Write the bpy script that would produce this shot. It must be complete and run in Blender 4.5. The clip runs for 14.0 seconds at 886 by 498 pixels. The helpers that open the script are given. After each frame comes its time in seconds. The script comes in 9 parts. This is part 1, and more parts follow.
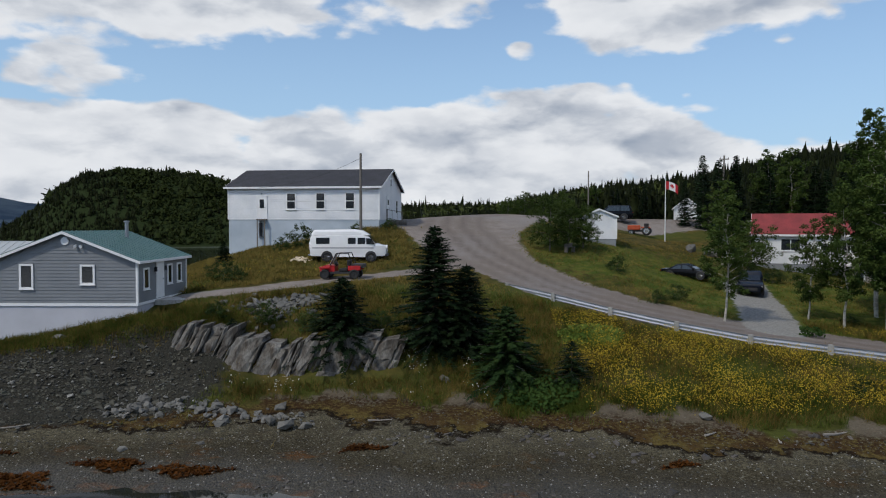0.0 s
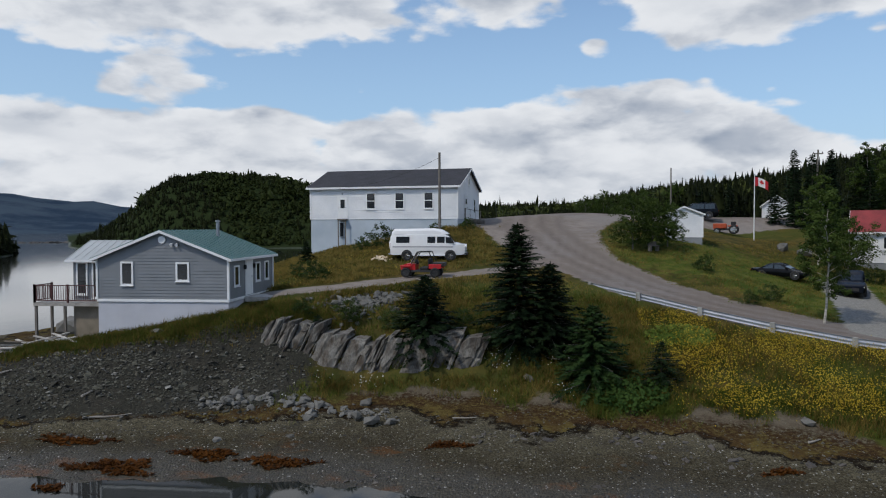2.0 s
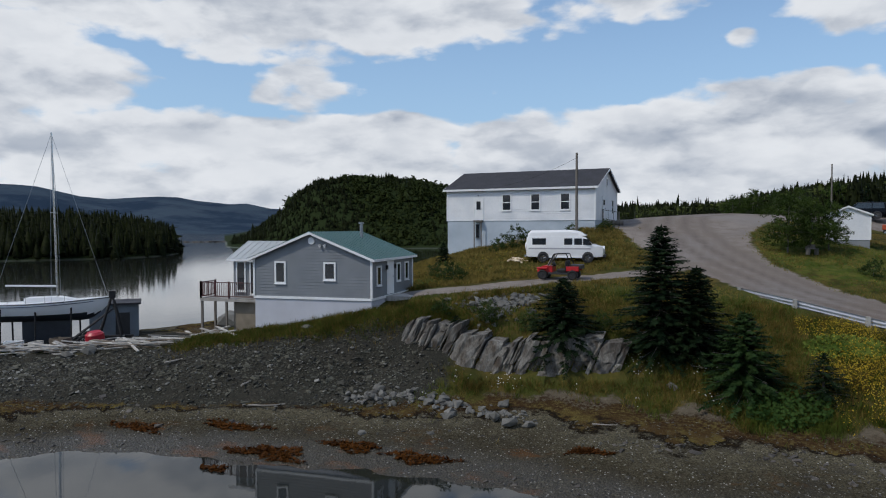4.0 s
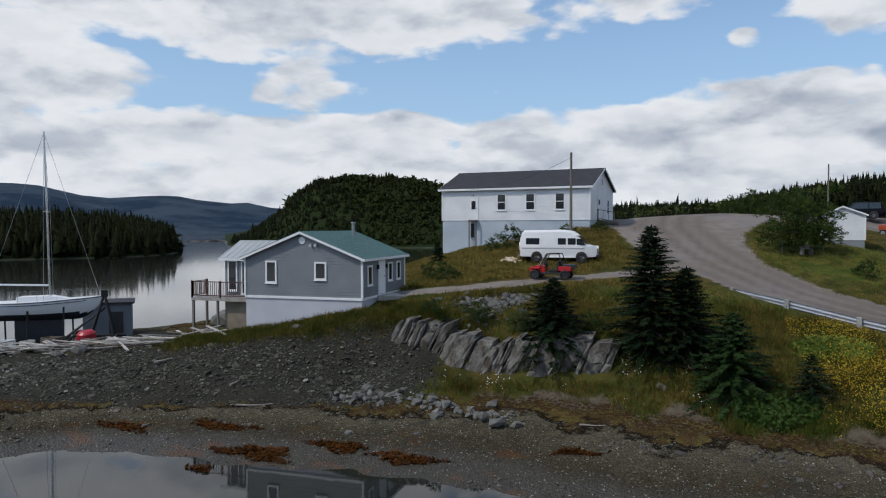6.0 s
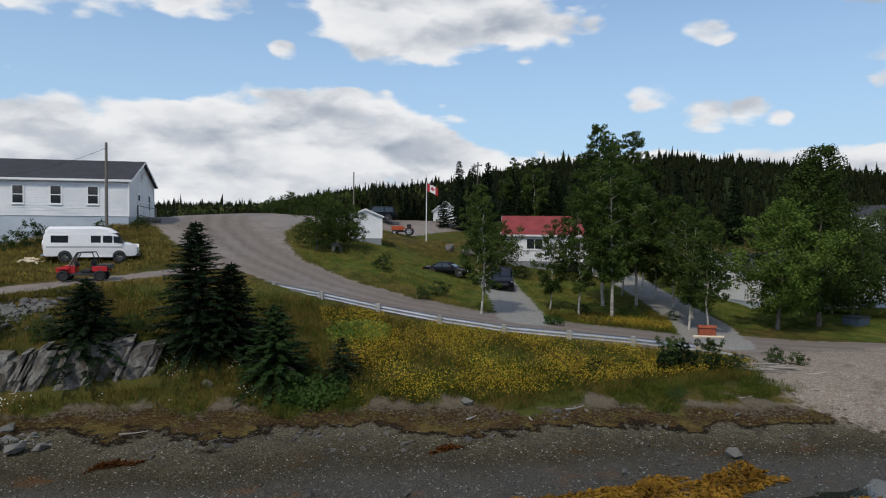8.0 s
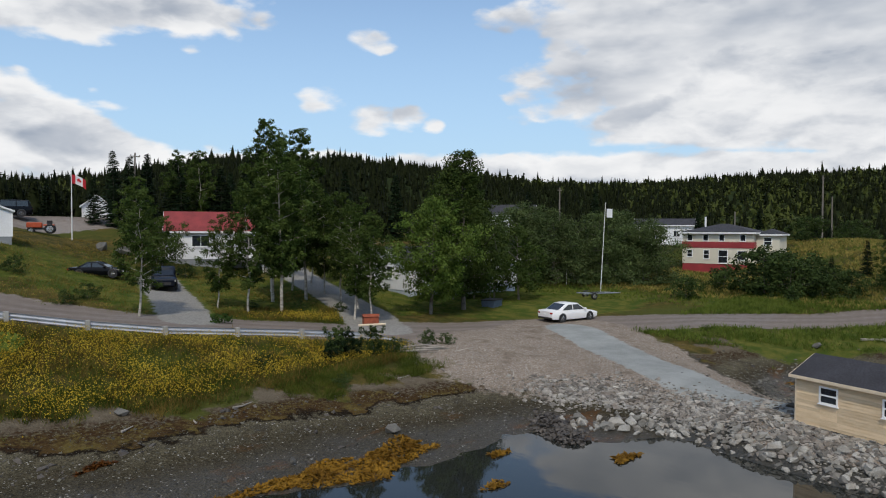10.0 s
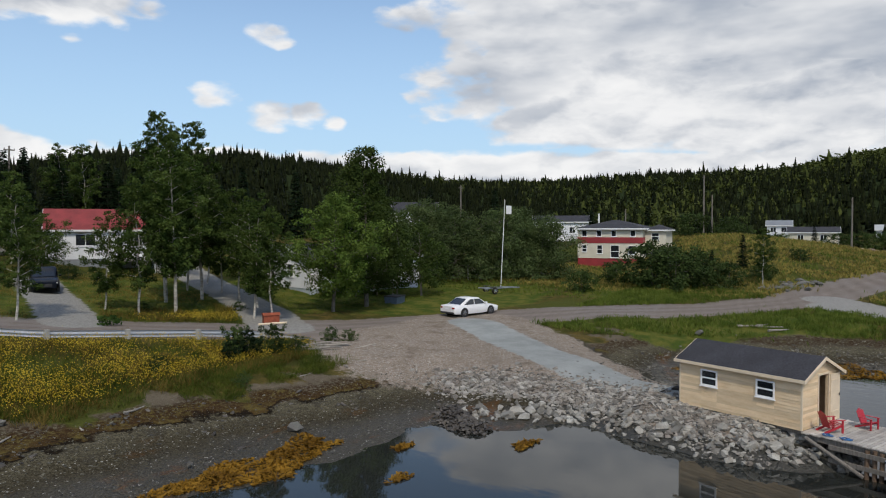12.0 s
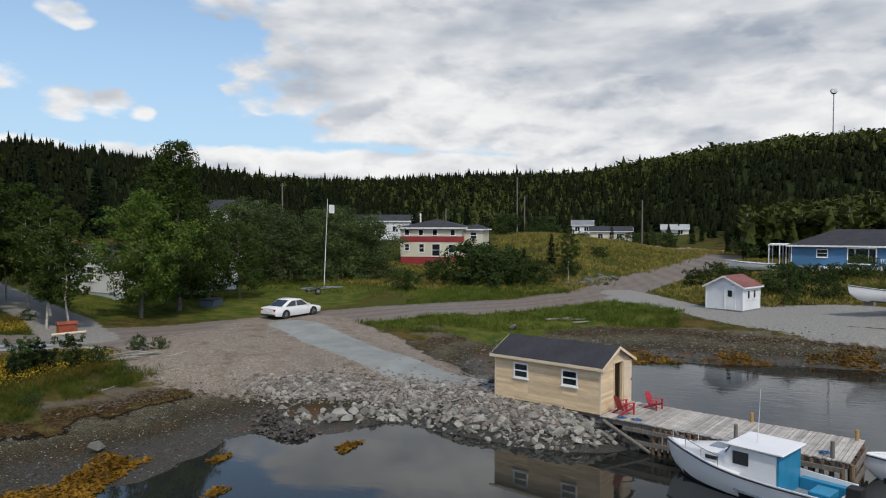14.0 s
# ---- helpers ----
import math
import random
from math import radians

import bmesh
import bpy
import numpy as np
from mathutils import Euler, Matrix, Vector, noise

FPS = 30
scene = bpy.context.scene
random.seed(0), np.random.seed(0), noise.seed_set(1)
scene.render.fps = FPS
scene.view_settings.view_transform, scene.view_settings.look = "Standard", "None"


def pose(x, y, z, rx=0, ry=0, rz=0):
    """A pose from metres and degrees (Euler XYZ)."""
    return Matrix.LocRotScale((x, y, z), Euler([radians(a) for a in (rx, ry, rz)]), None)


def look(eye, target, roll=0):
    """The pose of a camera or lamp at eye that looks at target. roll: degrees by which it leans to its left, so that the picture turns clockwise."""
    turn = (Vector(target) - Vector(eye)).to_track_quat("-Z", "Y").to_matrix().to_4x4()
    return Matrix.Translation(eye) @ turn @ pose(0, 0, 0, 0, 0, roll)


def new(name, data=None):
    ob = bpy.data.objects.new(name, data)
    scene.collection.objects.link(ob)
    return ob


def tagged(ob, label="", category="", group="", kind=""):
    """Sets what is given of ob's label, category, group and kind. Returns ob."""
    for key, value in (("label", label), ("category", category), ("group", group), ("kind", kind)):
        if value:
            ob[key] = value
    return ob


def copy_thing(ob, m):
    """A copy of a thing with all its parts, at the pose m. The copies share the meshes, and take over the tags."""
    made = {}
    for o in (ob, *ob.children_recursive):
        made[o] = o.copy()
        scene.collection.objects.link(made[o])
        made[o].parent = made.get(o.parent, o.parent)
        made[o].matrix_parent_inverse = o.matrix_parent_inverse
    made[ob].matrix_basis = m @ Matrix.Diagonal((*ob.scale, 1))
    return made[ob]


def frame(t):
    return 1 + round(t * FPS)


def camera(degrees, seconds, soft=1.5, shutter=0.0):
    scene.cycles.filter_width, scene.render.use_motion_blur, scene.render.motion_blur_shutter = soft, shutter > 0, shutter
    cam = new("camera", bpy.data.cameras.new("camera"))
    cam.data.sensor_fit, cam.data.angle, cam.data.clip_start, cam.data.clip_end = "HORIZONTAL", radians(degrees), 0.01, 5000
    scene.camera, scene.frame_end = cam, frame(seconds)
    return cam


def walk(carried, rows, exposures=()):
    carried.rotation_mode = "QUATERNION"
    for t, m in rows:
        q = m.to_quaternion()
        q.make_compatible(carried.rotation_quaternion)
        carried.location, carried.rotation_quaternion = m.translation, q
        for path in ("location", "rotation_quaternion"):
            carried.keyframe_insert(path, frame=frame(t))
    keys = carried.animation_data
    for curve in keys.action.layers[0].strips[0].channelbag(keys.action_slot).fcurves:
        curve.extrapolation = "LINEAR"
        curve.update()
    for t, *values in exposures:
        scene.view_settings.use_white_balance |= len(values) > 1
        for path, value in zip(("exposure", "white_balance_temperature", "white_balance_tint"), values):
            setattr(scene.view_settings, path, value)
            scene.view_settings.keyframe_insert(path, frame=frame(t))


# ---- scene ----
cam = camera(65.34, 14.0, 1.1)
# seconds; eye in metres; turn to the left, tilt and lean in degrees
PATH = [
    (0.0, -0.00, -0.00, 9.06, -0.03, -1.90, 0.07),
    (0.5, -0.26, 0.05, 9.02, -0.11, -1.90, -0.06),
    (1.0, -0.40, 0.11, 8.99, 0.75, -1.90, -0.03),
    (1.5, -0.42, 0.16, 8.94, 3.27, -1.85, -0.11),
    (2.0, -0.50, 0.16, 8.90, 6.00, -1.82, -0.19),
    (2.5, -0.56, 0.17, 8.89, 8.76, -1.82, -0.23),
    (3.0, -0.59, 0.09, 8.96, 11.59, -1.85, -0.24),
    (3.5, -0.65, 0.08, 8.95, 14.50, -1.75, -0.21),
    (4.0, -0.76, 0.04, 8.97, 16.94, -1.73, -0.18),
    (4.2, -0.79, 0.03, 9.05, 18.20, -1.83, -0.10),
    (4.7, -0.75, 0.10, 9.02, 20.60, -1.82, -0.10),
    (5.2, -0.60, 0.18, 9.00, 21.60, -1.80, -0.10),
    (5.8, -0.35, 0.26, 8.98, 18.60, -1.77, -0.07),
    (6.3, -0.16, 0.29, 8.97, 11.81, -1.75, -0.05),
    (6.5, -0.17, 0.23, 8.95, 5.68, -1.73, 0.09),
    (7.0, -0.24, 0.16, 8.96, -2.94, -1.77, 0.31),
    (7.5, -0.30, 0.08, 8.84, -10.93, -1.66, 0.40),
    (8.0, -0.25, 0.14, 8.79, -19.45, -1.61, 0.48),
    (8.5, -0.20, 0.04, 8.75, -26.87, -1.55, 0.36),
    (9.0, -0.09, 0.07, 8.68, -34.65, -1.52, 0.33),
    (9.2, -0.03, 0.05, 8.69, -37.49, -1.59, 0.30),
    (9.7, 0.00, 0.00, 8.64, -43.20, -1.60, 0.25),
    (10.3, 0.00, -0.08, 8.55, -48.60, -1.65, 0.12),
    (10.8, -0.03, -0.13, 8.48, -51.80, -1.68, 0.02),
    (11.3, -0.07, -0.18, 8.45, -53.49, -1.70, -0.06),
    (11.5, -0.06, -0.14, 8.44, -54.04, -1.70, -0.05),
    (12.0, -0.07, -0.13, 8.45, -54.12, -1.75, -0.12),
    (12.5, -0.01, -0.15, 8.49, -58.80, -1.80, 0.00),
    (13.0, -0.15, -0.19, 8.54, -65.13, -1.85, 0.12),
    (13.5, -0.01, -0.22, 8.55, -68.12, -1.89, -0.03),
    (14.0, -0.01, -0.21, 8.58, -68.62, -1.92, 0.00),
]
walk(cam, [(t, pose(x, y, z) @ pose(0, 0, 0, 0, 0, turn) @ pose(0, 0, 0, 90 + tilt, 0, 0) @ pose(0, 0, 0, 0, 0, lean))
           for t, x, y, z, turn, tilt, lean in PATH],
     [(0.0, -0.08, 6400, 10), (4.2, -0.14, 6300, 10), (6.3, -0.08, 6350, 10), (8.0, 0.0, 6550, 10), (9.2, 0.05, 6600, 10), (11.3, 0.1, 6650, 10), (14.0, 0.1, 6700, 10)])

# ---- world, sun ----
SUN_EL, SUN_AZ = 52, 226  # degrees; azimuth clockwise from +y


class Nodes:
    """Short forms for building node trees."""

    def __init__(self, tree):
        self.t = tree

    def add(self, kind, **kw):
        n = self.t.nodes.new(kind)
        for k, v in kw.items():
            setattr(n, k, v)
        return n

    def put(self, socket, v):
        if isinstance(v, bpy.types.NodeSocket):
            self.t.links.new(v, socket)
        else:
            socket.default_value = v

    def math(self, op, a, b=0.0, c=0.0, clamp=False):
        n = self.add("ShaderNodeMath", operation=op, use_clamp=clamp)
        for s, v in zip(n.inputs, (a, b, c)):
            self.put(s, v)
        return n.outputs[0]

    def ramp(self, v, lo, hi, a=0.0, b=1.0, smooth=True):
        n = self.add("ShaderNodeMapRange", interpolation_type="SMOOTHSTEP" if smooth else "LINEAR")
        for k, x in (("Value", v), ("From Min", lo), ("From Max", hi), ("To Min", a), ("To Max", b)):
            self.put(n.inputs[k], x)
        return n.outputs[0]

    def noise(self, vec, scale, detail=5.0, rough=0.55, distortion=0.0):
        n = self.add("ShaderNodeTexNoise")
        self.put(n.inputs["Vector"], vec)
        for k, x in (("Scale", scale), ("Detail", detail), ("Roughness", rough), ("Distortion", distortion)):
            n.inputs[k].default_value = x
        return n.outputs["Fac"]

    def cells(self, vec, scale, feature="F1", out="Distance"):
        n = self.add("ShaderNodeTexVoronoi", feature=feature)
        self.put(n.inputs["Vector"], vec)
        n.inputs["Scale"].default_value = scale
        return n.outputs[out]

    def mix(self, f, a, b, blend="MIX"):
        n = self.add("ShaderNodeMix", data_type="RGBA", blend_type=blend)
        self.put(n.inputs["Factor"], f)
        for k, v in (("A", a), ("B", b)):
            self.put(n.inputs[k], (*v, 1) if isinstance(v, tuple) and len(v) == 3 else v)
        return n.outputs["Result"]

    def scaled(self, vec, s):
        n = self.add("ShaderNodeMapping")
        self.put(n.inputs["Vector"], vec)
        n.inputs["Scale"].default_value = s
        return n.outputs[0]


world = bpy.data.worlds.new("world")
scene.world = world
world.use_nodes = True
world.node_tree.nodes.clear()
N = Nodes(world.node_tree)
w_sky = N.add("ShaderNodeTexSky")
w_sky.sky_type, w_sky.sun_disc = "NISHITA", False
w_sky.sun_elevation, w_sky.sun_rotation = radians(SUN_EL), radians(SUN_AZ)
w_dir = N.add("ShaderNodeTexCoord").outputs["Generated"]
w_xyz = N.add("ShaderNodeSeparateXYZ")
N.put(w_xyz.inputs[0], w_dir)
w_az = N.math("MULTIPLY", N.math("ARCTAN2", N.math("MULTIPLY", w_xyz.outputs[0], -1.0), w_xyz.outputs[1]), 57.2958)
w_el = N.math("MULTIPLY", N.math("ARCSINE", w_xyz.outputs[2]), 57.2958)
# cumulus: bearing to the left of +y, elevation, their half widths, weight
# the last two high ones, unseen overhead, are added to raise the ambient light
CUMULUS_HIGH = [(31, 18.2, 21, 4.2, 1.2), (3, 19.0, 8, 3.0, 0.9), (-19.5, 17.6, 10, 3.6, 1.2), (-6.6, 13.8, 1.1, 0.9, 0.2), (-86, 14.5, 27, 8.0, 2.1), (-40, 15.0, 2.0, 1.0, 0.45), (-64, 17.5, 9, 3.4, 1.3), (110, 22, 40, 8, 0.6), (-135, 22, 25, 9, 0.8), (20, 52, 70, 14, 0.5), (-110, 48, 40, 14, 0.6)]
CUMULUS_LOW = [(28.5, 11.0, 4.2, 1.7, 0.6), (-36, 10.2, 2.2, 1.1, 0.5), (-40.2, 8.7, 2.4, 1.5, 0.5), (-43, 9.0, 1.7, 1.2, 0.5), (-45, 8.4, 1.2, 0.7, 0.3), (-72, 9.5, 15, 3.0, 1.3), (-11, 8.4, 8, 2.6, 0.8), (3, 7.2, 9, 2.6, 0.7), (21, 6.6, 13, 2.4, 0.7), (48, 10.5, 7, 4.5, 0.9), (-64, 8.0, 5, 1.5, 0.6)]
# the long bank above the horizon: its upper edge by bearing
w_hump = N.math("MULTIPLY", N.math("ADD", w_az, 7.0), 0.11)
w_hump = N.math("POWER", 2.718, N.math("MULTIPLY", N.math("MULTIPLY", w_hump, w_hump), -1.0))
w_top = N.math("ADD", N.math("MULTIPLY", w_hump, 1.9), N.ramp(w_az, -27.0, -16.0, 6.4, 9.4))
w_bias = N.ramp(N.math("SUBTRACT", w_el, w_top), -1.6, 1.3, 0.8, -0.75)
for c_az, c_el, r_az, r_el, wgt in CUMULUS_HIGH + CUMULUS_LOW:
    dx = N.math("MULTIPLY", N.math("SUBTRACT", w_az, c_az), 1 / r_az)
    dy = N.math("MULTIPLY", N.math("SUBTRACT", w_el, c_el), 1 / r_el)
    d2 = N.math("ADD", N.math("MULTIPLY", dx, dx), N.math("MULTIPLY", dy, dy))
    w_bias = N.math("MAXIMUM", w_bias, N.ramp(d2, 0.0, 2.6, 0.8 * wgt, -0.75))
w_vec = N.scaled(w_dir, (1.0, 1.0, 2.3))
w_wob = N.add("ShaderNodeTexNoise")
N.put(w_wob.inputs["Vector"], w_vec)
w_wob.inputs["Scale"].default_value, w_wob.inputs["Detail"].default_value = 9.0, 4.0
w_bent = N.add("ShaderNodeVectorMath", operation="MULTIPLY_ADD")
N.put(w_bent.inputs[0], w_wob.outputs["Color"])
w_bent.inputs[1].default_value = (0.06, 0.06, 0.05)
N.put(w_bent.inputs[2], w_vec)


def heap(lift):
    """Heaped billows of two sizes, seen lift further up."""
    v = N.add("ShaderNodeVectorMath", operation="ADD")
    N.put(v.inputs[0], w_bent.outputs[0])
    v.inputs[1].default_value = (0.0, 0.0, lift)
    big, small = N.cells(v.outputs[0], 13.0, "SMOOTH_F1"), N.cells(v.outputs[0], 31.0, "SMOOTH_F1")
    return N.math("ADD", N.math("MULTIPLY", big, -1.0), N.math("MULTIPLY", small, -0.5)), N.noise(v.outputs[0], 5.5, 6.0, 0.5)


w_h0, w_n4 = heap(0.0)
w_h1, w_n2 = heap(0.05)
w_n1 = N.noise(w_vec, 9.0, 9.0, 0.55)
w_n3 = N.noise(N.scaled(w_dir, (1.0, 1.0, 3.4)), 4.6, 4.0, 0.5)
w_den = N.math("ADD", w_bias, N.math("ADD", N.math("MULTIPLY", N.math("SUBTRACT", w_n1, 0.5), 2.3), N.math("MULTIPLY", N.math("ADD", w_h0, 0.62), 1.15)))
w_cov = N.ramp(w_den, -0.12, 0.36)
w_under = N.ramp(N.math("ADD", N.math("SUBTRACT", w_n2, w_n4), N.math("MULTIPLY", N.math("SUBTRACT", w_h1, w_h0), 0.07)), -0.07, 0.17)
w_thick = N.math("MULTIPLY", N.ramp(w_n3, 0.34, 0.74), N.ramp(w_den, 0.3, 1.5))
w_grey = N.math("ADD", N.math("MULTIPLY", w_under, 0.58), N.math("MULTIPLY", w_thick, 0.42), clamp=True)
w_grey = N.math("ADD", w_grey, N.math("MULTIPLY", N.ramp(w_n1, 0.35, 0.7), 0.1))
# the grey deck over the harbour's eastern side
w_deck = N.math("MULTIPLY", N.ramp(N.math("ADD", w_az, N.math("MULTIPLY", N.math("SUBTRACT", w_n4, 0.5), 30.0)), -56.0, -44.0, 1.0, 0.0), N.ramp(N.math("ADD", w_el, N.math("MULTIPLY", N.math("SUBTRACT", w_n4, 0.5), 16.0)), 8.5, 11.5))
w_deck = N.math("MULTIPLY", w_deck, N.math("SUBTRACT", N.ramp(w_n3, 0.3, 0.7, 0.25, 0.95), N.math("MULTIPLY", N.ramp(w_n4, 0.42, 0.66), 0.3)))
w_grey = N.math("MAXIMUM", w_grey, w_deck, clamp=True)
w_cloud = N.mix(w_grey, (8.5, 8.65, 8.85), (3.1, 3.65, 4.55))
w_haze = N.ramp(w_el, 0.0, 30.0, 0.75, 0.0)
w_blue = N.mix(w_haze, N.mix(1.0, w_sky.outputs[0], (1.25, 1.38, 1.5), "MULTIPLY"), (4.1, 6.1, 8.3))
w_col = N.mix(w_cov, w_blue, w_cloud)
w_bg = N.add("ShaderNodeBackground")
w_bg.inputs[1].default_value = 0.1
N.put(w_bg.inputs[0], w_col)
w_out = N.add("ShaderNodeOutputWorld")
N.put(w_out.inputs[0], w_bg.outputs[0])
sun_data = bpy.data.lights.new("sun", "SUN")
sun_data.energy, sun_data.angle, sun_data.color = 2.0, radians(2), (1, 0.92, 0.79)
sun = new("sun", sun_data)
sa, se = radians(SUN_AZ), radians(SUN_EL)
sun.matrix_world = look((0, 0, 60), (-math.sin(sa) * math.cos(se), -math.cos(sa) * math.cos(se), 60 - math.sin(se)))

# ---- materials ----
def mat(name, color, rough=0.7, metal=0.0, vary=0.12, scale=3.0, fine=40.0, bump=0.0, bump_scale=60.0, spec=0.5, color2=None, streak=None, rand=0.0, island=0.0):
    """A surface with variation at two scales. color2: what the large stains turn to. streak: stretch of the pattern on x, y, z."""
    m = bpy.data.materials.new(name)
    m.use_nodes = True
    nt = m.node_tree
    b = nt.nodes["Principled BSDF"]
    b.inputs["Roughness"].default_value, b.inputs["Metallic"].default_value = rough, metal
    b.inputs["Specular IOR Level"].default_value = spec
    tc = nt.nodes.new("ShaderNodeNewGeometry")
    mp = nt.nodes.new("ShaderNodeMapping")
    mp.inputs["Scale"].default_value = streak or (1, 1, 1)
    nt.links.new(tc.outputs["Position"], mp.inputs["Vector"])
    n1, n2 = nt.nodes.new("ShaderNodeTexNoise"), nt.nodes.new("ShaderNodeTexNoise")
    n1.inputs["Scale"].default_value, n2.inputs["Scale"].default_value = scale, fine
    n1.inputs["Detail"].default_value, n2.inputs["Detail"].default_value = 5, 3
    nt.links.new(mp.outputs[0], n1.inputs["Vector"])
    nt.links.new(mp.outputs[0], n2.inputs["Vector"])
    c = Vector(color)
    d = Vector(color2) if color2 else c * (1 - 2.2 * vary)
    r1 = nt.nodes.new("ShaderNodeValToRGB")
    r1.color_ramp.elements[0].position, r1.color_ramp.elements[1].position = 0.32, 0.66
    r1.color_ramp.elements[0].color, r1.color_ramp.elements[1].color = (*d, 1), (*c, 1)
    nt.links.new(n1.outputs["Fac"], r1.inputs["Fac"])
    mx = nt.nodes.new("ShaderNodeMix")
    mx.data_type, mx.blend_type = "RGBA", "MULTIPLY"
    mx.inputs["Factor"].default_value = 1
    r2 = nt.nodes.new("ShaderNodeMapRange")
    r2.inputs["From Min"].default_value, r2.inputs["From Max"].default_value = 0.3, 0.7
    r2.inputs["To Min"].default_value, r2.inputs["To Max"].default_value = 1 - vary, 1 + vary
    nt.links.new(n2.outputs["Fac"], r2.inputs["Value"])
    nt.links.new(r1.outputs["Color"], mx.inputs["A"])
    nt.links.new(r2.outputs["Result"], mx.inputs["B"])
    last = mx.outputs["Result"]
    for amount, source in ((rand, "obj"), (island, "isl")):
        if amount:
            if source == "obj":
                src = nt.nodes.new("ShaderNodeObjectInfo").outputs["Random"]
            else:
                src = tc.outputs["Random Per Island"]
            r3 = nt.nodes.new("ShaderNodeMapRange")
            r3.inputs["To Min"].default_value, r3.inputs["To Max"].default_value = 1 - amount, 1 + amount
            nt.links.new(src, r3.inputs["Value"])
            m3 = nt.nodes.new("ShaderNodeMix")
            m3.data_type, m3.blend_type = "RGBA", "MULTIPLY"
            m3.inputs["Factor"].default_value = 1
            nt.links.new(last, m3.inputs["A"])
            nt.links.new(r3.outputs["Result"], m3.inputs["B"])
            last = m3.outputs["Result"]
    nt.links.new(last, b.inputs["Base Color"])
    if bump:
        n3 = nt.nodes.new("ShaderNodeTexNoise")
        n3.inputs["Scale"].default_value, n3.inputs["Detail"].default_value = bump_scale, 4
        nt.links.new(mp.outputs[0], n3.inputs["Vector"])
        bp = nt.nodes.new("ShaderNodeBump")
        bp.inputs["Strength"].default_value, bp.inputs["Distance"].default_value = bump, 0.02
        nt.links.new(n3.outputs["Fac"], bp.inputs["Height"])
        nt.links.new(bp.outputs["Normal"], b.inputs["Normal"])
    return m


M_WHITE = mat("white_vinyl", (0.78, 0.79, 0.8), 0.5, vary=0.04, scale=0.6, fine=9, color2=(0.66, 0.68, 0.7))
M_WHITE_TRIM = mat("white_trim", (0.82, 0.83, 0.83), 0.45, vary=0.03, scale=2)
M_CONCRETE = mat("painted_foundation", (0.46, 0.52, 0.58), 0.8, vary=0.06, scale=0.8, bump=0.2, color2=(0.38, 0.44, 0.5))
M_GREY_SIDING = mat("grey_vinyl", (0.2, 0.215, 0.23), 0.55, vary=0.05, scale=0.8, color2=(0.165, 0.18, 0.195))
M_GREEN_METAL = mat("green_metal_roof", (0.045, 0.115, 0.105), 0.4, vary=0.06, scale=0.5, metal=0.0, color2=(0.045, 0.12, 0.11))
M_GREY_METAL = mat("pale_metal_roof", (0.42, 0.44, 0.44), 0.4, vary=0.06, scale=0.5)
M_SHINGLE = mat("dark_shingle", (0.035, 0.035, 0.042), 0.85, vary=0.3, scale=1.0, fine=14, bump=0.5, bump_scale=30, color2=(0.022, 0.022, 0.026))
M_RED_SHINGLE = mat("red_shingle", (0.25, 0.035, 0.035), 0.8, vary=0.15, scale=1, fine=14, bump=0.4, bump_scale=30)
M_BROWN_SHINGLE = mat("faded_red_shingle", (0.24, 0.09, 0.075), 0.8, vary=0.15, scale=1, fine=14, bump=0.4)
M_GLASS = mat("dark_window_glass", (0.02, 0.024, 0.028), 0.06, vary=0.05, spec=0.8)
M_BLACK = mat("black_rubber", (0.012, 0.012, 0.013), 0.7, vary=0.2)
M_WOODPOLE = mat("weathered_pole", (0.2, 0.18, 0.155), 0.9, vary=0.2, scale=2, streak=(8, 8, 0.6))
M_WOODGREY = mat("weathered_deck", (0.46, 0.43, 0.39), 0.85, vary=0.14, scale=3, fine=30, rand=0.22, bump=0.3)
M_STEEL = mat("galvanised_steel", (0.36, 0.385, 0.42), 0.45, metal=0.75, vary=0.1, scale=2)

# ---- helpers for meshes ----
def box(bm, x0, x1, y0, y1, z0, z1, m=None):
    """Adds a box to bm, moved by the pose m."""
    vs = [Vector((x, y, z)) for x in (x0, x1) for y in (y0, y1) for z in (z0, z1)]
    if m:
        vs = [m @ v for v in vs]
    v = [bm.verts.new(p) for p in vs]
    for q in ((0, 1, 3, 2), (4, 6, 7, 5), (0, 4, 5, 1), (2, 3, 7, 6), (0, 2, 6, 4), (1, 5, 7, 3)):
        bm.faces.new([v[k] for k in q])
    return v


def prism(bm, outline, lo, hi, axis="y", m=None):
    """Adds a closed outline of (a, b) pushed out from lo to hi. axis y: outline in x, z; axis x: in y, z; axis z: in x, y."""
    def at(a, b, c):
        p = {"y": (a, c, b), "x": (c, a, b), "z": (a, b, c)}[axis]
        return m @ Vector(p) if m else Vector(p)
    a = [bm.verts.new(at(p, q, lo)) for p, q in outline]
    b = [bm.verts.new(at(p, q, hi)) for p, q in outline]
    n = len(outline)
    bm.faces.new(a)
    bm.faces.new(b[::-1])
    for k in range(n):
        bm.faces.new((a[k], b[k], b[(k + 1) % n], a[(k + 1) % n]))


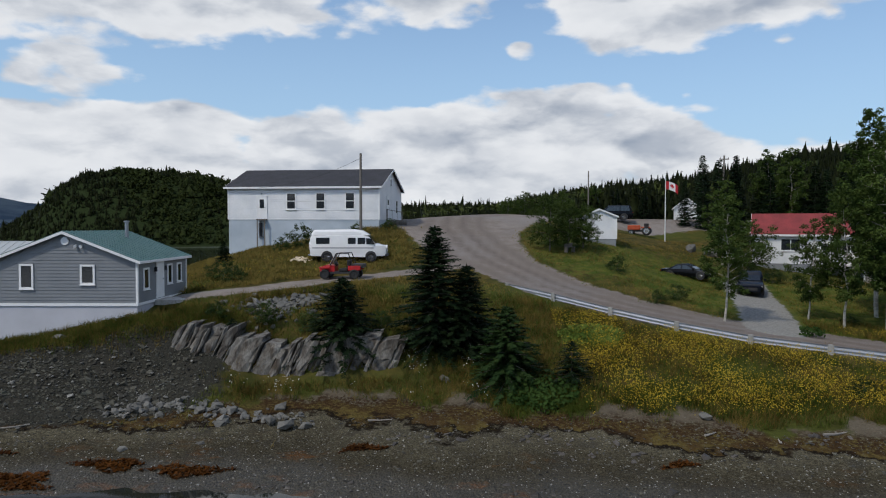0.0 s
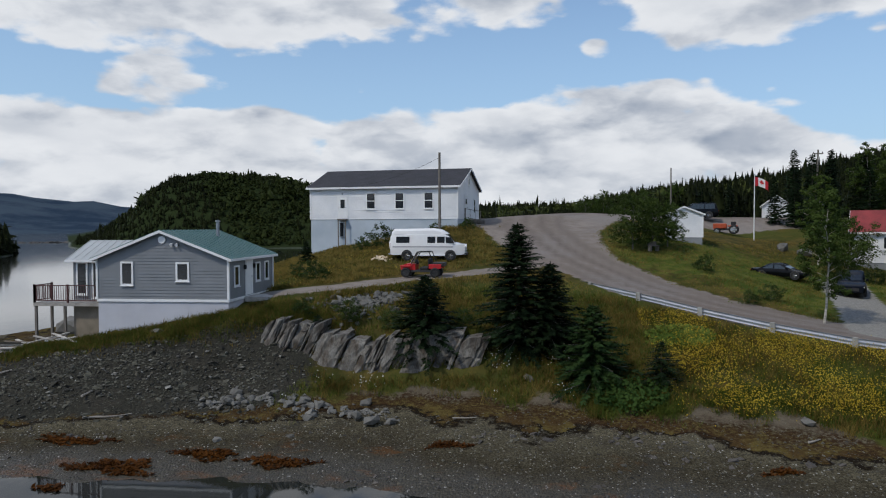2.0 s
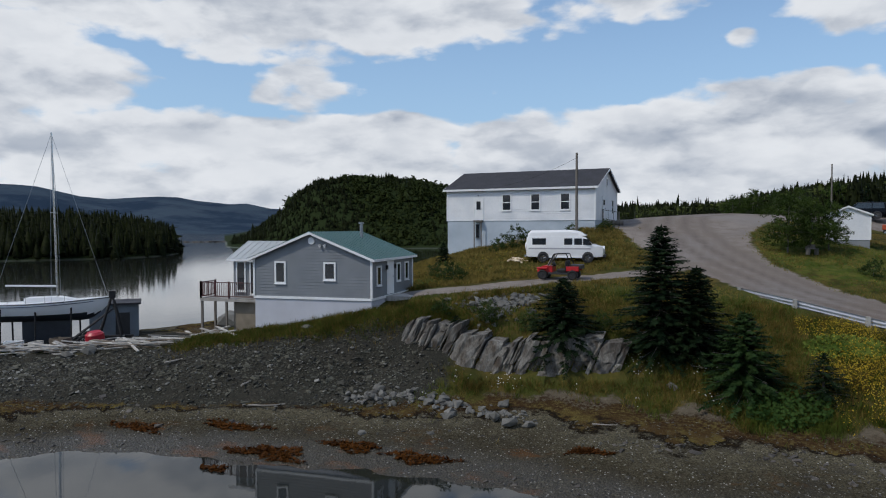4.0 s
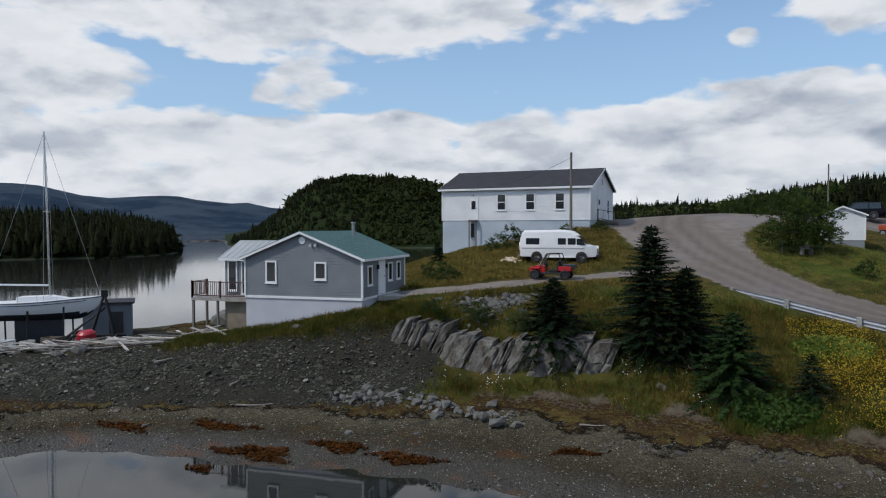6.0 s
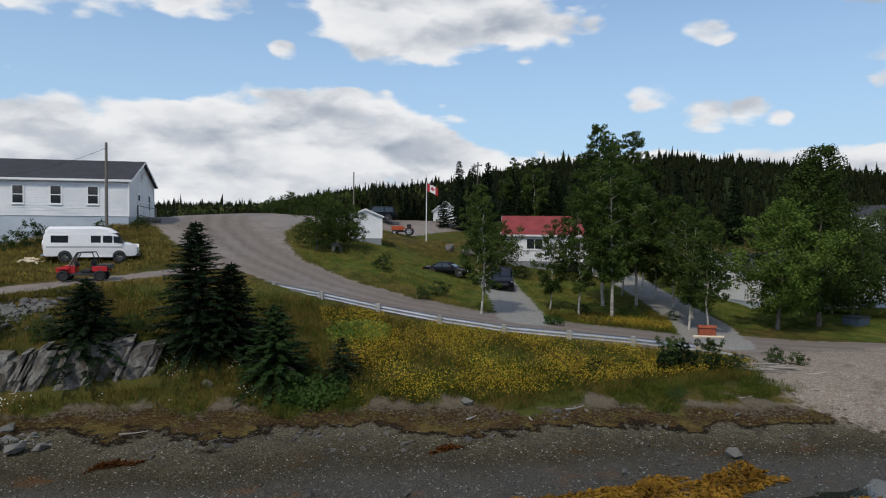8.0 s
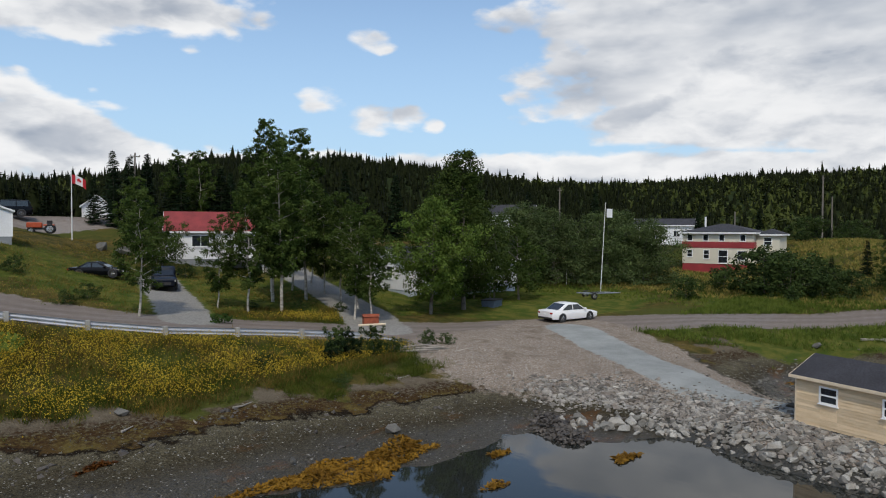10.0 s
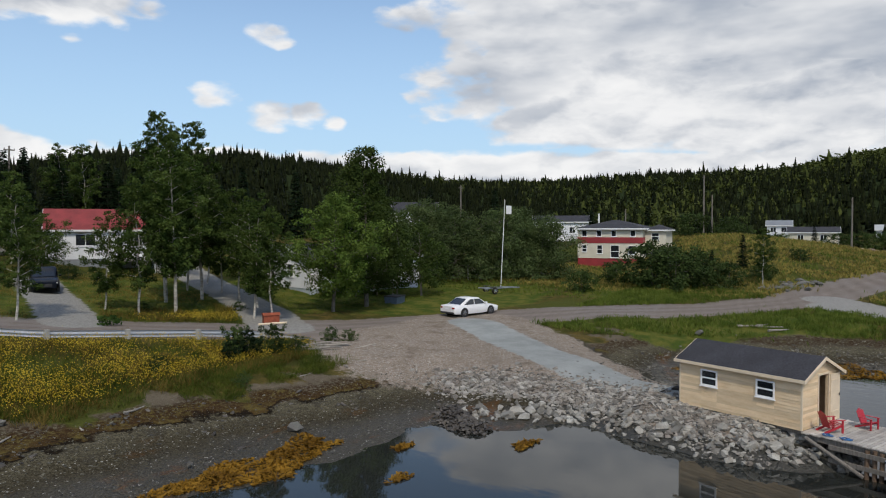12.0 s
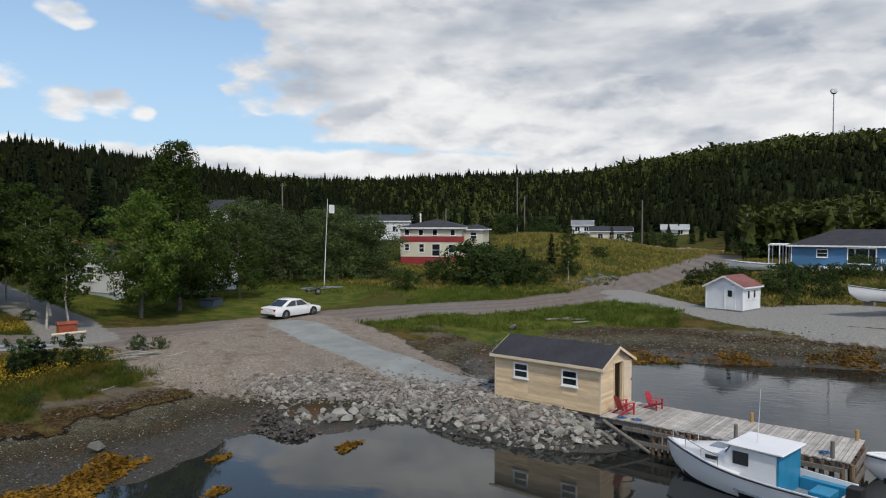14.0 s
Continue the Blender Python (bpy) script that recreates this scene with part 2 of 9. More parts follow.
def tube(bm, p, q, r0, r1=None, n=8, caps=True):
    """Adds a tapered round bar from p to q."""
    p, q = Vector(p), Vector(q)
    r1 = r0 if r1 is None else r1
    t = (q - p).normalized()
    s = t.orthogonal().normalized()
    u = t.cross(s)
    ring = [[bm.verts.new(c + r * (math.cos(6.2832 * k / n) * s + math.sin(6.2832 * k / n) * u)) for k in range(n)] for c, r in ((p, r0), (q, r1))]
    for k in range(n):
        bm.faces.new((ring[0][k], ring[0][(k + 1) % n], ring[1][(k + 1) % n], ring[1][k]))
    if caps:
        bm.faces.new(ring[0][::-1])
        bm.faces.new(ring[1])


def part(name, bm, material, parent=None, label="", bevel=0.0, smooth=False):
    """Links bm as one mesh object under parent."""
    if bevel:
        bmesh.ops.bevel(bm, geom=list(bm.edges), offset=bevel, segments=1, affect="EDGES", profile=0.5)
    bmesh.ops.recalc_face_normals(bm, faces=bm.faces)
    me = bpy.data.meshes.new(name)
    bm.to_mesh(me)
    bm.free()
    if smooth:
        me.polygons.foreach_set("use_smooth", [True] * len(me.polygons))
    me.materials.append(material)
    ob = new(name, me)
    if parent:
        ob.parent = parent
    if label:
        ob["label"] = label
    return ob


def bxpart(name, dims, material, parent=None, label="", bevel=0.0, m=None):
    bm = bmesh.new()
    box(bm, *dims, m)
    return part(name, bm, material, parent, label, bevel)


def thing(name, m, label, category, group="", kind=""):
    ob = new(name)
    ob.matrix_world = m
    ob.empty_display_size = 0.2
    return tagged(ob, label, category, group, kind)


def shared(name, me, parent, m):
    """One more object on the mesh me, under parent."""
    ob = new(name, me)
    ob.parent = parent
    ob.matrix_basis = m
    return ob

# ---- ground ----
# lines of the plan: x, y, z
SHORE = [(-70, 6), (-38, 15), (-26, 20), (-22.5, 22.7), (-17.7, 23.6), (-14.6, 22.6), (-10, 23.3), (-6, 23.4), (0, 21.8), (6, 20.6), (10, 20.6),
         (14, 18.5), (18.3, 17.6), (21.3, 18.1), (24, 17.3), (25, 14.4), (27.2, 13.6), (27.7, 11.8), (26.6, 9.5), (26.1, 7.6), (26.2, 5.5), (26.8, 3),
         (28.2, 1.9), (31.5, 3.2), (32.5, 7), (36, 11), (41.5, 12.2), (43, 8), (45, 4), (45.8, 0), (47.5, -5), (47.8, -10), (50, -26), (60, -60)]
TOE = [(-34, 24), (-25, 25.6), (-18.8, 27.1), (-12.5, 28.6), (-7.4, 29.2), (-3, 28), (2.7, 28.2), (9, 26.6), (14.7, 25.2), (22, 22.8), (26.3, 20.6)]
BANK = [(-36, 29.5, 2.0), (-29, 30.5, 2.4), (-24, 31.5, 2.9), (-18.6, 33.2, 3.6), (-15, 34.2, 4.6), (-12.5, 35.5, 4.7), (-9, 37.2, 4.7), (-5, 37.8, 4.6), (-2, 38, 4.4)]
ROAD = [(56, 94, 9.6), (20, 88, 10.0), (6, 80, 10.4), (1.5, 72, 10.0), (1, 64, 8.9), (2.2, 56, 7.6), (4.2, 50, 6.3), (7.2, 45.2, 5.1), (11, 41.6, 4.2), (15.6, 38.6, 3.45), (21, 35.8, 2.9),
        (27, 33, 2.3), (34, 30.4, 2.0), (42, 27, 1.95), (50, 21.6, 2.0), (57, 14.0, 2.05), (63.5, 10.0, 2.25), (73, 7.0, 2.75), (83, 4.2, 3.2), (95, 1.6, 3.6), (105, -0.6, 3.95), (112, -1.5, 4.1)]
LANE = [(66, 7.6, 2.3), (61, 3.4, 2.0), (57, 0.0, 1.9), (52.6, -5.4, 1.75), (51, -10, 1.65), (52, -24, 1.7), (54, -45, 1.8)]
TRACK = [(-14.5, 38.4, 5.1), (-11, 40.6, 5.35), (-7.5, 43.4, 5.6), (-4, 45.6, 5.8), (-0.5, 47.6, 6.1), (2, 51, 6.6)]
CAUSEWAY = [(40, 26.5, 1.9), (36.5, 21.5, 1.6), (32.8, 15.5, 1.4), (30.2, 9.5, 1.25), (28.9, 5, 1.15)]
LANE_B = [(28.5, 32.6, 2.3), (31.5, 38, 2.7), (34.5, 46, 3.3), (38, 56, 4.2), (43, 68, 5.4)]
DRIVE = [(18.6, 38.3, 3.3), (20.2, 43, 3.6), (22.3, 50, 4.05), (24, 55, 4.5)]
# single heights of the land: the spit, the hall's hill, the lawns, the eastern slopes
SPIT = [(-28, 62, 3.0), (-35, 70, 0.3), (-26, 50, 3.5), (-26, 37, 2.2), (-30, 36, 1.7), (-30, 45, 1.3), (-40, 38, 1.1), (-48, 36, 0.9), (-36, 50, 1.0), (-52, 44, 0.3), (-44, 56, 0.2), (-60, 30, 0.3)]
HALL_HILL = [(-5.5, 48.6, 6.1), (-9, 49, 6.0), (-8, 52, 6.45), (-5, 52, 6.5), (-14, 48, 5.7), (-20, 50, 5.3), (-18.5, 60.5, 6.45), (-13, 59.5, 7.3), (-7, 59.6, 8.8), (-4, 63, 9.2), (-3, 71, 9.8), (-21, 66, 6.0),
             (-19, 80, 6.0), (-24, 43, 3.0), (-16, 42, 4.9), (-13.5, 35.2, 4.95), (-22.8, 34.6, 3.1)]
LAWNS = [(8, 56, 7.2), (12, 52, 6.2), (15, 47, 5.0), (13.5, 58, 7.4), (18, 55.5, 5.15), (19, 62, 6.6), (22, 70, 7.2), (24, 80, 7.8), (30, 62, 5.2), (36, 62, 5.0), (25, 46, 3.7), (29, 44, 3.2),
         (40, 40, 2.4), (46, 33, 2.2), (47, 15, 1.2)]
EAST_SLOPES = [(50, 48, 3.0), (60, 40, 2.7), (60, 28, 2.4), (70, 30, 2.7), (85, 36, 3.2), (100, 40, 6), (80, 18, 4.3), (92, 18, 6.6), (66, 17, 2.9), (110, 30, 8.6), (104, 14, 6.2), (70, -4, 2.6), (62, -2, 1.95),
               (60, -8, 1.8), (75, -12, 3.0), (88, -12, 3.9), (90, -28, 4.2), (70, -30, 2.4), (49, 8, 1.1), (51, 2, 1.0)]
SPOTS = SPIT + HALL_HILL + LAWNS + EAST_SLOPES
# tops of the guardrail posts
RAIL = [(2.0, 45.8, 5.62), (4.1, 44.0, 5.38), (6.6, 41.3, 5.0), (9.45, 38.8, 4.45), (12.45, 36.6, 3.95), (15.6, 34.8, 3.52), (18.8, 33.25, 3.28), (22.0, 31.95, 3.02), (25.3, 30.7, 2.66), (27.4, 28.8, 2.12)]
BED = [(0, 0, -2.2), (-16, 10, -2), (14, 6, -1.6), (20, 12, -0.9), (24, -12, -2.2), (37, -6, -1.3), (38, 2, -0.9), (-40, -5, -2.5), (0, 14, -1.3), (-14, 19, -0.5), (22, 0, -1.6), (40, -30, -2), (10, -40, -3), (-60, -20, -3), (-5, 18, -0.7), (8, 15, -0.8)]


def along(line, step):
    """Points every step metres on a line of the plan."""
    out = []
    for a, b in zip(line, line[1:]):
        a, b = np.array(a, float), np.array(b, float)
        n = max(1, int(np.linalg.norm(b[:2] - a[:2]) / step))
        out += [a + (b - a) * k / n for k in range(n)]
    return out + [np.array(line[-1], float)]


def offset(line, d):
    """The line moved d metres to its right, at the same height."""
    pts = [np.array(p, float) for p in line]
    out = []
    for k, p in enumerate(pts):
        t = pts[min(k + 1, len(pts) - 1)] - pts[max(k - 1, 0)]
        n = np.array((t[1], -t[0])) / np.hypot(t[0], t[1])
        q = p.copy()
        q[:2] += n * d
        out.append(q)
    return out


KNOTS = [(*p, 0.0) for p in along(SHORE, 5)] + [(*p, 1.0) for p in along(TOE, 4)] + [tuple(p) for p in along(BANK, 4)]
KNOTS += [tuple(p) for d in (-2.8, 2.8) for p in along(offset(ROAD, d), 6)] + [tuple(p) for d in (-1.8, 1.8) for p in along(offset(LANE, d), 7)]
KNOTS += [tuple(p) for d in (-1.2, 1.2) for p in along(offset(TRACK, d), 4)] + [tuple(p) for d in (-1.7, 1.7) for p in along(offset(CAUSEWAY, d), 4)]
KNOTS += along([(-14.2, 31.6, 1.7), (-8.6, 31.9, 1.15), (-1.6, 32.1, 1.3)], 3) + along([(-14, 35.4, 3.9), (-8.6, 36.1, 4.05), (-2, 36.2, 3.85)], 3)
KNOTS += [tuple(p) for line in (LANE_B, DRIVE) for p in along(line, 6)] + SPOTS + BED
KNOTS = np.array(KNOTS)


def far_land(x, y):
    """Height of the land and sea bed far from the harbour, by bearing (degrees to the left of +y) and distance."""
    r, az = np.hypot(x, y), np.degrees(np.arctan2(-x, y))
    ridge = np.interp(az, [-180, -120, -101, -95, -90, -85, -80, -71, -62, -57, -53, -47, -42, -38, -28, -20, -14.5, -10, -4.5, 3, 8, 13, 17.6, 19.5, 23, 25, 27.3, 29.1, 30, 33, 36, 180],
                      [-4, 24, 36, 36.5, 35, 31.5, 28, 26.5, 23.5, 23.5, 24, 26.5, 27.5, 27.5, 28, 22, 20, 18.5, 15, 15, 19, 27, 31.5, 34.5, 35.5, 35.5, 32.5, 25.5, 17, 3, -3, -4])
    start = np.interp(az, [-101, -79, -53, -38, -10, 5, 12, 17, 31], [115, 140, 130, 95, 110, 130, 240, 290, 300])
    crest = np.interp(az, [-101, -79, -53, -38, -10, 5, 12, 17, 31], [260, 290, 250, 210, 240, 300, 370, 385, 370])
    low = np.interp(az, [-180, -140, -100, -70, -10, 4, 9, 14, 40, 180], [-4, -4, 3.5, 5, 8.5, 7, 2, -2.5, -3, -4])
    u = np.clip((r - start) / (crest - start), 0, 1)
    z = low + (ridge - low) * u * u * (3 - 2 * u)
    # the low wooded point across the bay, and the haze-tinted hills beyond the sea
    point = 7.5 * np.exp(-((az - 55) / 17.0) ** 8) * np.clip((r - 208) / 60, 0, 1) * np.clip((480 - r) / 120, 0, 1)
    far_top = np.interp(az, [20, 30, 35, 38.4, 40.2, 44, 50, 60, 90], [52, 66, 84, 104, 90, 98, 128, 135, 100]) + 4 * np.sin(az * 0.83) + 3 * np.sin(az * 1.7 + 2) + 2 * np.sin(az * 3.9)
    g = np.clip((r - 1250) / 900, 0, 1)
    hills = far_top * g * g * (3 - 2 * g) * np.clip((az - 20) / 6, 0, 1)
    sea = az > 20
    return np.where(sea, np.maximum(np.maximum(z, -4 + 13 / 9 * point), -4 + hills * 1.04), z)


def _solve_knots():
    p = KNOTS[:, :2]
    d = np.hypot(p[:, None, 0] - p[None, :, 0], p[:, None, 1] - p[None, :, 1])
    n = len(p)
    a = np.zeros((n + 3, n + 3))
    a[:n, :n] = d - np.eye(n) * 0.25
    a[:n, n], a[:n, n + 1:], a[n, :n], a[n + 1:, :n] = 1, p, 1, p.T
    return np.linalg.solve(a, np.concatenate([KNOTS[:, 2], np.zeros(3)]))


KNOT_W = _solve_knots()


def line_distance(x, y, line):
    """Distance of points to a line of the plan."""
    best = np.full(np.shape(x), 1e9)
    for a, b in zip(line, line[1:]):
        ax, ay, bx, by = a[0], a[1], b[0], b[1]
        u = np.clip(((x - ax) * (bx - ax) + (y - ay) * (by - ay)) / ((bx - ax) ** 2 + (by - ay) ** 2), 0, 1)
        best = np.minimum(best, np.hypot(x - ax - u * (bx - ax), y - ay - u * (by - ay)))
    return best


CLIFF = [(-13.9, 32.5), (-12, 32.5), (-9, 32.6), (-6, 32.7), (-2.2, 32.9)]


def height(x, y):
    """Ground height at points x, y (arrays)."""
    x, y = np.asarray(x, float), np.asarray(y, float)
    shape = x.shape
    x, y = x.ravel(), y.ravel()
    near = np.zeros(len(x))
    for k in range(0, len(x), 20000):
        xs, ys = x[k:k + 20000], y[k:k + 20000]
        d = np.hypot(xs[:, None] - KNOTS[None, :, 0], ys[:, None] - KNOTS[None, :, 1])
        near[k:k + 20000] = d @ KNOT_W[:-3] + KNOT_W[-3] + xs * KNOT_W[-2] + ys * KNOT_W[-1]
    near = np.clip(near, -4, 12)
    r, az = np.hypot(x, y), np.degrees(np.arctan2(-x, y))
    edge = np.interp(az, [-180, -110, -90, 0, 10, 15, 60, 90, 180], [40, 60, 105, 95, 90, 72, 52, 40, 40])
    u = np.clip((r - edge) / 26, 0, 1)
    u = u * u * (3 - 2 * u)
    return (near * (1 - u) + far_land(x, y) * u).reshape(shape)


def wood_edge(az):
    """Distance at which the woods begin, by bearing."""
    return np.interp(az, [-112, -101, -97, -92, -88, -72, -64, -60, -50, -38, -24, -8, 13], [106, 106, 112, 146, 162, 164, 156, 146, 128, 122, 122, 128, 150])


def ground_z(x, y):
    return float(height(np.array([x]), np.array([y]))[0])


def axis(lo, hi, step, far_lo, far_hi, grow=1.16):
    mid = list(np.arange(lo, hi + step * 0.5, step))
    s, v, left = step, lo, []
    while v > far_lo:
        s *= grow
        v -= s
        left.append(v)
    s, v, right = step, mid[-1], []
    while v < far_hi:
        s *= grow
        v += s
        right.append(v)
    return np.array(left[::-1] + mid + right)


GX = axis(-46, 66, 0.5, -2600, 2600, 1.05)
GY = axis(14, 66, 0.5, -2600, 2600, 1.05)
gx, gy = np.meshgrid(GX, GY)
gz = height(gx, gy)
rng = np.random.default_rng(3)
# unevenness of the soil
fine = np.zeros_like(gz)
for wl, amp in ((9.0, 0.10), (3.1, 0.05), (1.3, 0.03)):
    ph = rng.uniform(0, 6.3, 8)
    for k in range(4):
        a = rng.uniform(0, 3.14)
        fine += amp * 0.5 * np.sin((gx * np.cos(a) + gy * np.sin(a)) * 6.283 / wl + ph[k])
on_road = np.minimum.reduce([line_distance(gx, gy, ROAD) - 3.2, line_distance(gx, gy, CAUSEWAY) - 1.8, line_distance(gx, gy, LANE) - 2.2, line_distance(gx, gy, LANE_B) - 1.8, line_distance(gx, gy, DRIVE) - 1.8, line_distance(gx, gy, TRACK) - 1.4])
fine *= np.clip(on_road / 2.5, 0.03, 1)
gz = gz + fine * np.clip(gz + 0.6, 0.15, 1)
nx, ny = len(GX), len(GY)
idx = np.arange(nx * ny).reshape(ny, nx)
quads = np.stack([idx[:-1, :-1], idx[:-1, 1:], idx[1:, 1:], idx[1:, :-1]], -1).reshape(-1, 4)
me = bpy.data.meshes.new("ground")
me.from_pydata(np.stack([gx.ravel(), gy.ravel(), gz.ravel()], 1).tolist(), [], quads.tolist())
me.polygons.foreach_set("use_smooth", [True] * len(me.polygons))
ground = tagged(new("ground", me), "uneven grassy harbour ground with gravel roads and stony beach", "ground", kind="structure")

# ---- ground: what covers it ----
def soft(d, half, fade):
    return np.clip((half + fade - d) / (2 * fade), 0, 1)


z_here = gz
d_road = line_distance(gx, gy, ROAD)
half = np.interp(gy, [30, 40, 52, 60, 70, 84], [3.0, 3.0, 3.3, 5.0, 8.0, 8.5])
zone_road = soft(d_road, half, 0.7)
zone_road = np.maximum(zone_road, soft(line_distance(gx, gy, TRACK), 1.25, 0.5))
# the bare landing between the road and the causeway
zone_road = np.maximum(zone_road, soft(np.hypot((gx - 32) / 1.25, gy - 25.5), 5.2, 1.2))
zone_grey = soft(line_distance(gx, gy, CAUSEWAY), 1.6, 0.5)
zone_yard = np.maximum(soft(line_distance(gx, gy, LANE), 2.1, 0.6), soft(np.hypot(gx - 62, (gy - 6.5) / 0.8), 2.6, 0.8))
zone_lane = np.maximum(soft(line_distance(gx, gy, LANE_B), 1.9, 0.5), soft(line_distance(gx, gy, DRIVE), 1.6, 0.5))
zone_lane = np.maximum(zone_lane, soft(np.hypot(gx - 29, (gy - 33.5) / 0.8), 2.2, 0.7))
zone_lane = np.maximum(zone_lane, np.maximum(zone_yard, soft(np.hypot(gx - 58.5, (gy + 9) / 1.6), 5.0, 1.0)))
ragged = 0.16 * np.sin(gx * 0.9 + 1.3 * np.sin(gx * 0.37)) + 0.12 * np.sin(gx * 2.3 + gy)
zone_beach = np.clip((1.5 + ragged - z_here) / 0.4, 0, 1) * (np.hypot(gx, gy) < 480)
zone_bank = soft(line_distance(gx, gy, [(-40, 26.5), (-30, 27.5), (-22, 29.6), (-16, 31.2), (-12.6, 32)]), 3.2, 0.9) * (z_here > 0.6) * np.clip((-7.5 - gx) / 5, 0, 1)
zone_bank = np.maximum(zone_bank, soft(line_distance(gx, gy, [(-31, 36), (-40, 40), (-46, 36)]), 6, 2))
zone_bank = np.maximum(zone_bank, soft(line_distance(gx, gy, CAUSEWAY), 4.5, 0.8) * (gx > 25) * (gy < 22))
zone_lawn = soft(np.hypot((gx - 30) / 1.5, gy - 46), 9.5, 2.0) + soft(np.hypot((gx - 50) / 1.6, (gy - 36)), 8, 2)
zone_lawn += soft(np.hypot((gx - 15) / 1.2, (gy - 55)), 9, 3) * 0.6 + soft(np.hypot((gx - 68) / 2, gy - 24), 6, 2) * 0.8
zone_lawn += soft(line_distance(gx, gy, [(46.5, 15.5), (53, 9.5), (54, 6)]), 2.6, 1.2)
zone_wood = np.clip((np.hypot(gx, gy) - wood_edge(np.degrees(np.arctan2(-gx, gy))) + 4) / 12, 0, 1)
zone_soil = np.clip(soft(np.hypot((gx - 33) / 1.35, gy - 23.8), 6.2, 1.5) + soft(line_distance(gx, gy, CAUSEWAY), 4.2, 1.0), 0, 1) * (z_here > 0.45)
# distance haze, put into the colour of the far hills
zone_haze = np.clip((np.hypot(gx, gy) - 800) / 500, 0, 1)
zone_rut = np.clip(np.exp(-((d_road - 0.8) / 0.55) ** 2) + 0.8 * np.exp(-((d_road - 2.4) / 0.6) ** 2), 0, 1)
for name, chans in (("zone", (zone_road, zone_grey, zone_beach, np.clip(zone_lawn, 0, 1))), ("zone_b", (zone_bank, zone_wood, zone_haze, zone_rut)), ("zone_c", (zone_soil, zone_lane, zone_lane, zone_lane))):
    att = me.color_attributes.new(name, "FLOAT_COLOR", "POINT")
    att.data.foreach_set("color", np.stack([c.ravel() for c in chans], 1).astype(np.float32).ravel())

m_ground = bpy.data.materials.new("harbour_ground")
m_ground.use_nodes = True
N = Nodes(m_ground.node_tree)
bsdf = m_ground.node_tree.nodes["Principled BSDF"]
pos = N.add("ShaderNodeNewGeometry").outputs["Position"]
zs = N.add("ShaderNodeSeparateXYZ")
N.put(zs.inputs[0], pos)
elev = zs.outputs[2]
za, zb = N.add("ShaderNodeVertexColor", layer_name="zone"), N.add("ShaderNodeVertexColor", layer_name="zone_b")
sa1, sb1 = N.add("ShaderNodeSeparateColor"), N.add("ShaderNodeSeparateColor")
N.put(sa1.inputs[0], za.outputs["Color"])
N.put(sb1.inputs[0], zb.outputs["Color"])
n_big, n_mid, n_small, n_grit = N.noise(pos, 0.12, 4), N.noise(pos, 0.9, 6, 0.6), N.noise(pos, 7.0, 5, 0.6), N.noise(pos, 38.0, 3, 0.6)
jag = N.math("MULTIPLY", N.math("SUBTRACT", N.noise(pos, 1.7, 7, 0.65), 0.5), 1.1)


def zone_mask(socket):
    return N.ramp(N.math("ADD", socket, jag), 0.38, 0.62)


wild = N.mix(N.ramp(n_mid, 0.35, 0.65), (0.04, 0.042, 0.011), (0.12, 0.085, 0.025))
wild = N.mix(N.ramp(n_big, 0.42, 0.62), wild, (0.0689, 0.078, 0.01672))
wild = N.mix(N.ramp(n_small, 0.3, 0.7, 0.0, 0.5), wild, (0.035, 0.038, 0.014))
lawn = N.mix(N.ramp(n_mid, 0.35, 0.65), (0.045, 0.07, 0.012), (0.12, 0.115, 0.026))
lawn = N.mix(N.ramp(n_small, 0.3, 0.7, 0.0, 0.35), lawn, (0.05, 0.075, 0.016))
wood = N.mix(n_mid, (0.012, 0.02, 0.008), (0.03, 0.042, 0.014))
road_c = N.mix(N.ramp(n_mid, 0.32, 0.68), (0.2, 0.17, 0.146), (0.285, 0.25, 0.222))
road_c = N.mix(N.ramp(n_big, 0.45, 0.6), road_c, (0.25, 0.226, 0.208))
road_c = N.mix(N.math("MULTIPLY", zb.outputs["Alpha"], N.ramp(n_mid, 0.3, 0.6, 0.25, 0.8)), road_c, (0.125, 0.1, 0.085))
road_c = N.mix(N.ramp(n_grit, 0.3, 0.7, 0.0, 0.4), road_c, (0.1, 0.088, 0.077))
road_c = N.mix(N.ramp(n_small, 0.62, 0.75, 0.0, 0.35), road_c, (0.27, 0.25, 0.225))
grey_c = N.mix(N.ramp(n_mid, 0.3, 0.7), (0.24, 0.255, 0.245), (0.32, 0.335, 0.325))
grey_c = N.mix(N.ramp(n_grit, 0.3, 0.7, 0.0, 0.3), grey_c, (0.18, 0.195, 0.19))
stone_id = N.cells(pos, 11.0, out="Color")
stone_v = N.add("ShaderNodeSeparateColor")
N.put(stone_v.inputs[0], stone_id)
stone_d = N.cells(pos, 11.0)
pebble_d = N.cells(pos, 21.0)
pebble = N.add("ShaderNodeSeparateColor")
N.put(pebble.inputs[0], N.cells(pos, 21.0, out="Color"))
shore_dry = N.mix(pebble.outputs[0], (0.044, 0.04, 0.026), (0.145, 0.13, 0.088))
shore_wet = N.mix(pebble.outputs[0], (0.02, 0.0165, 0.0095), (0.062, 0.053, 0.034))
shore = N.mix(N.ramp(N.math("ADD", elev, N.math("MULTIPLY", jag, 0.5)), 0.35, 1.0), shore_wet, shore_dry)
shore = N.mix(N.ramp(pebble.outputs[1], 0.98, 0.987), shore, (0.3, 0.29, 0.265))
shore = N.mix(N.ramp(n_mid, 0.5, 0.7, 0.0, 0.7), shore, (0.04, 0.036, 0.028))
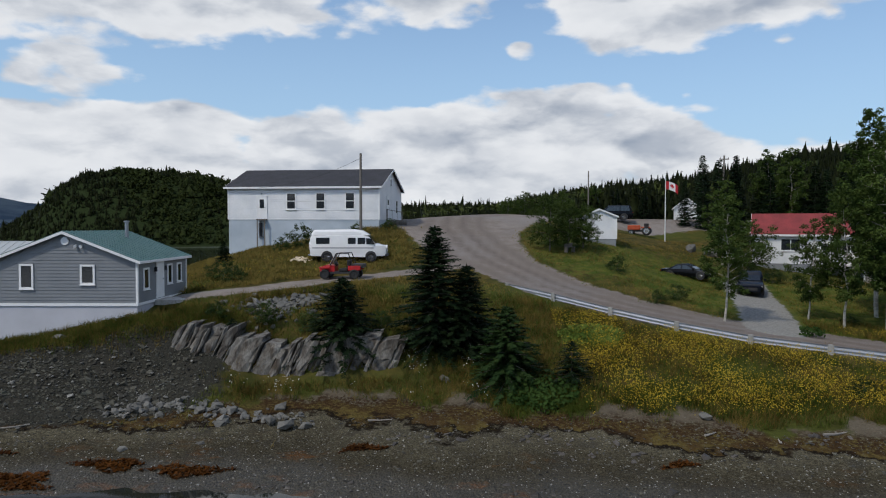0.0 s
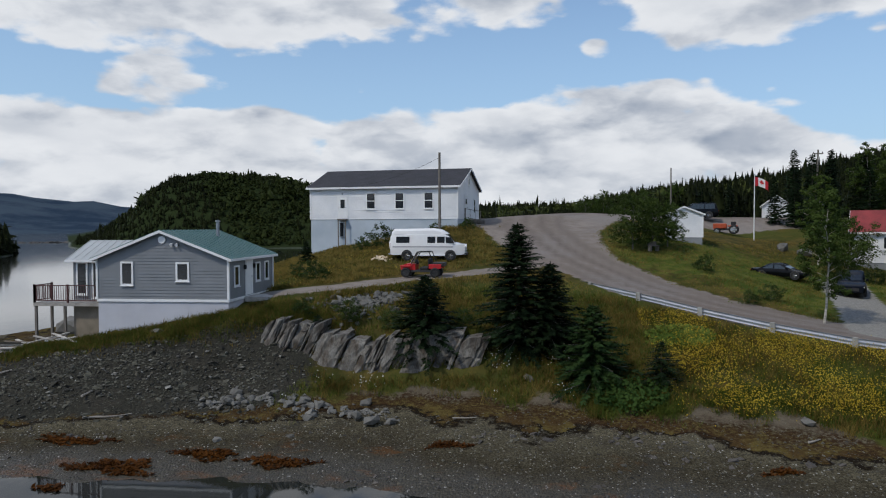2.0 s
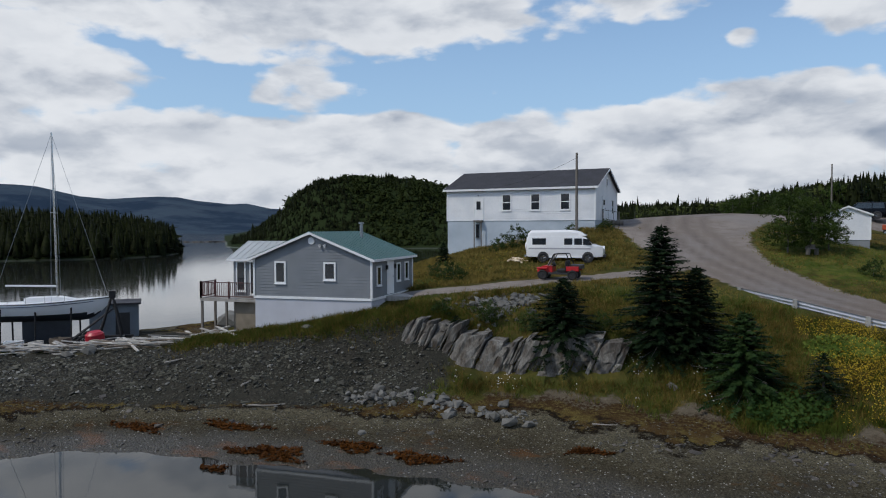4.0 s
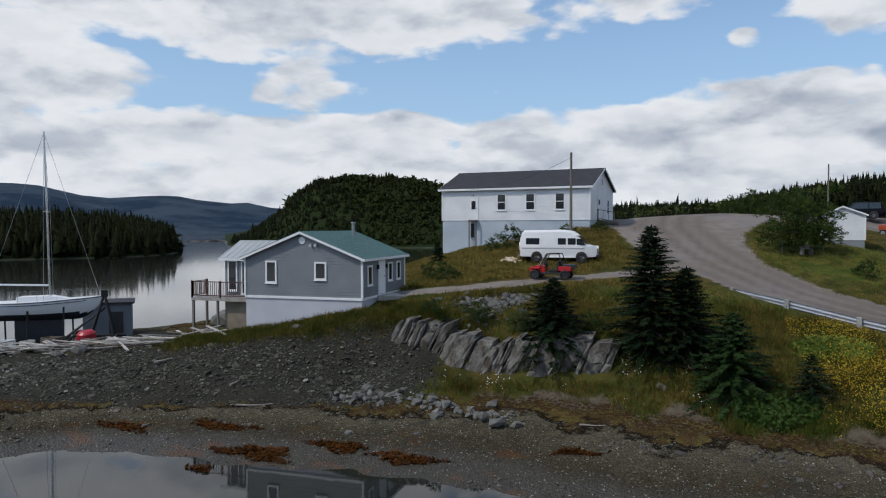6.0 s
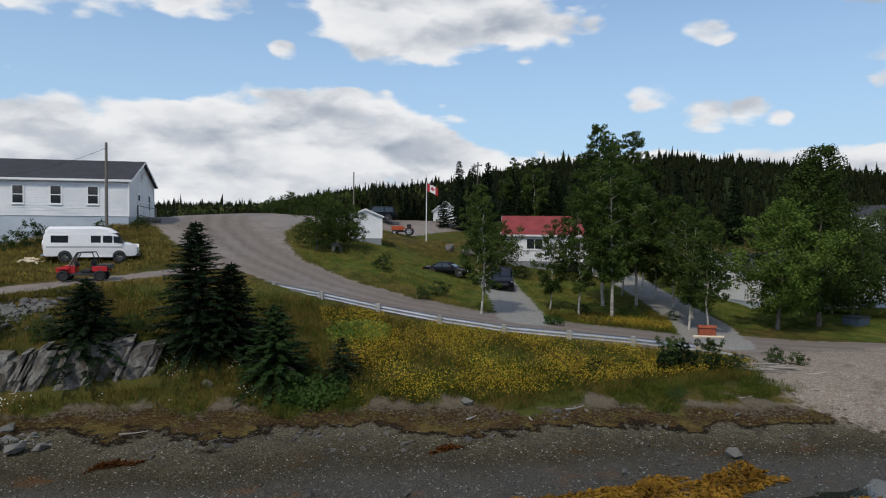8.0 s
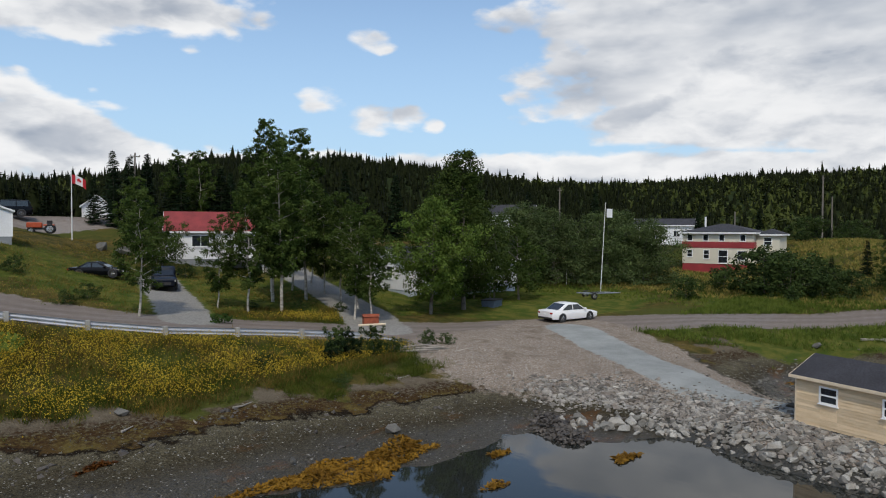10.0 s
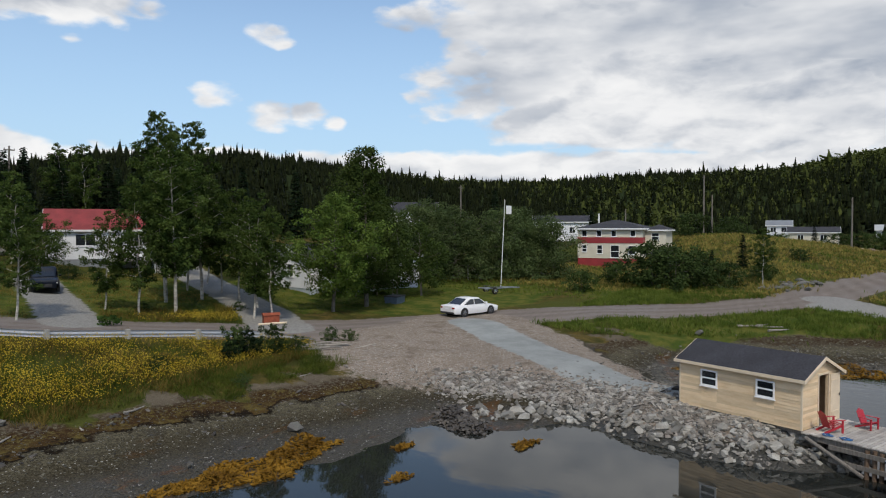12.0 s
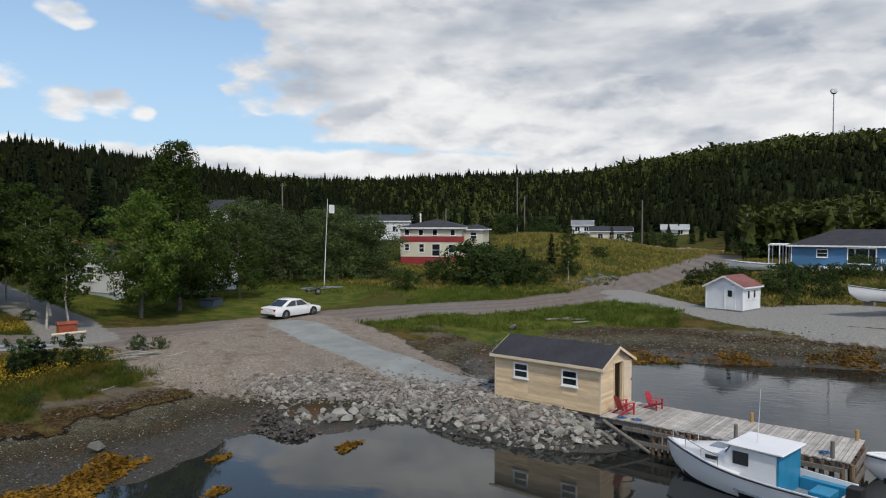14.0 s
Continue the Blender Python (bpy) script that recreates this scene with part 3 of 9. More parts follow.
# rotting weed along the tide line, and orange wrack lower down
band = N.math("ADD", elev, N.math("MULTIPLY", N.math("SUBTRACT", N.noise(pos, 0.6, 6, 0.65), 0.5), 0.9))
shore = N.mix(N.math("MULTIPLY", N.ramp(band, 1.16, 1.24), N.ramp(n_small, 0.2, 0.6, 0.5, 0.9)), shore, N.mix(n_small, (0.085, 0.07, 0.05), (0.16, 0.135, 0.1)))
west = N.ramp(zs.outputs[0], 26.0, 32.0, 1.0, 0.0)
mat_f = N.math("MULTIPLY", west, N.math("MULTIPLY", N.ramp(band, 0.86, 0.9), N.ramp(band, 1.2, 1.08)))
shore = N.mix(N.math("MULTIPLY", mat_f, N.ramp(n_small, 0.2, 0.5, 0.4, 0.95)), shore, N.mix(N.ramp(n_mid, 0.4, 0.6), (0.06, 0.036, 0.012), (0.11, 0.085, 0.024)))
shore = N.mix(N.math("MULTIPLY", west, N.math("MULTIPLY", N.ramp(band, 0.8, 0.86), N.ramp(band, 0.93, 0.88))), shore, (0.012, 0.009, 0.006))
tide = N.math("MULTIPLY", N.ramp(N.math("ADD", elev, N.math("MULTIPLY", jag, 0.35)), 0.85, 1.0), N.ramp(N.math("ADD", elev, N.math("MULTIPLY", jag, 0.35)), 1.35, 1.15))
shore = N.mix(N.math("MULTIPLY", tide, N.ramp(n_small, 0.35, 0.6)), shore, (0.035, 0.02, 0.01))
wrack = N.math("MULTIPLY", N.ramp(N.noise(N.scaled(pos, (0.5, 1, 1)), 0.75, 5, 0.6), 0.56, 0.66), N.ramp(elev, 0.75, 0.3))
shore = N.mix(N.math("MULTIPLY", wrack, N.ramp(n_small, 0.3, 0.55)), shore, (0.085, 0.038, 0.01))
fill = N.mix(stone_v.outputs[0], (0.017, 0.0165, 0.011), (0.058, 0.055, 0.038))
fill = N.mix(N.ramp(stone_d, 0.03, 0.07, 0.0, 0.6), fill, (0.03, 0.03, 0.027))
fill = N.mix(N.ramp(n_mid, 0.45, 0.7, 0.0, 0.7), fill, N.mix(pebble.outputs[0], (0.03, 0.028, 0.022), (0.065, 0.059, 0.048)))
col = N.mix(zone_mask(sa1.outputs[2]), wild, shore)
col = N.mix(zone_mask(za.outputs["Alpha"]), col, lawn)
col = N.mix(zone_mask(sb1.outputs[0]), col, fill)
col = N.mix(zone_mask(sa1.outputs[0]), col, road_c)
lane_v = N.add("ShaderNodeVertexColor", layer_name="zone_c")
col = N.mix(zone_mask(lane_v.outputs["Alpha"]), col, N.mix(N.ramp(n_small, 0.3, 0.7), (0.2, 0.195, 0.18), (0.29, 0.285, 0.265)))
soil_v = N.add("ShaderNodeSeparateColor")
N.put(soil_v.inputs[0], lane_v.outputs["Color"])
soil = N.mix(N.ramp(n_small, 0.3, 0.7), (0.165, 0.13, 0.1), (0.28, 0.235, 0.19))
soil = N.mix(N.ramp(pebble.outputs[1], 0.6, 0.75, 0.0, 0.8), soil, N.mix(pebble.outputs[0], (0.13, 0.115, 0.1), (0.42, 0.39, 0.345)))
soil = N.mix(N.ramp(n_mid, 0.5, 0.72, 0.0, 0.7), soil, (0.13, 0.1, 0.075))
col = N.mix(zone_mask(soil_v.outputs[0]), col, soil)
col = N.mix(zone_mask(sa1.outputs[1]), col, grey_c)
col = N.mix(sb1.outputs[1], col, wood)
# blue haze of distance mixed into the far ground's own colour
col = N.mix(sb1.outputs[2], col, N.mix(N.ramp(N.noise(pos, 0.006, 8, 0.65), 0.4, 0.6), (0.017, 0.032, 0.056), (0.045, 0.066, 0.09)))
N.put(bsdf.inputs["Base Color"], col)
wet = N.math("MULTIPLY", sa1.outputs[2], N.ramp(elev, 0.6, 0.1))
N.put(bsdf.inputs["Roughness"], N.ramp(wet, 0.0, 1.0, 0.95, 0.45))
N.put(bsdf.inputs["Specular IOR Level"], N.ramp(wet, 0.0, 1.0, 0.04, 0.5))
rocky = N.math("MAXIMUM", sa1.outputs[2], sb1.outputs[0])
relief = N.math("ADD", N.math("MULTIPLY", rocky, N.math("MULTIPLY", stone_d, -1.3)), N.math("ADD", n_small, N.math("MULTIPLY", n_grit, 0.4)))
bmp = N.add("ShaderNodeBump")
bmp.inputs["Strength"].default_value, bmp.inputs["Distance"].default_value = 0.55, 0.08
N.put(bmp.inputs["Height"], relief)
N.put(bsdf.inputs["Normal"], bmp.outputs[0])
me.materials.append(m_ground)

# ---- water ----
m_water = bpy.data.materials.new("harbour_water")
m_water.use_nodes = True
N = Nodes(m_water.node_tree)
bsdf = m_water.node_tree.nodes["Principled BSDF"]
pos = N.add("ShaderNodeNewGeometry").outputs["Position"]
bsdf.inputs["Base Color"].default_value = (0.018, 0.02, 0.018, 1)
bsdf.inputs["IOR"].default_value = 1.33
bsdf.inputs["Specular IOR Level"].default_value = 0.7
wx = N.add("ShaderNodeSeparateXYZ")
N.put(wx.inputs[0], pos)
far = N.add("ShaderNodeVectorMath", operation="LENGTH")
N.put(far.inputs[0], pos)
N.put(bsdf.inputs["Roughness"], N.ramp(far.outputs["Value"], 50.0, 110.0, 0.03, 0.07))
calm = N.math("MAXIMUM", N.math("MULTIPLY", N.ramp(far.outputs["Value"], 28.0, 70.0), N.ramp(far.outputs["Value"], 60.0, 120.0, 1.0, 0.05)), N.math("MULTIPLY", N.ramp(wx.outputs[0], 30.0, 34.0), 0.4))
ripple = N.math("ADD", N.noise(N.scaled(pos, (2.6, 0.8, 1)), 0.9, 3, 0.5), N.math("MULTIPLY", N.noise(pos, 0.35, 3), 1.5))
bmp = N.add("ShaderNodeBump")
bmp.inputs["Distance"].default_value = 0.1
N.put(bmp.inputs["Strength"], N.math("ADD", 0.015, N.math("MULTIPLY", calm, N.ramp(wx.outputs[0], -20.0, 0.0, 0.03, 0.14))))
N.put(bmp.inputs["Height"], ripple)
N.put(bsdf.inputs["Normal"], bmp.outputs[0])
wm = bpy.data.meshes.new("water")
wm.from_pydata([(-3000, -3000, 0), (3000, -3000, 0), (3000, 3000, 0), (-3000, 3000, 0)], [], [(0, 1, 2, 3)])
wm.materials.append(m_water)
tagged(new("water", wm), "calm dark harbour water at low tide", "water", kind="structure")

# ---- kit for houses ----
def clapboard(bm, p0, p1, z0, eave, rise=0.0, course=0.2, lip=0.026):
    """Overlapping boards on the wall from p0 to p1 (outside on the right hand), up to the eave, or into a gable of that rise."""
    p0, p1 = Vector((*p0, 0)), Vector((*p1, 0))
    length = (p1 - p0).length
    t = (p1 - p0) / length
    out = Vector((t.y, -t.x, 0))
    z = z0
    top = eave + rise
    while z < top - 0.01:
        z2 = min(z + course, top)
        cut = [max(0.0, (q - eave) / rise * length / 2) if rise else 0.0 for q in (z, z2)]
        a = [p0 + t * cut[0] + out * lip, p0 + t * (length - cut[0]) + out * lip, p0 + t * (length - cut[1]) + out * 0.002, p0 + t * cut[1] + out * 0.002]
        zz = (z, z, z2, z2)
        v = [bm.verts.new((q.x, q.y, h)) for q, h in zip(a, zz)]
        w = [bm.verts.new((q.x - out.x * lip, q.y - out.y * lip, z)) for q in a[:2]]
        bm.faces.new(v)
        bm.faces.new((w[0], w[1], v[1], v[0]))
        z = z2


def window(parent, m, w, h, style="double", trim=0.09, frame_mat=None, name="window"):
    """A window on a wall: m puts its centre, x along the wall, y into the wall."""
    fm = frame_mat or M_WHITE_TRIM
    bm = bmesh.new()
    for x0, x1, z0, z1 in ((-w / 2 - trim, -w / 2, -h / 2 - trim, h / 2 + trim), (w / 2, w / 2 + trim, -h / 2 - trim, h / 2 + trim),
                           (-w / 2, w / 2, h / 2, h / 2 + trim), (-w / 2, w / 2, -h / 2 - trim, -h / 2)):
        box(bm, x0, x1, -0.055, 0.01, z0, z1, m)
    if style in ("double", "sash"):
        box(bm, -w / 2, w / 2, -0.04, 0.005, -0.03, 0.03, m)
    if style == "slider":
        box(bm, -0.03, 0.03, -0.04, 0.005, -h / 2, h / 2, m)
    if style == "triple":
        for k in (-1, 1):
            box(bm, k * w * 0.25 - 0.03, k * w * 0.25 + 0.03, -0.04, 0.005, -h / 2, h / 2, m)
    win = part(name, bm, fm, parent)
    spans = {"double": [(-w / 2, w / 2, -h / 2, -0.03), (-w / 2, w / 2, 0.03, h / 2)], "sash": [(-w / 2, w / 2, -h / 2, -0.03), (-w / 2, w / 2, 0.03, h / 2)],
             "slider": [(-w / 2, -0.03, -h / 2, h / 2), (0.03, w / 2, -h / 2, h / 2)],
             "triple": [(-w / 2, -w * 0.25 - 0.03, -h / 2, h / 2), (-w * 0.25 + 0.03, w * 0.25 - 0.03, -h / 2, h / 2), (w * 0.25 + 0.03, w / 2, -h / 2, h / 2)]}
    for x0, x1, z0, z1 in spans.get(style, [(-w / 2, w / 2, -h / 2, h / 2)]):
        bxpart("pane", (x0, x1, -0.024, -0.016, z0, z1), M_GLASS, win, m=m)
    bm = bmesh.new()
    box(bm, -w / 2 - trim - 0.03, w / 2 + trim + 0.03, -0.09, 0.01, -h / 2 - trim - 0.04, -h / 2 - trim, m)
    part("sill", bm, fm, win)
    return win


def house_door(parent, m, w, h, material, glazed=0.0, trim=0.09):
    """A door leaf in its casing; m puts the middle of its foot, y into the wall."""
    bm = bmesh.new()
    box(bm, -w / 2 - trim, -w / 2, -0.05, 0.01, 0, h + trim, m)
    box(bm, w / 2, w / 2 + trim, -0.05, 0.01, 0, h + trim, m)
    box(bm, -w / 2, w / 2, -0.05, 0.01, h, h + trim, m)
    casing = part("door_frame", bm, M_WHITE_TRIM, parent)
    bm = bmesh.new()
    box(bm, -w / 2, w / 2, -0.03, 0.0, 0, h, m)
    for z0, z1 in ((0.15, 0.85), (1.05, h - 0.15)):
        box(bm, -w / 2 + 0.12, w / 2 - 0.12, -0.042, -0.03, z0, z1, m)
    leaf = part("door", bm, material, parent)
    if glazed:
        bxpart("pane", (-w / 2 + 0.2, w / 2 - 0.2, -0.05, -0.0425, h - 0.2 - glazed, h - 0.25), M_GLASS, leaf, m=m)
    bm = bmesh.new()
    tube(bm, m @ Vector((w / 2 - 0.1, -0.04, 1.0)), m @ Vector((w / 2 - 0.1, -0.11, 1.0)), 0.028)
    part("handle", bm, M_STEEL, leaf, "metal door handle")
    return leaf


def gable_roof(parent, x0, x1, y0, y1, eave, rise, ridge, material, over=0.35, thick=0.12, fascia=None, ribs=0.0):
    """Two slopes, with white boards along eaves and verges."""
    fm = fascia or M_WHITE_TRIM
    if ridge == "x":
        a0, a1, b0, b1, ax = y0, y1, x0, x1, "x"
    else:
        a0, a1, b0, b1, ax = x0, x1, y0, y1, "y"
    mid, half = (a0 + a1) / 2, (a1 - a0) / 2
    slope = rise / half
    lo = eave - over * slope
    for sgn in (-1, 1):
        e = mid + sgn * (half + over)
        pts = [(e, lo), (mid, eave + rise), (mid, eave + rise + thick), (e, lo + thick)]
        bm = bmesh.new()
        prism(bm, pts, b0 - over, b1 + over, ax)
        slab = part("roof", bm, material, parent)
        if ribs:
            n = int((b1 - b0 + 2 * over) / ribs)
            for k in range(n + 1):
                b = b0 - over + k * (b1 - b0 + 2 * over) / n
                bm = bmesh.new()
                prism(bm, [(e, lo + thick), (mid, eave + rise + thick), (mid, eave + rise + thick + 0.025), (e, lo + thick + 0.025)], b - 0.02, b + 0.02, ax)
                part("rib", bm, material, slab)
        bm = bmesh.new()
        prism(bm, [(e, lo - 0.05), (e + sgn * 0.03, lo - 0.05), (e + sgn * 0.03, lo + thick), (e, lo + thick)], b0 - over - 0.03, b1 + over + 0.03, ax)
        for b in (b0 - over - 0.03, b1 + over):
            prism(bm, [(e, lo - 0.06), (mid, eave + rise - 0.06), (mid, eave + rise + thick - 0.01), (e, lo + thick - 0.01)], b, b + 0.03, ax)
        part("fascia", bm, fm, slab)


def hip_roof(parent, x0, x1, y0, y1, eave, rise, material, over=0.4):
    bm = bmesh.new()
    x0, x1, y0, y1 = x0 - over, x1 + over, y0 - over, y1 + over
    h = min(x1 - x0, y1 - y0) / 2
    ym, base = (y0 + y1) / 2, eave - 0.1
    low = [bm.verts.new(p) for p in ((x0, y0, base), (x1, y0, base), (x1, y1, base), (x0, y1, base))]
    mid = [bm.verts.new(p) for p in ((x0, y0, base + 0.14), (x1, y0, base + 0.14), (x1, y1, base + 0.14), (x0, y1, base + 0.14))]
    top = [bm.verts.new(p) for p in ((x0 + h, ym, eave + rise), (x1 - h, ym, eave + rise))]
    bm.faces.new(low[::-1])
    for k in range(4):
        bm.faces.new((low[k], low[(k + 1) % 4], mid[(k + 1) % 4], mid[k]))
    bm.faces.new((mid[0], mid[1], top[1], top[0]))
    bm.faces.new((mid[1], mid[2], top[1]))
    bm.faces.new((mid[2], mid[3], top[0], top[1]))
    bm.faces.new((mid[3], mid[0], top[0]))
    roof = part("roof", bm, material, parent)
    bm = bmesh.new()
    for a in ((x0 - 0.03, x1 + 0.03, y0 - 0.03, y0), (x0 - 0.03, x1 + 0.03, y1, y1 + 0.03), (x0 - 0.03, x0, y0, y1), (x1, x1 + 0.03, y0, y1)):
        box(bm, *a, base - 0.06, base + 0.12)
    part("fascia", bm, M_WHITE_TRIM, roof)


def shell(parent, x0, x1, y0, y1, z0, z_siding, eave, rise, ridge, wall_mat, base_mat, course=0.2):
    """Foundation, body and boarded walls of a house with a gable (ridge x or y) or level eaves (ridge '')."""
    if z_siding > z0:
        bxpart("foundation", (x0 + 0.02, x1 - 0.02, y0 + 0.02, y1 - 0.02, z0, z_siding), base_mat, parent)
    bm = bmesh.new()
    if ridge == "x":
        prism(bm, [(y0, z_siding), (y0, eave), ((y0 + y1) / 2, eave + rise), (y1, eave), (y1, z_siding)], x0, x1, "x")
    elif ridge == "y":
        prism(bm, [(x0, z_siding), (x0, eave), ((x0 + x1) / 2, eave + rise), (x1, eave), (x1, z_siding)], y0, y1, "y")
    else:
        box(bm, x0, x1, y0, y1, z_siding, eave)
    part("wall", bm, wall_mat, parent)
    for p0, p1, g in (((x0, y0), (x1, y0), "y"), ((x1, y0), (x1, y1), "x"), ((x1, y1), (x0, y1), "y"), ((x0, y1), (x0, y0), "x")):
        bm = bmesh.new()
        clapboard(bm, p0, p1, z_siding, eave, rise if ridge == g else 0.0, course)
        part("siding", bm, wall_mat, parent)
    for x, y in ((x0, y0), (x1, y0), (x1, y1), (x0, y1)):
        bm = bmesh.new()
        box(bm, x - 0.06 if x == x0 else x - 0.05, x + 0.05 if x == x0 else x + 0.06, y - 0.06 if y == y0 else y - 0.05, y + 0.05 if y == y0 else y + 0.06, z_siding, eave)
        part("corner_trim", bm, M_WHITE_TRIM, parent)


def facing(side, s, z, x0, x1, y0, y1):
    """A pose for something on a wall: side f (front, towards -y), r, b or l; s metres along x or y."""
    return {"f": pose(s, y0 - 0.014, z), "r": pose(x1 + 0.014, s, z, 0, 0, 90), "b": pose(s, y1 + 0.014, z, 0, 0, 180), "l": pose(x0 - 0.014, s, z, 0, 0, -90)}[side]


def railing(name, parent, p, q, h, material, spacing=0.13, rod=0.018, post=0.045):
    """Posts, rails and balusters between p and q at deck height."""
    p, q = Vector(p), Vector(q)
    n = max(1, int((q - p).length / 1.5))
    for k in range(n + 1):
        a = p.lerp(q, k / n)
        bm = bmesh.new()
        box(bm, a.x - post, a.x + post, a.y - post, a.y + post, a.z, a.z + h + 0.06)
        part("post", bm, material, parent)
    bm = bmesh.new()
    for z in (0.12, h):
        tube(bm, p + Vector((0, 0, z)), q + Vector((0, 0, z)), 0.035, n=4)
    rail = part("rail", bm, material, parent)
    m = int((q - p).length / spacing)
    first = None
    for k in range(1, m):
        a = p.lerp(q, k / m)
        if first is None:
            bm = bmesh.new()
            tube(bm, (0, 0, 0.12), (0, 0, h), rod, n=4, caps=False)
            o = part("baluster", bm, material, rail)
            o.matrix_basis = Matrix.Translation(a)
            first = o.data
        else:
            shared("baluster", first, rail, Matrix.Translation(a))

# ---- buildings ----
M_CREAM = mat("cream_siding", (0.66, 0.62, 0.5), 0.6, vary=0.05, scale=0.7)
M_RED_PAINT = mat("red_paint", (0.32, 0.035, 0.04), 0.6, vary=0.1, scale=1.0)
M_BLUE_SIDING = mat("blue_vinyl", (0.055, 0.17, 0.33), 0.55, vary=0.06, scale=0.8)
M_PINE = mat("new_pine_boards", (0.74, 0.58, 0.38), 0.65, vary=0.08, scale=1.5, fine=20, streak=(1, 1, 5), color2=(0.66, 0.49, 0.3))
M_PINE_TRIM = mat("pale_pine_trim", (0.75, 0.62, 0.45), 0.65, vary=0.06, scale=2)
M_MAROON = mat("maroon_rail", (0.075, 0.022, 0.022), 0.5, vary=0.1)
M_BLOCK = mat("grey_block", (0.26, 0.28, 0.3), 0.9, vary=0.1, scale=1.2)
M_PLYWOOD = mat("weathered_plywood", (0.24, 0.2, 0.15), 0.85, vary=0.15, scale=1.5)


def hall():
    t = thing("hall", pose(-5.5, 60, 6.2, 0, 0, -8), "long white community hall with dark shingle roof on pale blue foundation", "building")
    x0, x1, y0, y1 = -13.8, 0, 0, 9.3
    shell(t, x0, x1, y0, y1, -0.6, 3.42, 6.3, 1.75, "x", M_WHITE, M_CONCRETE, 0.2)
    gable_roof(t, x0, x1, y0, y1, 6.3, 1.75, "x", M_SHINGLE, 0.3)
    for s in (-7.95, -5.27, -2.6):
        window(t, facing("f", s, 5.05, x0, x1, y0, y1), 0.72, 1.32, "double")
    house_door(t, facing("f", -10.65, 3.5, x0, x1, y0, y1), 0.8, 1.95, M_WHITE_TRIM, 0.8)
    bxpart("landing", (-11.0, -10.2, -0.5, -0.015, 3.36, 3.46), M_WOODPOLE, t)
    bm = bmesh.new()
    box(bm, -10.98, -10.9, -0.45, -0.37, 0.6, 3.36)
    box(bm, -10.3, -10.22, -0.45, -0.37, 0.6, 3.36)
    part("landing_post", bm, M_WOODPOLE, t)
    window(t, facing("f", -10.75, 2.5, x0, x1, y0, y1), 0.3, 1.2, "plain", 0.04, M_GREY_SIDING)
    window(t, facing("r", 4.6, 6.9, x0, x1, y0, y1), 0.5, 0.6, "plain")
    house_door(t, facing("r", 3.3, 3.5, x0, x1, y0, y1), 0.9, 2.0, M_WHITE_TRIM, 0.5)
    window(t, facing("r", 7.2, 4.7, x0, x1, y0, y1), 0.7, 1.2, "double")
    bm = bmesh.new()
    for k in range(4):
        box(bm, 0.05 + k * 0.3, 1.6, 2.6, 4.2, 2.4 + 0.0, 3.4 - k * 0.2)
    part("steps", bm, M_WOODPOLE, t)
    railing("railing", t, (1.5, 2.65, 3.2), (0.1, 2.65, 3.45), 0.9, M_WOODPOLE, 0.4)
    # a lamp over the side door
    bm = bmesh.new()
    tube(bm, (-10.65, -0.02, 5.75), (-10.65, -0.14, 5.72), 0.05, 0.07)
    part("wall_lamp", bm, M_STEEL, t)


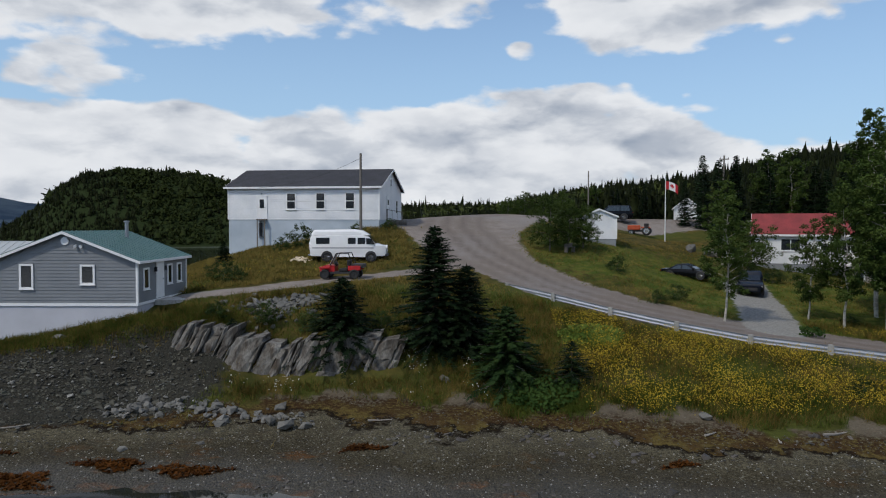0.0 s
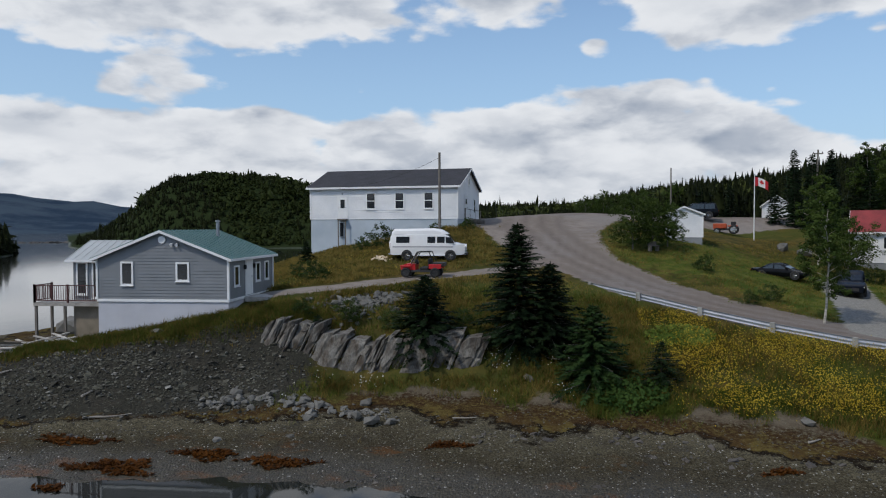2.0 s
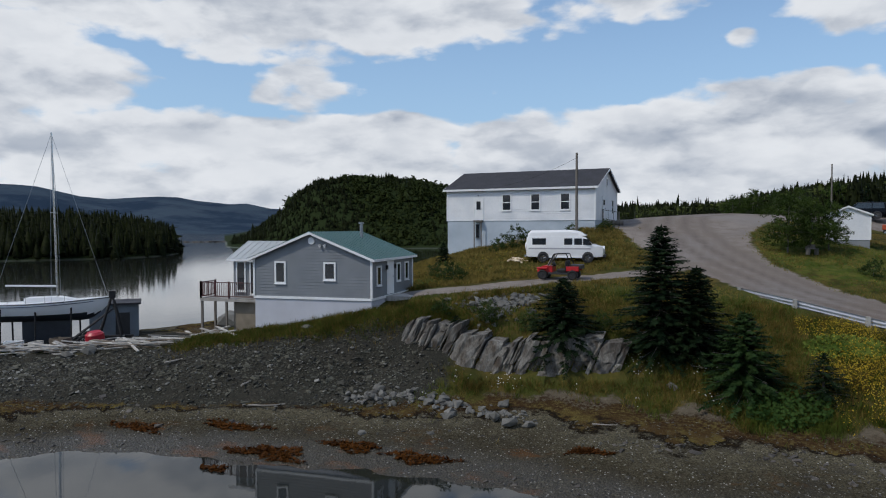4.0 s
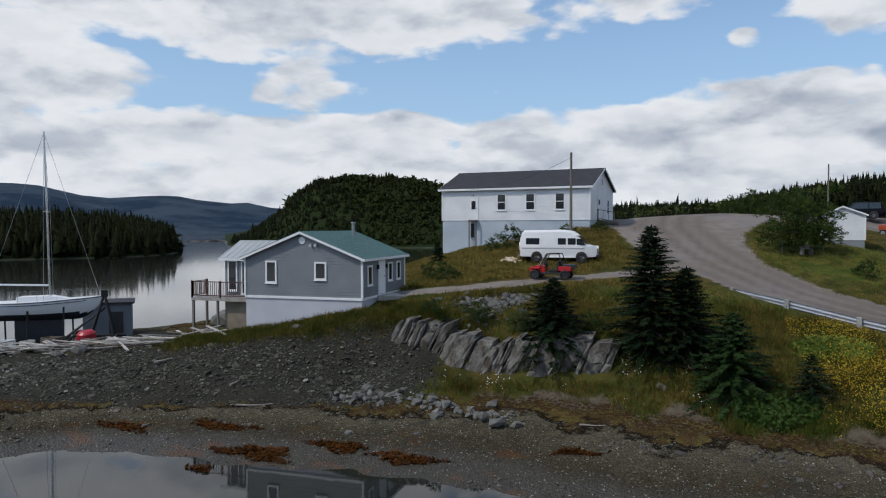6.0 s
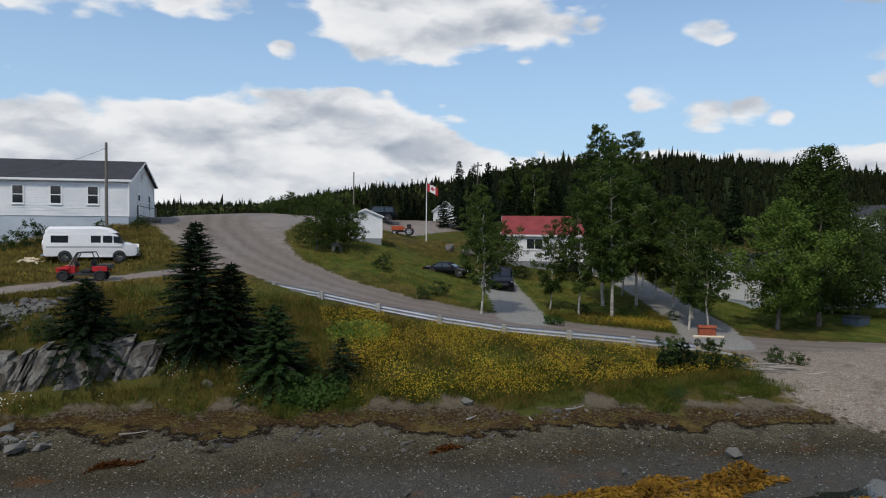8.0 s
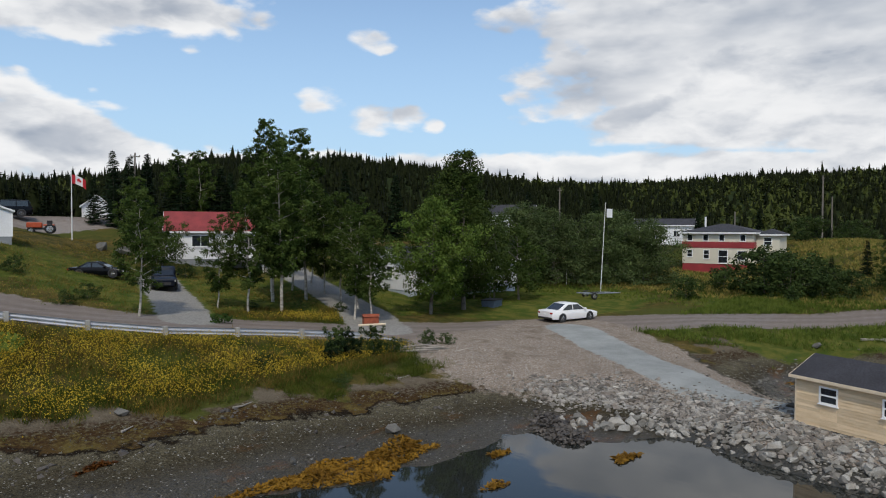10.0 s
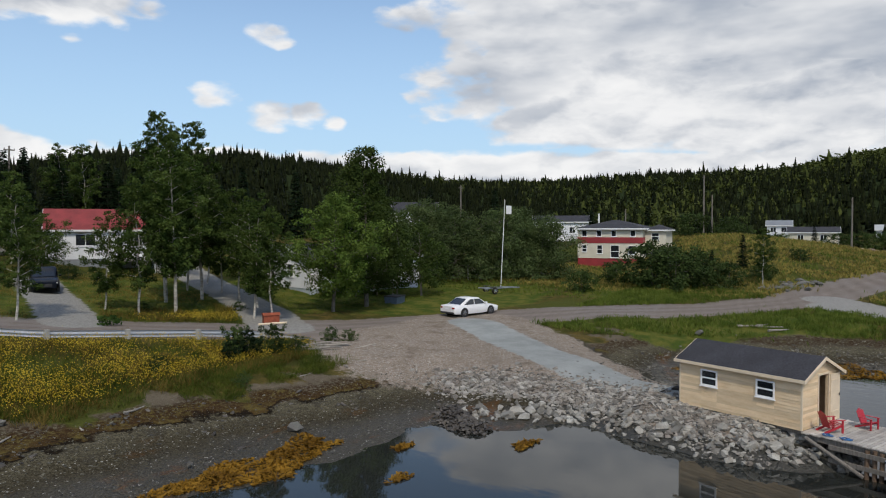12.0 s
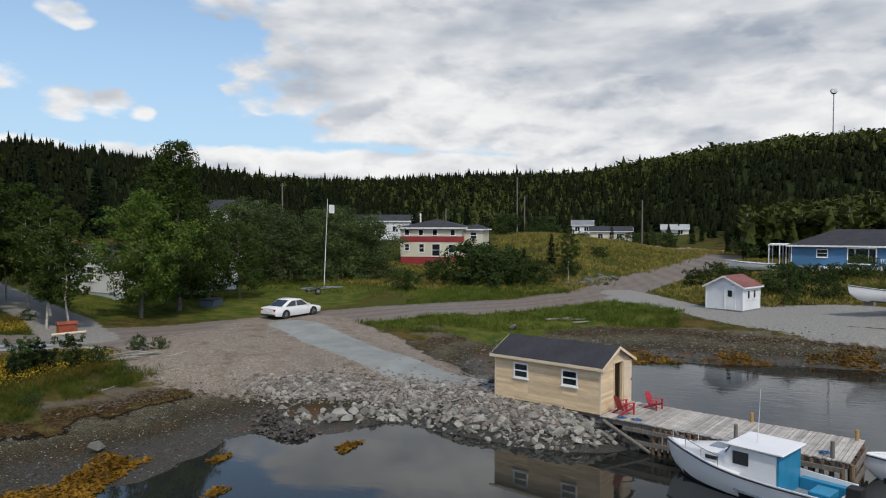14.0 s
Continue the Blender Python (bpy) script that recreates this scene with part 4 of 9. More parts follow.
def harbour_house():
    t = thing("harbour_house", pose(-15.5, 35, 2.3), "grey clapboard house with green metal roof above the beach", "house")
    x0, x1, y0, y1 = -7.3, 0, 0, 6.6
    shell(t, x0, x1, y0, y1, -0.4, 2.8, 4.98, 1.42, "y", M_GREY_SIDING, mat("white_foundation", (0.52, 0.53, 0.58), 0.8, vary=0.06, scale=0.7, bump=0.15), 0.17)
    gable_roof(t, x0, x1, y0, y1, 4.98, 1.42, "y", M_GREEN_METAL, 0.25, 0.09, ribs=0.45)
    bxpart("trim_band", (x0 - 0.03, x1 + 0.03, -0.045, -0.002, 2.68, 2.82), M_WHITE_TRIM, t)
    bxpart("trim_band", (x1 + 0.002, x1 + 0.045, 0.0, y1, 2.68, 2.82), M_WHITE_TRIM, t)
    window(t, facing("f", -5.6, 4.18, x0, x1, y0, y1), 0.52, 1.08, "plain", 0.1)
    window(t, facing("f", -2.5, 4.28, x0, x1, y0, y1), 0.55, 0.82, "plain", 0.1)
    bm = bmesh.new()
    tube(bm, (-3.62, -0.02, 5.98), (-3.62, -0.07, 5.98), 0.21, 0.2, 20)
    part("gable_vent", bm, M_WHITE_TRIM, t, "round white gable vent")
    for x in (-3.05, -2.75):
        bm = bmesh.new()
        tube(bm, (x, -0.02, 5.76), (x, -0.2, 5.7), 0.05, 0.085, 10)
        part("flood_lamp", bm, M_WHITE_TRIM, t)
    for s, w, h, z in ((1.0, 0.5, 0.95, 4.0), (4.1, 0.5, 0.95, 4.05), (5.5, 0.5, 0.95, 4.05)):
        window(t, facing("r", s, z, x0, x1, y0, y1), w, h, "plain")
    house_door(t, facing("r", 2.75, 2.85, x0, x1, y0, y1), 0.85, 1.95, M_WHITE_TRIM)
    for s in (2.1, 3.4):
        bm = bmesh.new()
        box(bm, 0.014, 0.14, s - 0.06, s + 0.06, 4.3, 4.55)
        part("porch_lamp", bm, M_BLACK, t, "small black wall lantern")
    bxpart("step", (0.06, 1.5, 2.0, 3.7, 2.5, 2.78), M_WOODGREY, t, bevel=0.01)
    # stove pipe
    bm = bmesh.new()
    tube(bm, (-2.6, 4.6, 5.3), (-2.6, 4.6, 6.95), 0.1, n=12)
    tube(bm, (-2.6, 4.6, 6.95), (-2.6, 4.6, 7.05), 0.16, n=12)
    pipe = part("stove_pipe", bm, M_STEEL, t, "stainless stove pipe with cap", smooth=False)
    bm = bmesh.new()
    tube(bm, (-2.6, 4.6, 5.72), (-2.6, 4.6, 6.0), 0.3, 0.12, 12)
    part("flashing", bm, M_STEEL, pipe)
    # sun room and deck on the harbour side
    bxpart("sunroom_foundation", (-10.1, -7.32, 2.1, 6.4, -1.0, 2.55), M_BLOCK, t)
    bm = bmesh.new()
    prism(bm, [(2.1, 2.55), (2.1, 4.75), (4.3, 5.75), (6.4, 4.75), (6.4, 2.55)], -10.1, -7.32, "x")
    part("sunroom_wall", bm, M_GREY_SIDING, t)
    gable_roof(t, -10.1, -7.6, 2.1, 6.4, 4.85, 0.95, "x", M_GREY_METAL, 0.28, 0.08, ribs=0.4)
    window(t, facing("f", -9.55, 3.75, -10.1, -7.32, 2.1, 6.4), 0.5, 1.7, "plain")
    window(t, facing("f", -8.35, 3.65, -10.1, -7.32, 2.1, 6.4), 1.0, 1.9, "slider")
    window(t, facing("l", 4.2, 3.8, -10.1, -7.32, 2.1, 6.4), 2.4, 1.5, "triple")
    deck = bxpart("deck", (-11.4, -7.34, 0.5, 2.08, 2.34, 2.52), M_WOODGREY, t, "grey wooden balcony deck")
    for x in (-11.3, -9.6):
        for y in (0.6, 1.9):
            bxpart("deck_post", (x - 0.06, x + 0.06, y - 0.06, y + 0.06, -1.3, 2.34), M_WOODPOLE, t)
    railing("railing", t, (-11.35, 0.55, 2.52), (-7.45, 0.55, 2.52), 0.95, M_MAROON)
    railing("railing", t, (-11.35, 2.0, 2.52), (-11.35, 0.55, 2.52), 0.95, M_MAROON)
    bxpart("cellar_wall", (-9.3, -7.34, 0.9, 2.08, -1.0, 2.33), M_PLYWOOD, t, "dark plywood cellar wall under the deck")


def small_white_shed():
    t = thing("garden_shed", pose(12.35, 61.2, 7.2, 0, 0, -12), "small white gabled shed on a grey block base", "shed")
    shell(t, 0, 2.95, 0, 3.6, -0.5, 0.75, 2.75, 0.6, "y", M_WHITE, M_BLOCK, 0.15)
    gable_roof(t, 0, 2.95, 0, 3.6, 2.75, 0.6, "y", M_WHITE, 0.18, 0.07)
    house_door(t, facing("r", 1.8, 0.8, 0, 2.95, 0, 3.6), 0.8, 1.8, M_WHITE_TRIM)


def red_roof_house():
    t = thing("red_roof_house", pose(28.2, 62.6, 4.4, 0, 0, -26), "white bungalow with red shingle roof behind the birches", "house")
    x0, x1, y0, y1 = 0, 10.5, 0, 6.5
    shell(t, x0, x1, y0, y1, -0.6, 1.35, 4.0, 1.75, "x", M_WHITE, M_BLOCK, 0.2)
    gable_roof(t, x0, x1, y0, y1, 4.0, 1.75, "x", M_RED_SHINGLE, 0.3)
    window(t, facing("f", 3.0, 3.05, x0, x1, y0, y1), 1.5, 0.95, "slider")
    window(t, facing("f", 7.6, 3.0, x0, x1, y0, y1), 1.2, 1.0, "slider")
    house_door(t, facing("f", 5.6, 1.4, x0, x1, y0, y1), 0.9, 2.0, M_WHITE_TRIM, 0.6)
    window(t, facing("l", 3.0, 3.0, x0, x1, y0, y1), 0.9, 0.9, "double")
    bxpart("porch_deck", (4.6, 8.6, -1.8, -0.02, 1.15, 1.3), M_WOODGREY, t)
    railing("railing", t, (4.7, -1.75, 1.3), (8.5, -1.75, 1.3), 0.9, M_WHITE_TRIM, 0.16, 0.025)
    bxpart("side_deck", (-2.6, -0.02, 0.6, 3.2, 1.1, 1.25), M_WOODGREY, t)
    railing("railing", t, (-2.55, 0.65, 1.25), (-0.1, 0.65, 1.25), 0.9, M_WHITE_TRIM, 0.16, 0.025)
    railing("railing", t, (-2.55, 3.1, 1.25), (-2.55, 0.65, 1.25), 0.9, M_WHITE_TRIM, 0.16, 0.025)
    for x, y in ((-2.5, 0.7), (-2.5, 3.1), (4.7, -1.7), (8.5, -1.7)):
        bxpart("deck_post", (x - 0.06, x + 0.06, y - 0.06, y + 0.06, -0.8, 1.12), M_WHITE_TRIM, t)
    bm = bmesh.new()
    for k in range(5):
        box(bm, 8.65 + k * 0.25, 8.9 + k * 0.25, -1.7, -0.8, -0.7, 1.1 - k * 0.2)
    part("steps", bm, M_WOODGREY, t)


def lane_house():
    t = thing("lane_house", pose(41.0, 43.6, 2.5, 0, 0, -9), "low white house with grey foundation behind the maples", "house")
    x0, x1, y0, y1 = 0, 12.6, 0, 8
    shell(t, x0, x1, y0, y1, -0.6, 0.75, 3.3, 1.1, "x", M_WHITE, M_CONCRETE, 0.2)
    gable_roof(t, x0, x1, y0, y1, 3.3, 1.1, "x", M_SHINGLE, 0.35)
    for s in (2.0, 9.0, 11.2):
        window(t, facing("f", s, 2.25, x0, x1, y0, y1), 0.9, 1.0, "double")
    window(t, facing("l", 3.0, 2.25, x0, x1, y0, y1), 0.9, 1.0, "double")
    house_door(t, facing("f", 6.2, 0.75, x0, x1, y0, y1), 0.9, 2.0, M_WHITE_TRIM, 0.5)
    bxpart("porch_deck", (3.4, 8.4, -1.9, -0.02, 0.55, 0.7), M_PLYWOOD, t)
    railing("railing", t, (3.45, -1.85, 0.7), (8.3, -1.85, 0.7), 0.9, M_PLYWOOD, 0.18, 0.022)
    for x in (3.5, 5.9, 8.3):
        bxpart("deck_post", (x - 0.06, x + 0.06, -1.86, -1.74, -0.6, 0.56), M_PLYWOOD, t)
    bm = bmesh.new()
    for k in range(4):
        box(bm, 12.65 + k * 0.28, 12.93 + k * 0.28, 1.5, 2.6, -0.5, 0.75 - k * 0.2)
    part("steps", bm, M_WHITE_TRIM, t)


def band_house():
    t = thing("red_band_house", pose(84.9, 30.4, 2.4, 0, 0, -81), "cream two-storey house with a red band and dark hip roof", "house")
    x0, x1, y0, y1 = -8.3, 0, 0, 7.5
    bxpart("foundation", (x0 + 0.02, x1 - 0.02, 0.02, y1 - 0.02, -0.8, 2.1), M_RED_PAINT, t)
    bxpart("wall", (x0, x1, 0, y1, 2.1, 5.9), M_CREAM, t)
    bm = bmesh.new()
    clapboard(bm, (x0, 0), (x1, 0), 2.1, 5.9, 0, 0.2)
    part("siding", bm, M_CREAM, t)
    bxpart("red_band", (x0 - 0.05, x1 + 0.05, -0.06, y1 + 0.05, 4.05, 4.8), M_RED_PAINT, t, "painted red band between the storeys")
    hip_roof(t, x0, x1, y0, y1, 5.95, 1.1, M_SHINGLE)
    for s in (-7.4, -5.5, -3.6, -1.2):
        window(t, facing("f", s, 5.3, x0, x1, y0, y1), 0.55, 0.7, "plain", 0.07)
    for s, w, h, z in ((-7.4, 0.55, 0.8, 3.35), (-5.4, 0.6, 1.0, 3.25), (-3.45, 1.0, 1.5, 3.0), (-1.3, 0.9, 1.0, 3.2)):
        window(t, facing("f", s, z, x0, x1, y0, y1), w, h, "double", 0.07)
    bm = bmesh.new()
    tube(bm, (-6.3, 3, 6.3), (-6.3, 3, 7.9), 0.12)
    part("chimney", bm, M_WHITE_TRIM, t)
    bxpart("annex", (0.02, 2.6, 1.5, 6.5, 3.2, 5.7), M_CREAM, t)
    hip_roof(t, 0.1, 2.6, 1.5, 6.5, 5.75, 0.7, M_SHINGLE, 0.3)
    window(t, facing("f", 1.3, 4.9, 0, 2.6, 1.5, 6.5), 0.8, 0.8, "double", 0.07)


def blue_house():
    t = thing("blue_house", pose(85.6, -8.3, 4.1, 0, 0, -99), "blue vinyl bungalow with dark hip roof and white porch", "house")
    x0, x1, y0, y1 = 0, 16, 0, 8.5
    shell(t, x0, x1, y0, y1, -1.2, 0.12, 2.3, 0, "", M_BLUE_SIDING, M_CONCRETE, 0.2)
    hip_roof(t, x0, x1, y0, y1, 2.35, 1.75, M_SHINGLE, 0.45)
    window(t, facing("f", 3.0, 1.5, x0, x1, y0, y1), 0.95, 0.75, "sash", 0.09)
    window(t, facing("f", 6.7, 1.25, x0, x1, y0, y1), 2.5, 1.55, "triple", 0.12)
    window(t, facing("f", 10.1, 1.1, x0, x1, y0, y1), 1.9, 1.95, "slider", 0.1)
    window(t, facing("f", 13.6, 1.4, x0, x1, y0, y1), 1.4, 1.0, "slider", 0.1)
    bxpart("deck", (2.6, 15, -1.6, -0.02, -0.12, 0.08), M_WHITE_TRIM, t)
    for x in (2.8, 6.5, 10.5, 14.8):
        bxpart("deck_post", (x - 0.06, x + 0.06, -1.56, -1.44, -1.3, -0.1), M_WHITE_TRIM, t)
    railing("railing", t, (8.4, -1.5, 0.08), (14.9, -1.5, 0.08), 0.9, M_WHITE_TRIM, 0.2, 0.022)
    bxpart("porch_roof", (-2.4, -0.46, 0.2, 5.0, 2.28, 2.42), M_WHITE_TRIM, t)
    for x in (-2.3, -1.2, -0.55):
        for y in (0.3, 4.9):
            bxpart("porch_post", (x - 0.05, x + 0.05, y - 0.05, y + 0.05, -0.6, 2.28), M_WHITE_TRIM, t)
    bxpart("porch_floor", (-2.4, -0.02, 0.2, 5.0, -0.12, 0.06), M_WOODGREY, t)
    bm = bmesh.new()
    tube(bm, (10.5, 3, 3.4), (10.5, 3, 4.5), 0.25, 0.2)
    part("roof_vent", bm, M_WHITE_TRIM, t)


def roadside_shed():
    t = thing("roadside_shed", pose(59.4, 0.25, 1.9, 0, 0, -117), "small white shed with faded red roof beside the lane", "shed")
    shell(t, 0, 2.95, 0, 2.9, -0.4, 0.1, 1.95, 0.75, "y", M_WHITE, M_BLOCK, 0.12)
    gable_roof(t, 0, 2.95, 0, 2.9, 1.95, 0.75, "y", M_BROWN_SHINGLE, 0.22, 0.08)
    house_door(t, facing("f", 1.95, 0.12, 0, 2.95, 0, 2.9), 0.75, 1.75, M_WHITE_TRIM, 0.55)
    for s in (0.9, 1.9):
        window(t, facing("r", s, 1.3, 0, 2.95, 0, 2.9), 0.35, 0.6, "plain", 0.06)


def far_house(m, w, d, h, wall, roof, label, rise=0.9):
    t = thing("far_house", m, label, "house", "houses at the foot of the woods")
    shell(t, 0, w, 0, d, -2.0, 0.2, h, rise, "x", wall, M_BLOCK, 0.3)
    gable_roof(t, 0, w, 0, d, h, rise, "x", roof, 0.3)
    for s in (0.25, 0.7):
        window(t, facing("f", w * s, h * 0.6, 0, w, 0, d), 0.9, 0.9, "slider")


hall()
harbour_house()
small_white_shed()
red_roof_house()
lane_house()
band_house()
blue_house()
roadside_shed()
far_house(pose(147.2, 27.8, 6.6, 0, 0, -80), 4.2, 4, 2.2, M_WHITE, M_GREY_SIDING, "small white house with a pale roof on the slope")
far_house(pose(137.5, 22.5, 5.2, 0, 0, -82), 8, 6, 2.3, M_CREAM, M_SHINGLE, "low cream house with black roof on the slope")
far_house(pose(156.4, 10.2, 6.2, 0, 0, -86), 5.4, 5, 1.7, M_WHITE, M_GREY_METAL, "white bungalow among dark spruces on the slope")
far_house(pose(37.6, 101.0, 9.2, 0, 0, 71), 4.4, 3.6, 2.6, M_WHITE, M_BROWN_SHINGLE, "tall white house partly hidden by spruces", 1.4)
far_house(pose(83.5, 70, 6.5, 0, 0, -50), 7, 6, 4.4, M_WHITE, M_SHINGLE, "white house with dark roof behind the willows", 1.6)
far_house(pose(103, 55.5, 6.0, 0, 0, -62), 9, 6, 3.4, M_WHITE, M_SHINGLE, "white house with dark roof behind the willows", 1.0)
far_house(pose(-150, 365, 2.5, 0, 0, 20), 16, 4, 3.0, M_WHITE, M_GREY_METAL, "long white trailer on the far shore", 0.5)
far_house(pose(-113, 372, 2.5, 0, 0, 17), 10, 4, 3.0, M_WHITE, M_GREY_METAL, "white cabin on the far shore", 0.5)

# ---- boat shed and dock ----
DOCK = pose(29.15, 8.7, 1.08, 0, 0, -107.9)  # x along the shed's long wall towards the dock


M_PINE_BOARD = mat("pine_board", (0.74, 0.58, 0.38), 0.65, vary=0.08, scale=1.5, fine=20, streak=(1, 1, 5), color2=(0.64, 0.47, 0.28), rand=0.14)


def boat_shed():
    t = thing("boat_shed", DOCK, "new unpainted pine boat shed with black shingle roof on the causeway", "shed")
    L, W, H, RISE, TH = 5.05, 2.8, 1.88, 0.62, 0.09
    wins = [(1.0, 0.98), (3.35, 0.98)]

    def wall_with_holes(name, length, holes, m):
        """A board wall, x 0..length, outside at y = 0, holes (x0, x1, z0, z1) left open."""
        xs = sorted({0, length, *[h[0] for h in holes], *[h[1] for h in holes]})
        bm = bmesh.new()
        course = 0.118
        boards = []
        for a, b in zip(xs, xs[1:]):
            cut = [h for h in holes if h[0] <= a + 1e-6 and h[1] >= b - 1e-6]
            spans = [(0, H)] if not cut else [(0, cut[0][2]), (cut[0][3], H)]
            for z0, z1 in spans:
                if z1 - z0 < 0.01:
                    continue
                box(bm, a, b, 0.0, TH, z0, z1, m)
                z = z0
                while z < z1 - 0.005:
                    z2 = min(z1, (math.floor(z / course + 1e-6) + 1) * course)
                    boards.append((a, b, z, z2))
                    z = z2
        wall = part(name, bm, M_PINE, t)
        for a, b, z, z2 in boards:
            bm = bmesh.new()
            prism(bm, [(-0.001, z2), (-0.006, z2), (-0.026, z), (-0.001, z)], a, b, "x", m)
            part("board", bm, M_PINE_BOARD, wall)
        return wall

    holes = [(x, x + 0.68, z, z + 0.6) for x, z in wins]
    wall_with_holes("wall", L, holes, Matrix())
    wall_with_holes("wall", W, [(1.2, 1.95, 0.0, 1.86)], pose(L, 0, 0, 0, 0, 90))
    wall_with_holes("wall", L, [], pose(L, W, 0, 0, 0, 180))
    wall_with_holes("wall", W, [], pose(0, W, 0, 0, 0, -90))
    for x0, x1 in ((0, TH), (L - TH, L)):
        bm = bmesh.new()
        prism(bm, [(0, H), (W, H), (W / 2, H + RISE)], x0, x1, "x")
        for k in range(5):
            z = H + k * 0.118
            c = (z + 0.104 - H) / RISE * W / 2
            if W - 2 * c > 0.2:
                box(bm, x0 - 0.018, x1 + 0.018, c + 0.04, W - c - 0.04, z, z + 0.104)
        part("gable", bm, M_PINE, t)
    gable_roof(t, 0, L, 0, W, H, RISE, "x", M_SHINGLE, 0.17, 0.07, M_PINE_TRIM)
    bxpart("floor", (TH, L - TH, TH, W - TH, -0.02, 0.03), M_PLYWOOD, t)
    bm = bmesh.new()
    for x, y in ((0, 0), (L, 0), (L, W), (0, W)):
        box(bm, x - 0.03, x + 0.03, y - 0.03, y + 0.03, 0, H - 0.02)
    part("corner_board", bm, M_PINE_TRIM, t)
    for x, z in wins:
        m = pose(x + 0.34, 0.0, z + 0.3)
        window(t, m, 0.62, 0.54, "double", 0.06)
    bm = bmesh.new()
    for a in ((L + 0.005, L + 0.04, 1.12, 1.2, 0, 1.93), (L + 0.005, L + 0.04, 1.95, 2.03, 0, 1.93), (L + 0.005, L + 0.04, 1.2, 1.95, 1.86, 1.93)):
        box(bm, *a)
    part("door_frame", bm, M_PINE_TRIM, t)
    bm = bmesh.new()
    box(bm, L + 0.045, L + 0.085, 2.0, 2.74, 0.03, 1.82)
    for z in (0.3, 1.5):
        box(bm, L + 0.085, L + 0.105, 2.04, 2.7, z, z + 0.1)
    leaf = part("door", bm, M_PINE_TRIM, t, "open pale plank door")
    bm = bmesh.new()
    box(bm, L + 0.105, L + 0.13, 2.62, 2.66, 0.95, 1.05)
    part("latch", bm, M_BLACK, leaf)
    for k in range(3):
        bxpart("sill_beam", (0.05, L - 0.05, 0.1 + k * 1.2, 0.28 + k * 1.2, -0.16, -0.021), M_WOODPOLE, t)


def dock():
    t = thing("dock", DOCK, "weathered plank dock on log cribs beside the boat shed", "dock")
    x0, x1, y0, y1 = 5.1, 13.75, -0.12, 2.86
    bm = bmesh.new()
    box(bm, 0, 0.118, y0, y1, -0.045, 0.0)
    first = part("plank", bm, M_WOODGREY, t)
    n = int((x1 - x0) / 0.135)
    rnd = random.Random(4)
    for k in range(n):
        m = pose(x0 + k * 0.135, rnd.uniform(-0.04, 0.04), rnd.uniform(-0.006, 0.006), 0, 0, rnd.uniform(-0.25, 0.25))
        if k == 0:
            first.matrix_basis = m
        else:
            shared("plank", first.data, t, m)
    for y in (y0 + 0.08, 1.3, y1 - 0.22):
        bm = bmesh.new()
        box(bm, x0, x1 - 0.1, y, y + 0.16, -0.25, -0.052)
        part("beam", bm, M_WOODPOLE, t)
    bm = bmesh.new()
    tube(bm, (0, 0, -1.9), (0, 0, -0.06), 0.085, 0.075, 8)
    log = part("log_post", bm, mat("brown_log", (0.17, 0.11, 0.07), 0.9, vary=0.25, scale=3, rand=0.4), t)
    first = True
    rows = [(x, y0) for x in np.arange(7.3, 9.3, 0.22)] + [(x, y0) for x in np.arange(9.6, 13.8, 0.3)] + [(x1 - 0.05, y) for y in np.arange(0.15, 2.9, 0.32)] + [(x, y1 - 0.1) for x in np.arange(7.3, 13.6, 0.6)]
    for x, y in rows:
        m = pose(x + rnd.uniform(-0.03, 0.03), y + rnd.uniform(-0.03, 0.03), rnd.uniform(-0.05, 0.0), rnd.uniform(-2, 2), rnd.uniform(-2, 2), 0)
        if first:
            log.matrix_basis, first = m, False
        else:
            shared("log_post", log.data, t, m)
    bm = bmesh.new()
    tube(bm, (5.3, -0.25, -0.12), (7.25, -0.3, -1.0), 0.07)
    part("brace", bm, M_WOODPOLE, t)
    for x, y, h, mm in ((10.2, 0.05, 0.55, M_WOODPOLE), (13.2, 0.05, 0.55, M_WOODPOLE), (10.0, 2.75, 0.36, mat("ochre_post", (0.42, 0.26, 0.09), 0.7)), (13.5, 2.7, 0.36, bpy.data.materials.get("ochre_post") or M_PINE)):
        if mm is M_PINE:
            mm = bpy.data.materials["ochre_post"]
        bm = bmesh.new()
        tube(bm, (x, y, -0.1), (x, y, h), 0.07, 0.065, 10)
        part("mooring_post", bm, mm, t)
    bm = bmesh.new()
    for k in range(3):
        box(bm, x0 + 1, x1 - 0.2, y0 - 0.12, y0 - 0.04, -0.35 - k * 0.45, -0.2 - k * 0.45)
        box(bm, x1 + 0.04, x1 + 0.12, 0.1, 2.7, -0.35 - k * 0.45, -0.2 - k * 0.45)
    part("crib_rail", bm, M_WOODPOLE, t)


M_RED_PLASTIC = mat("red_plastic", (0.42, 0.02, 0.035), 0.4, vary=0.06)


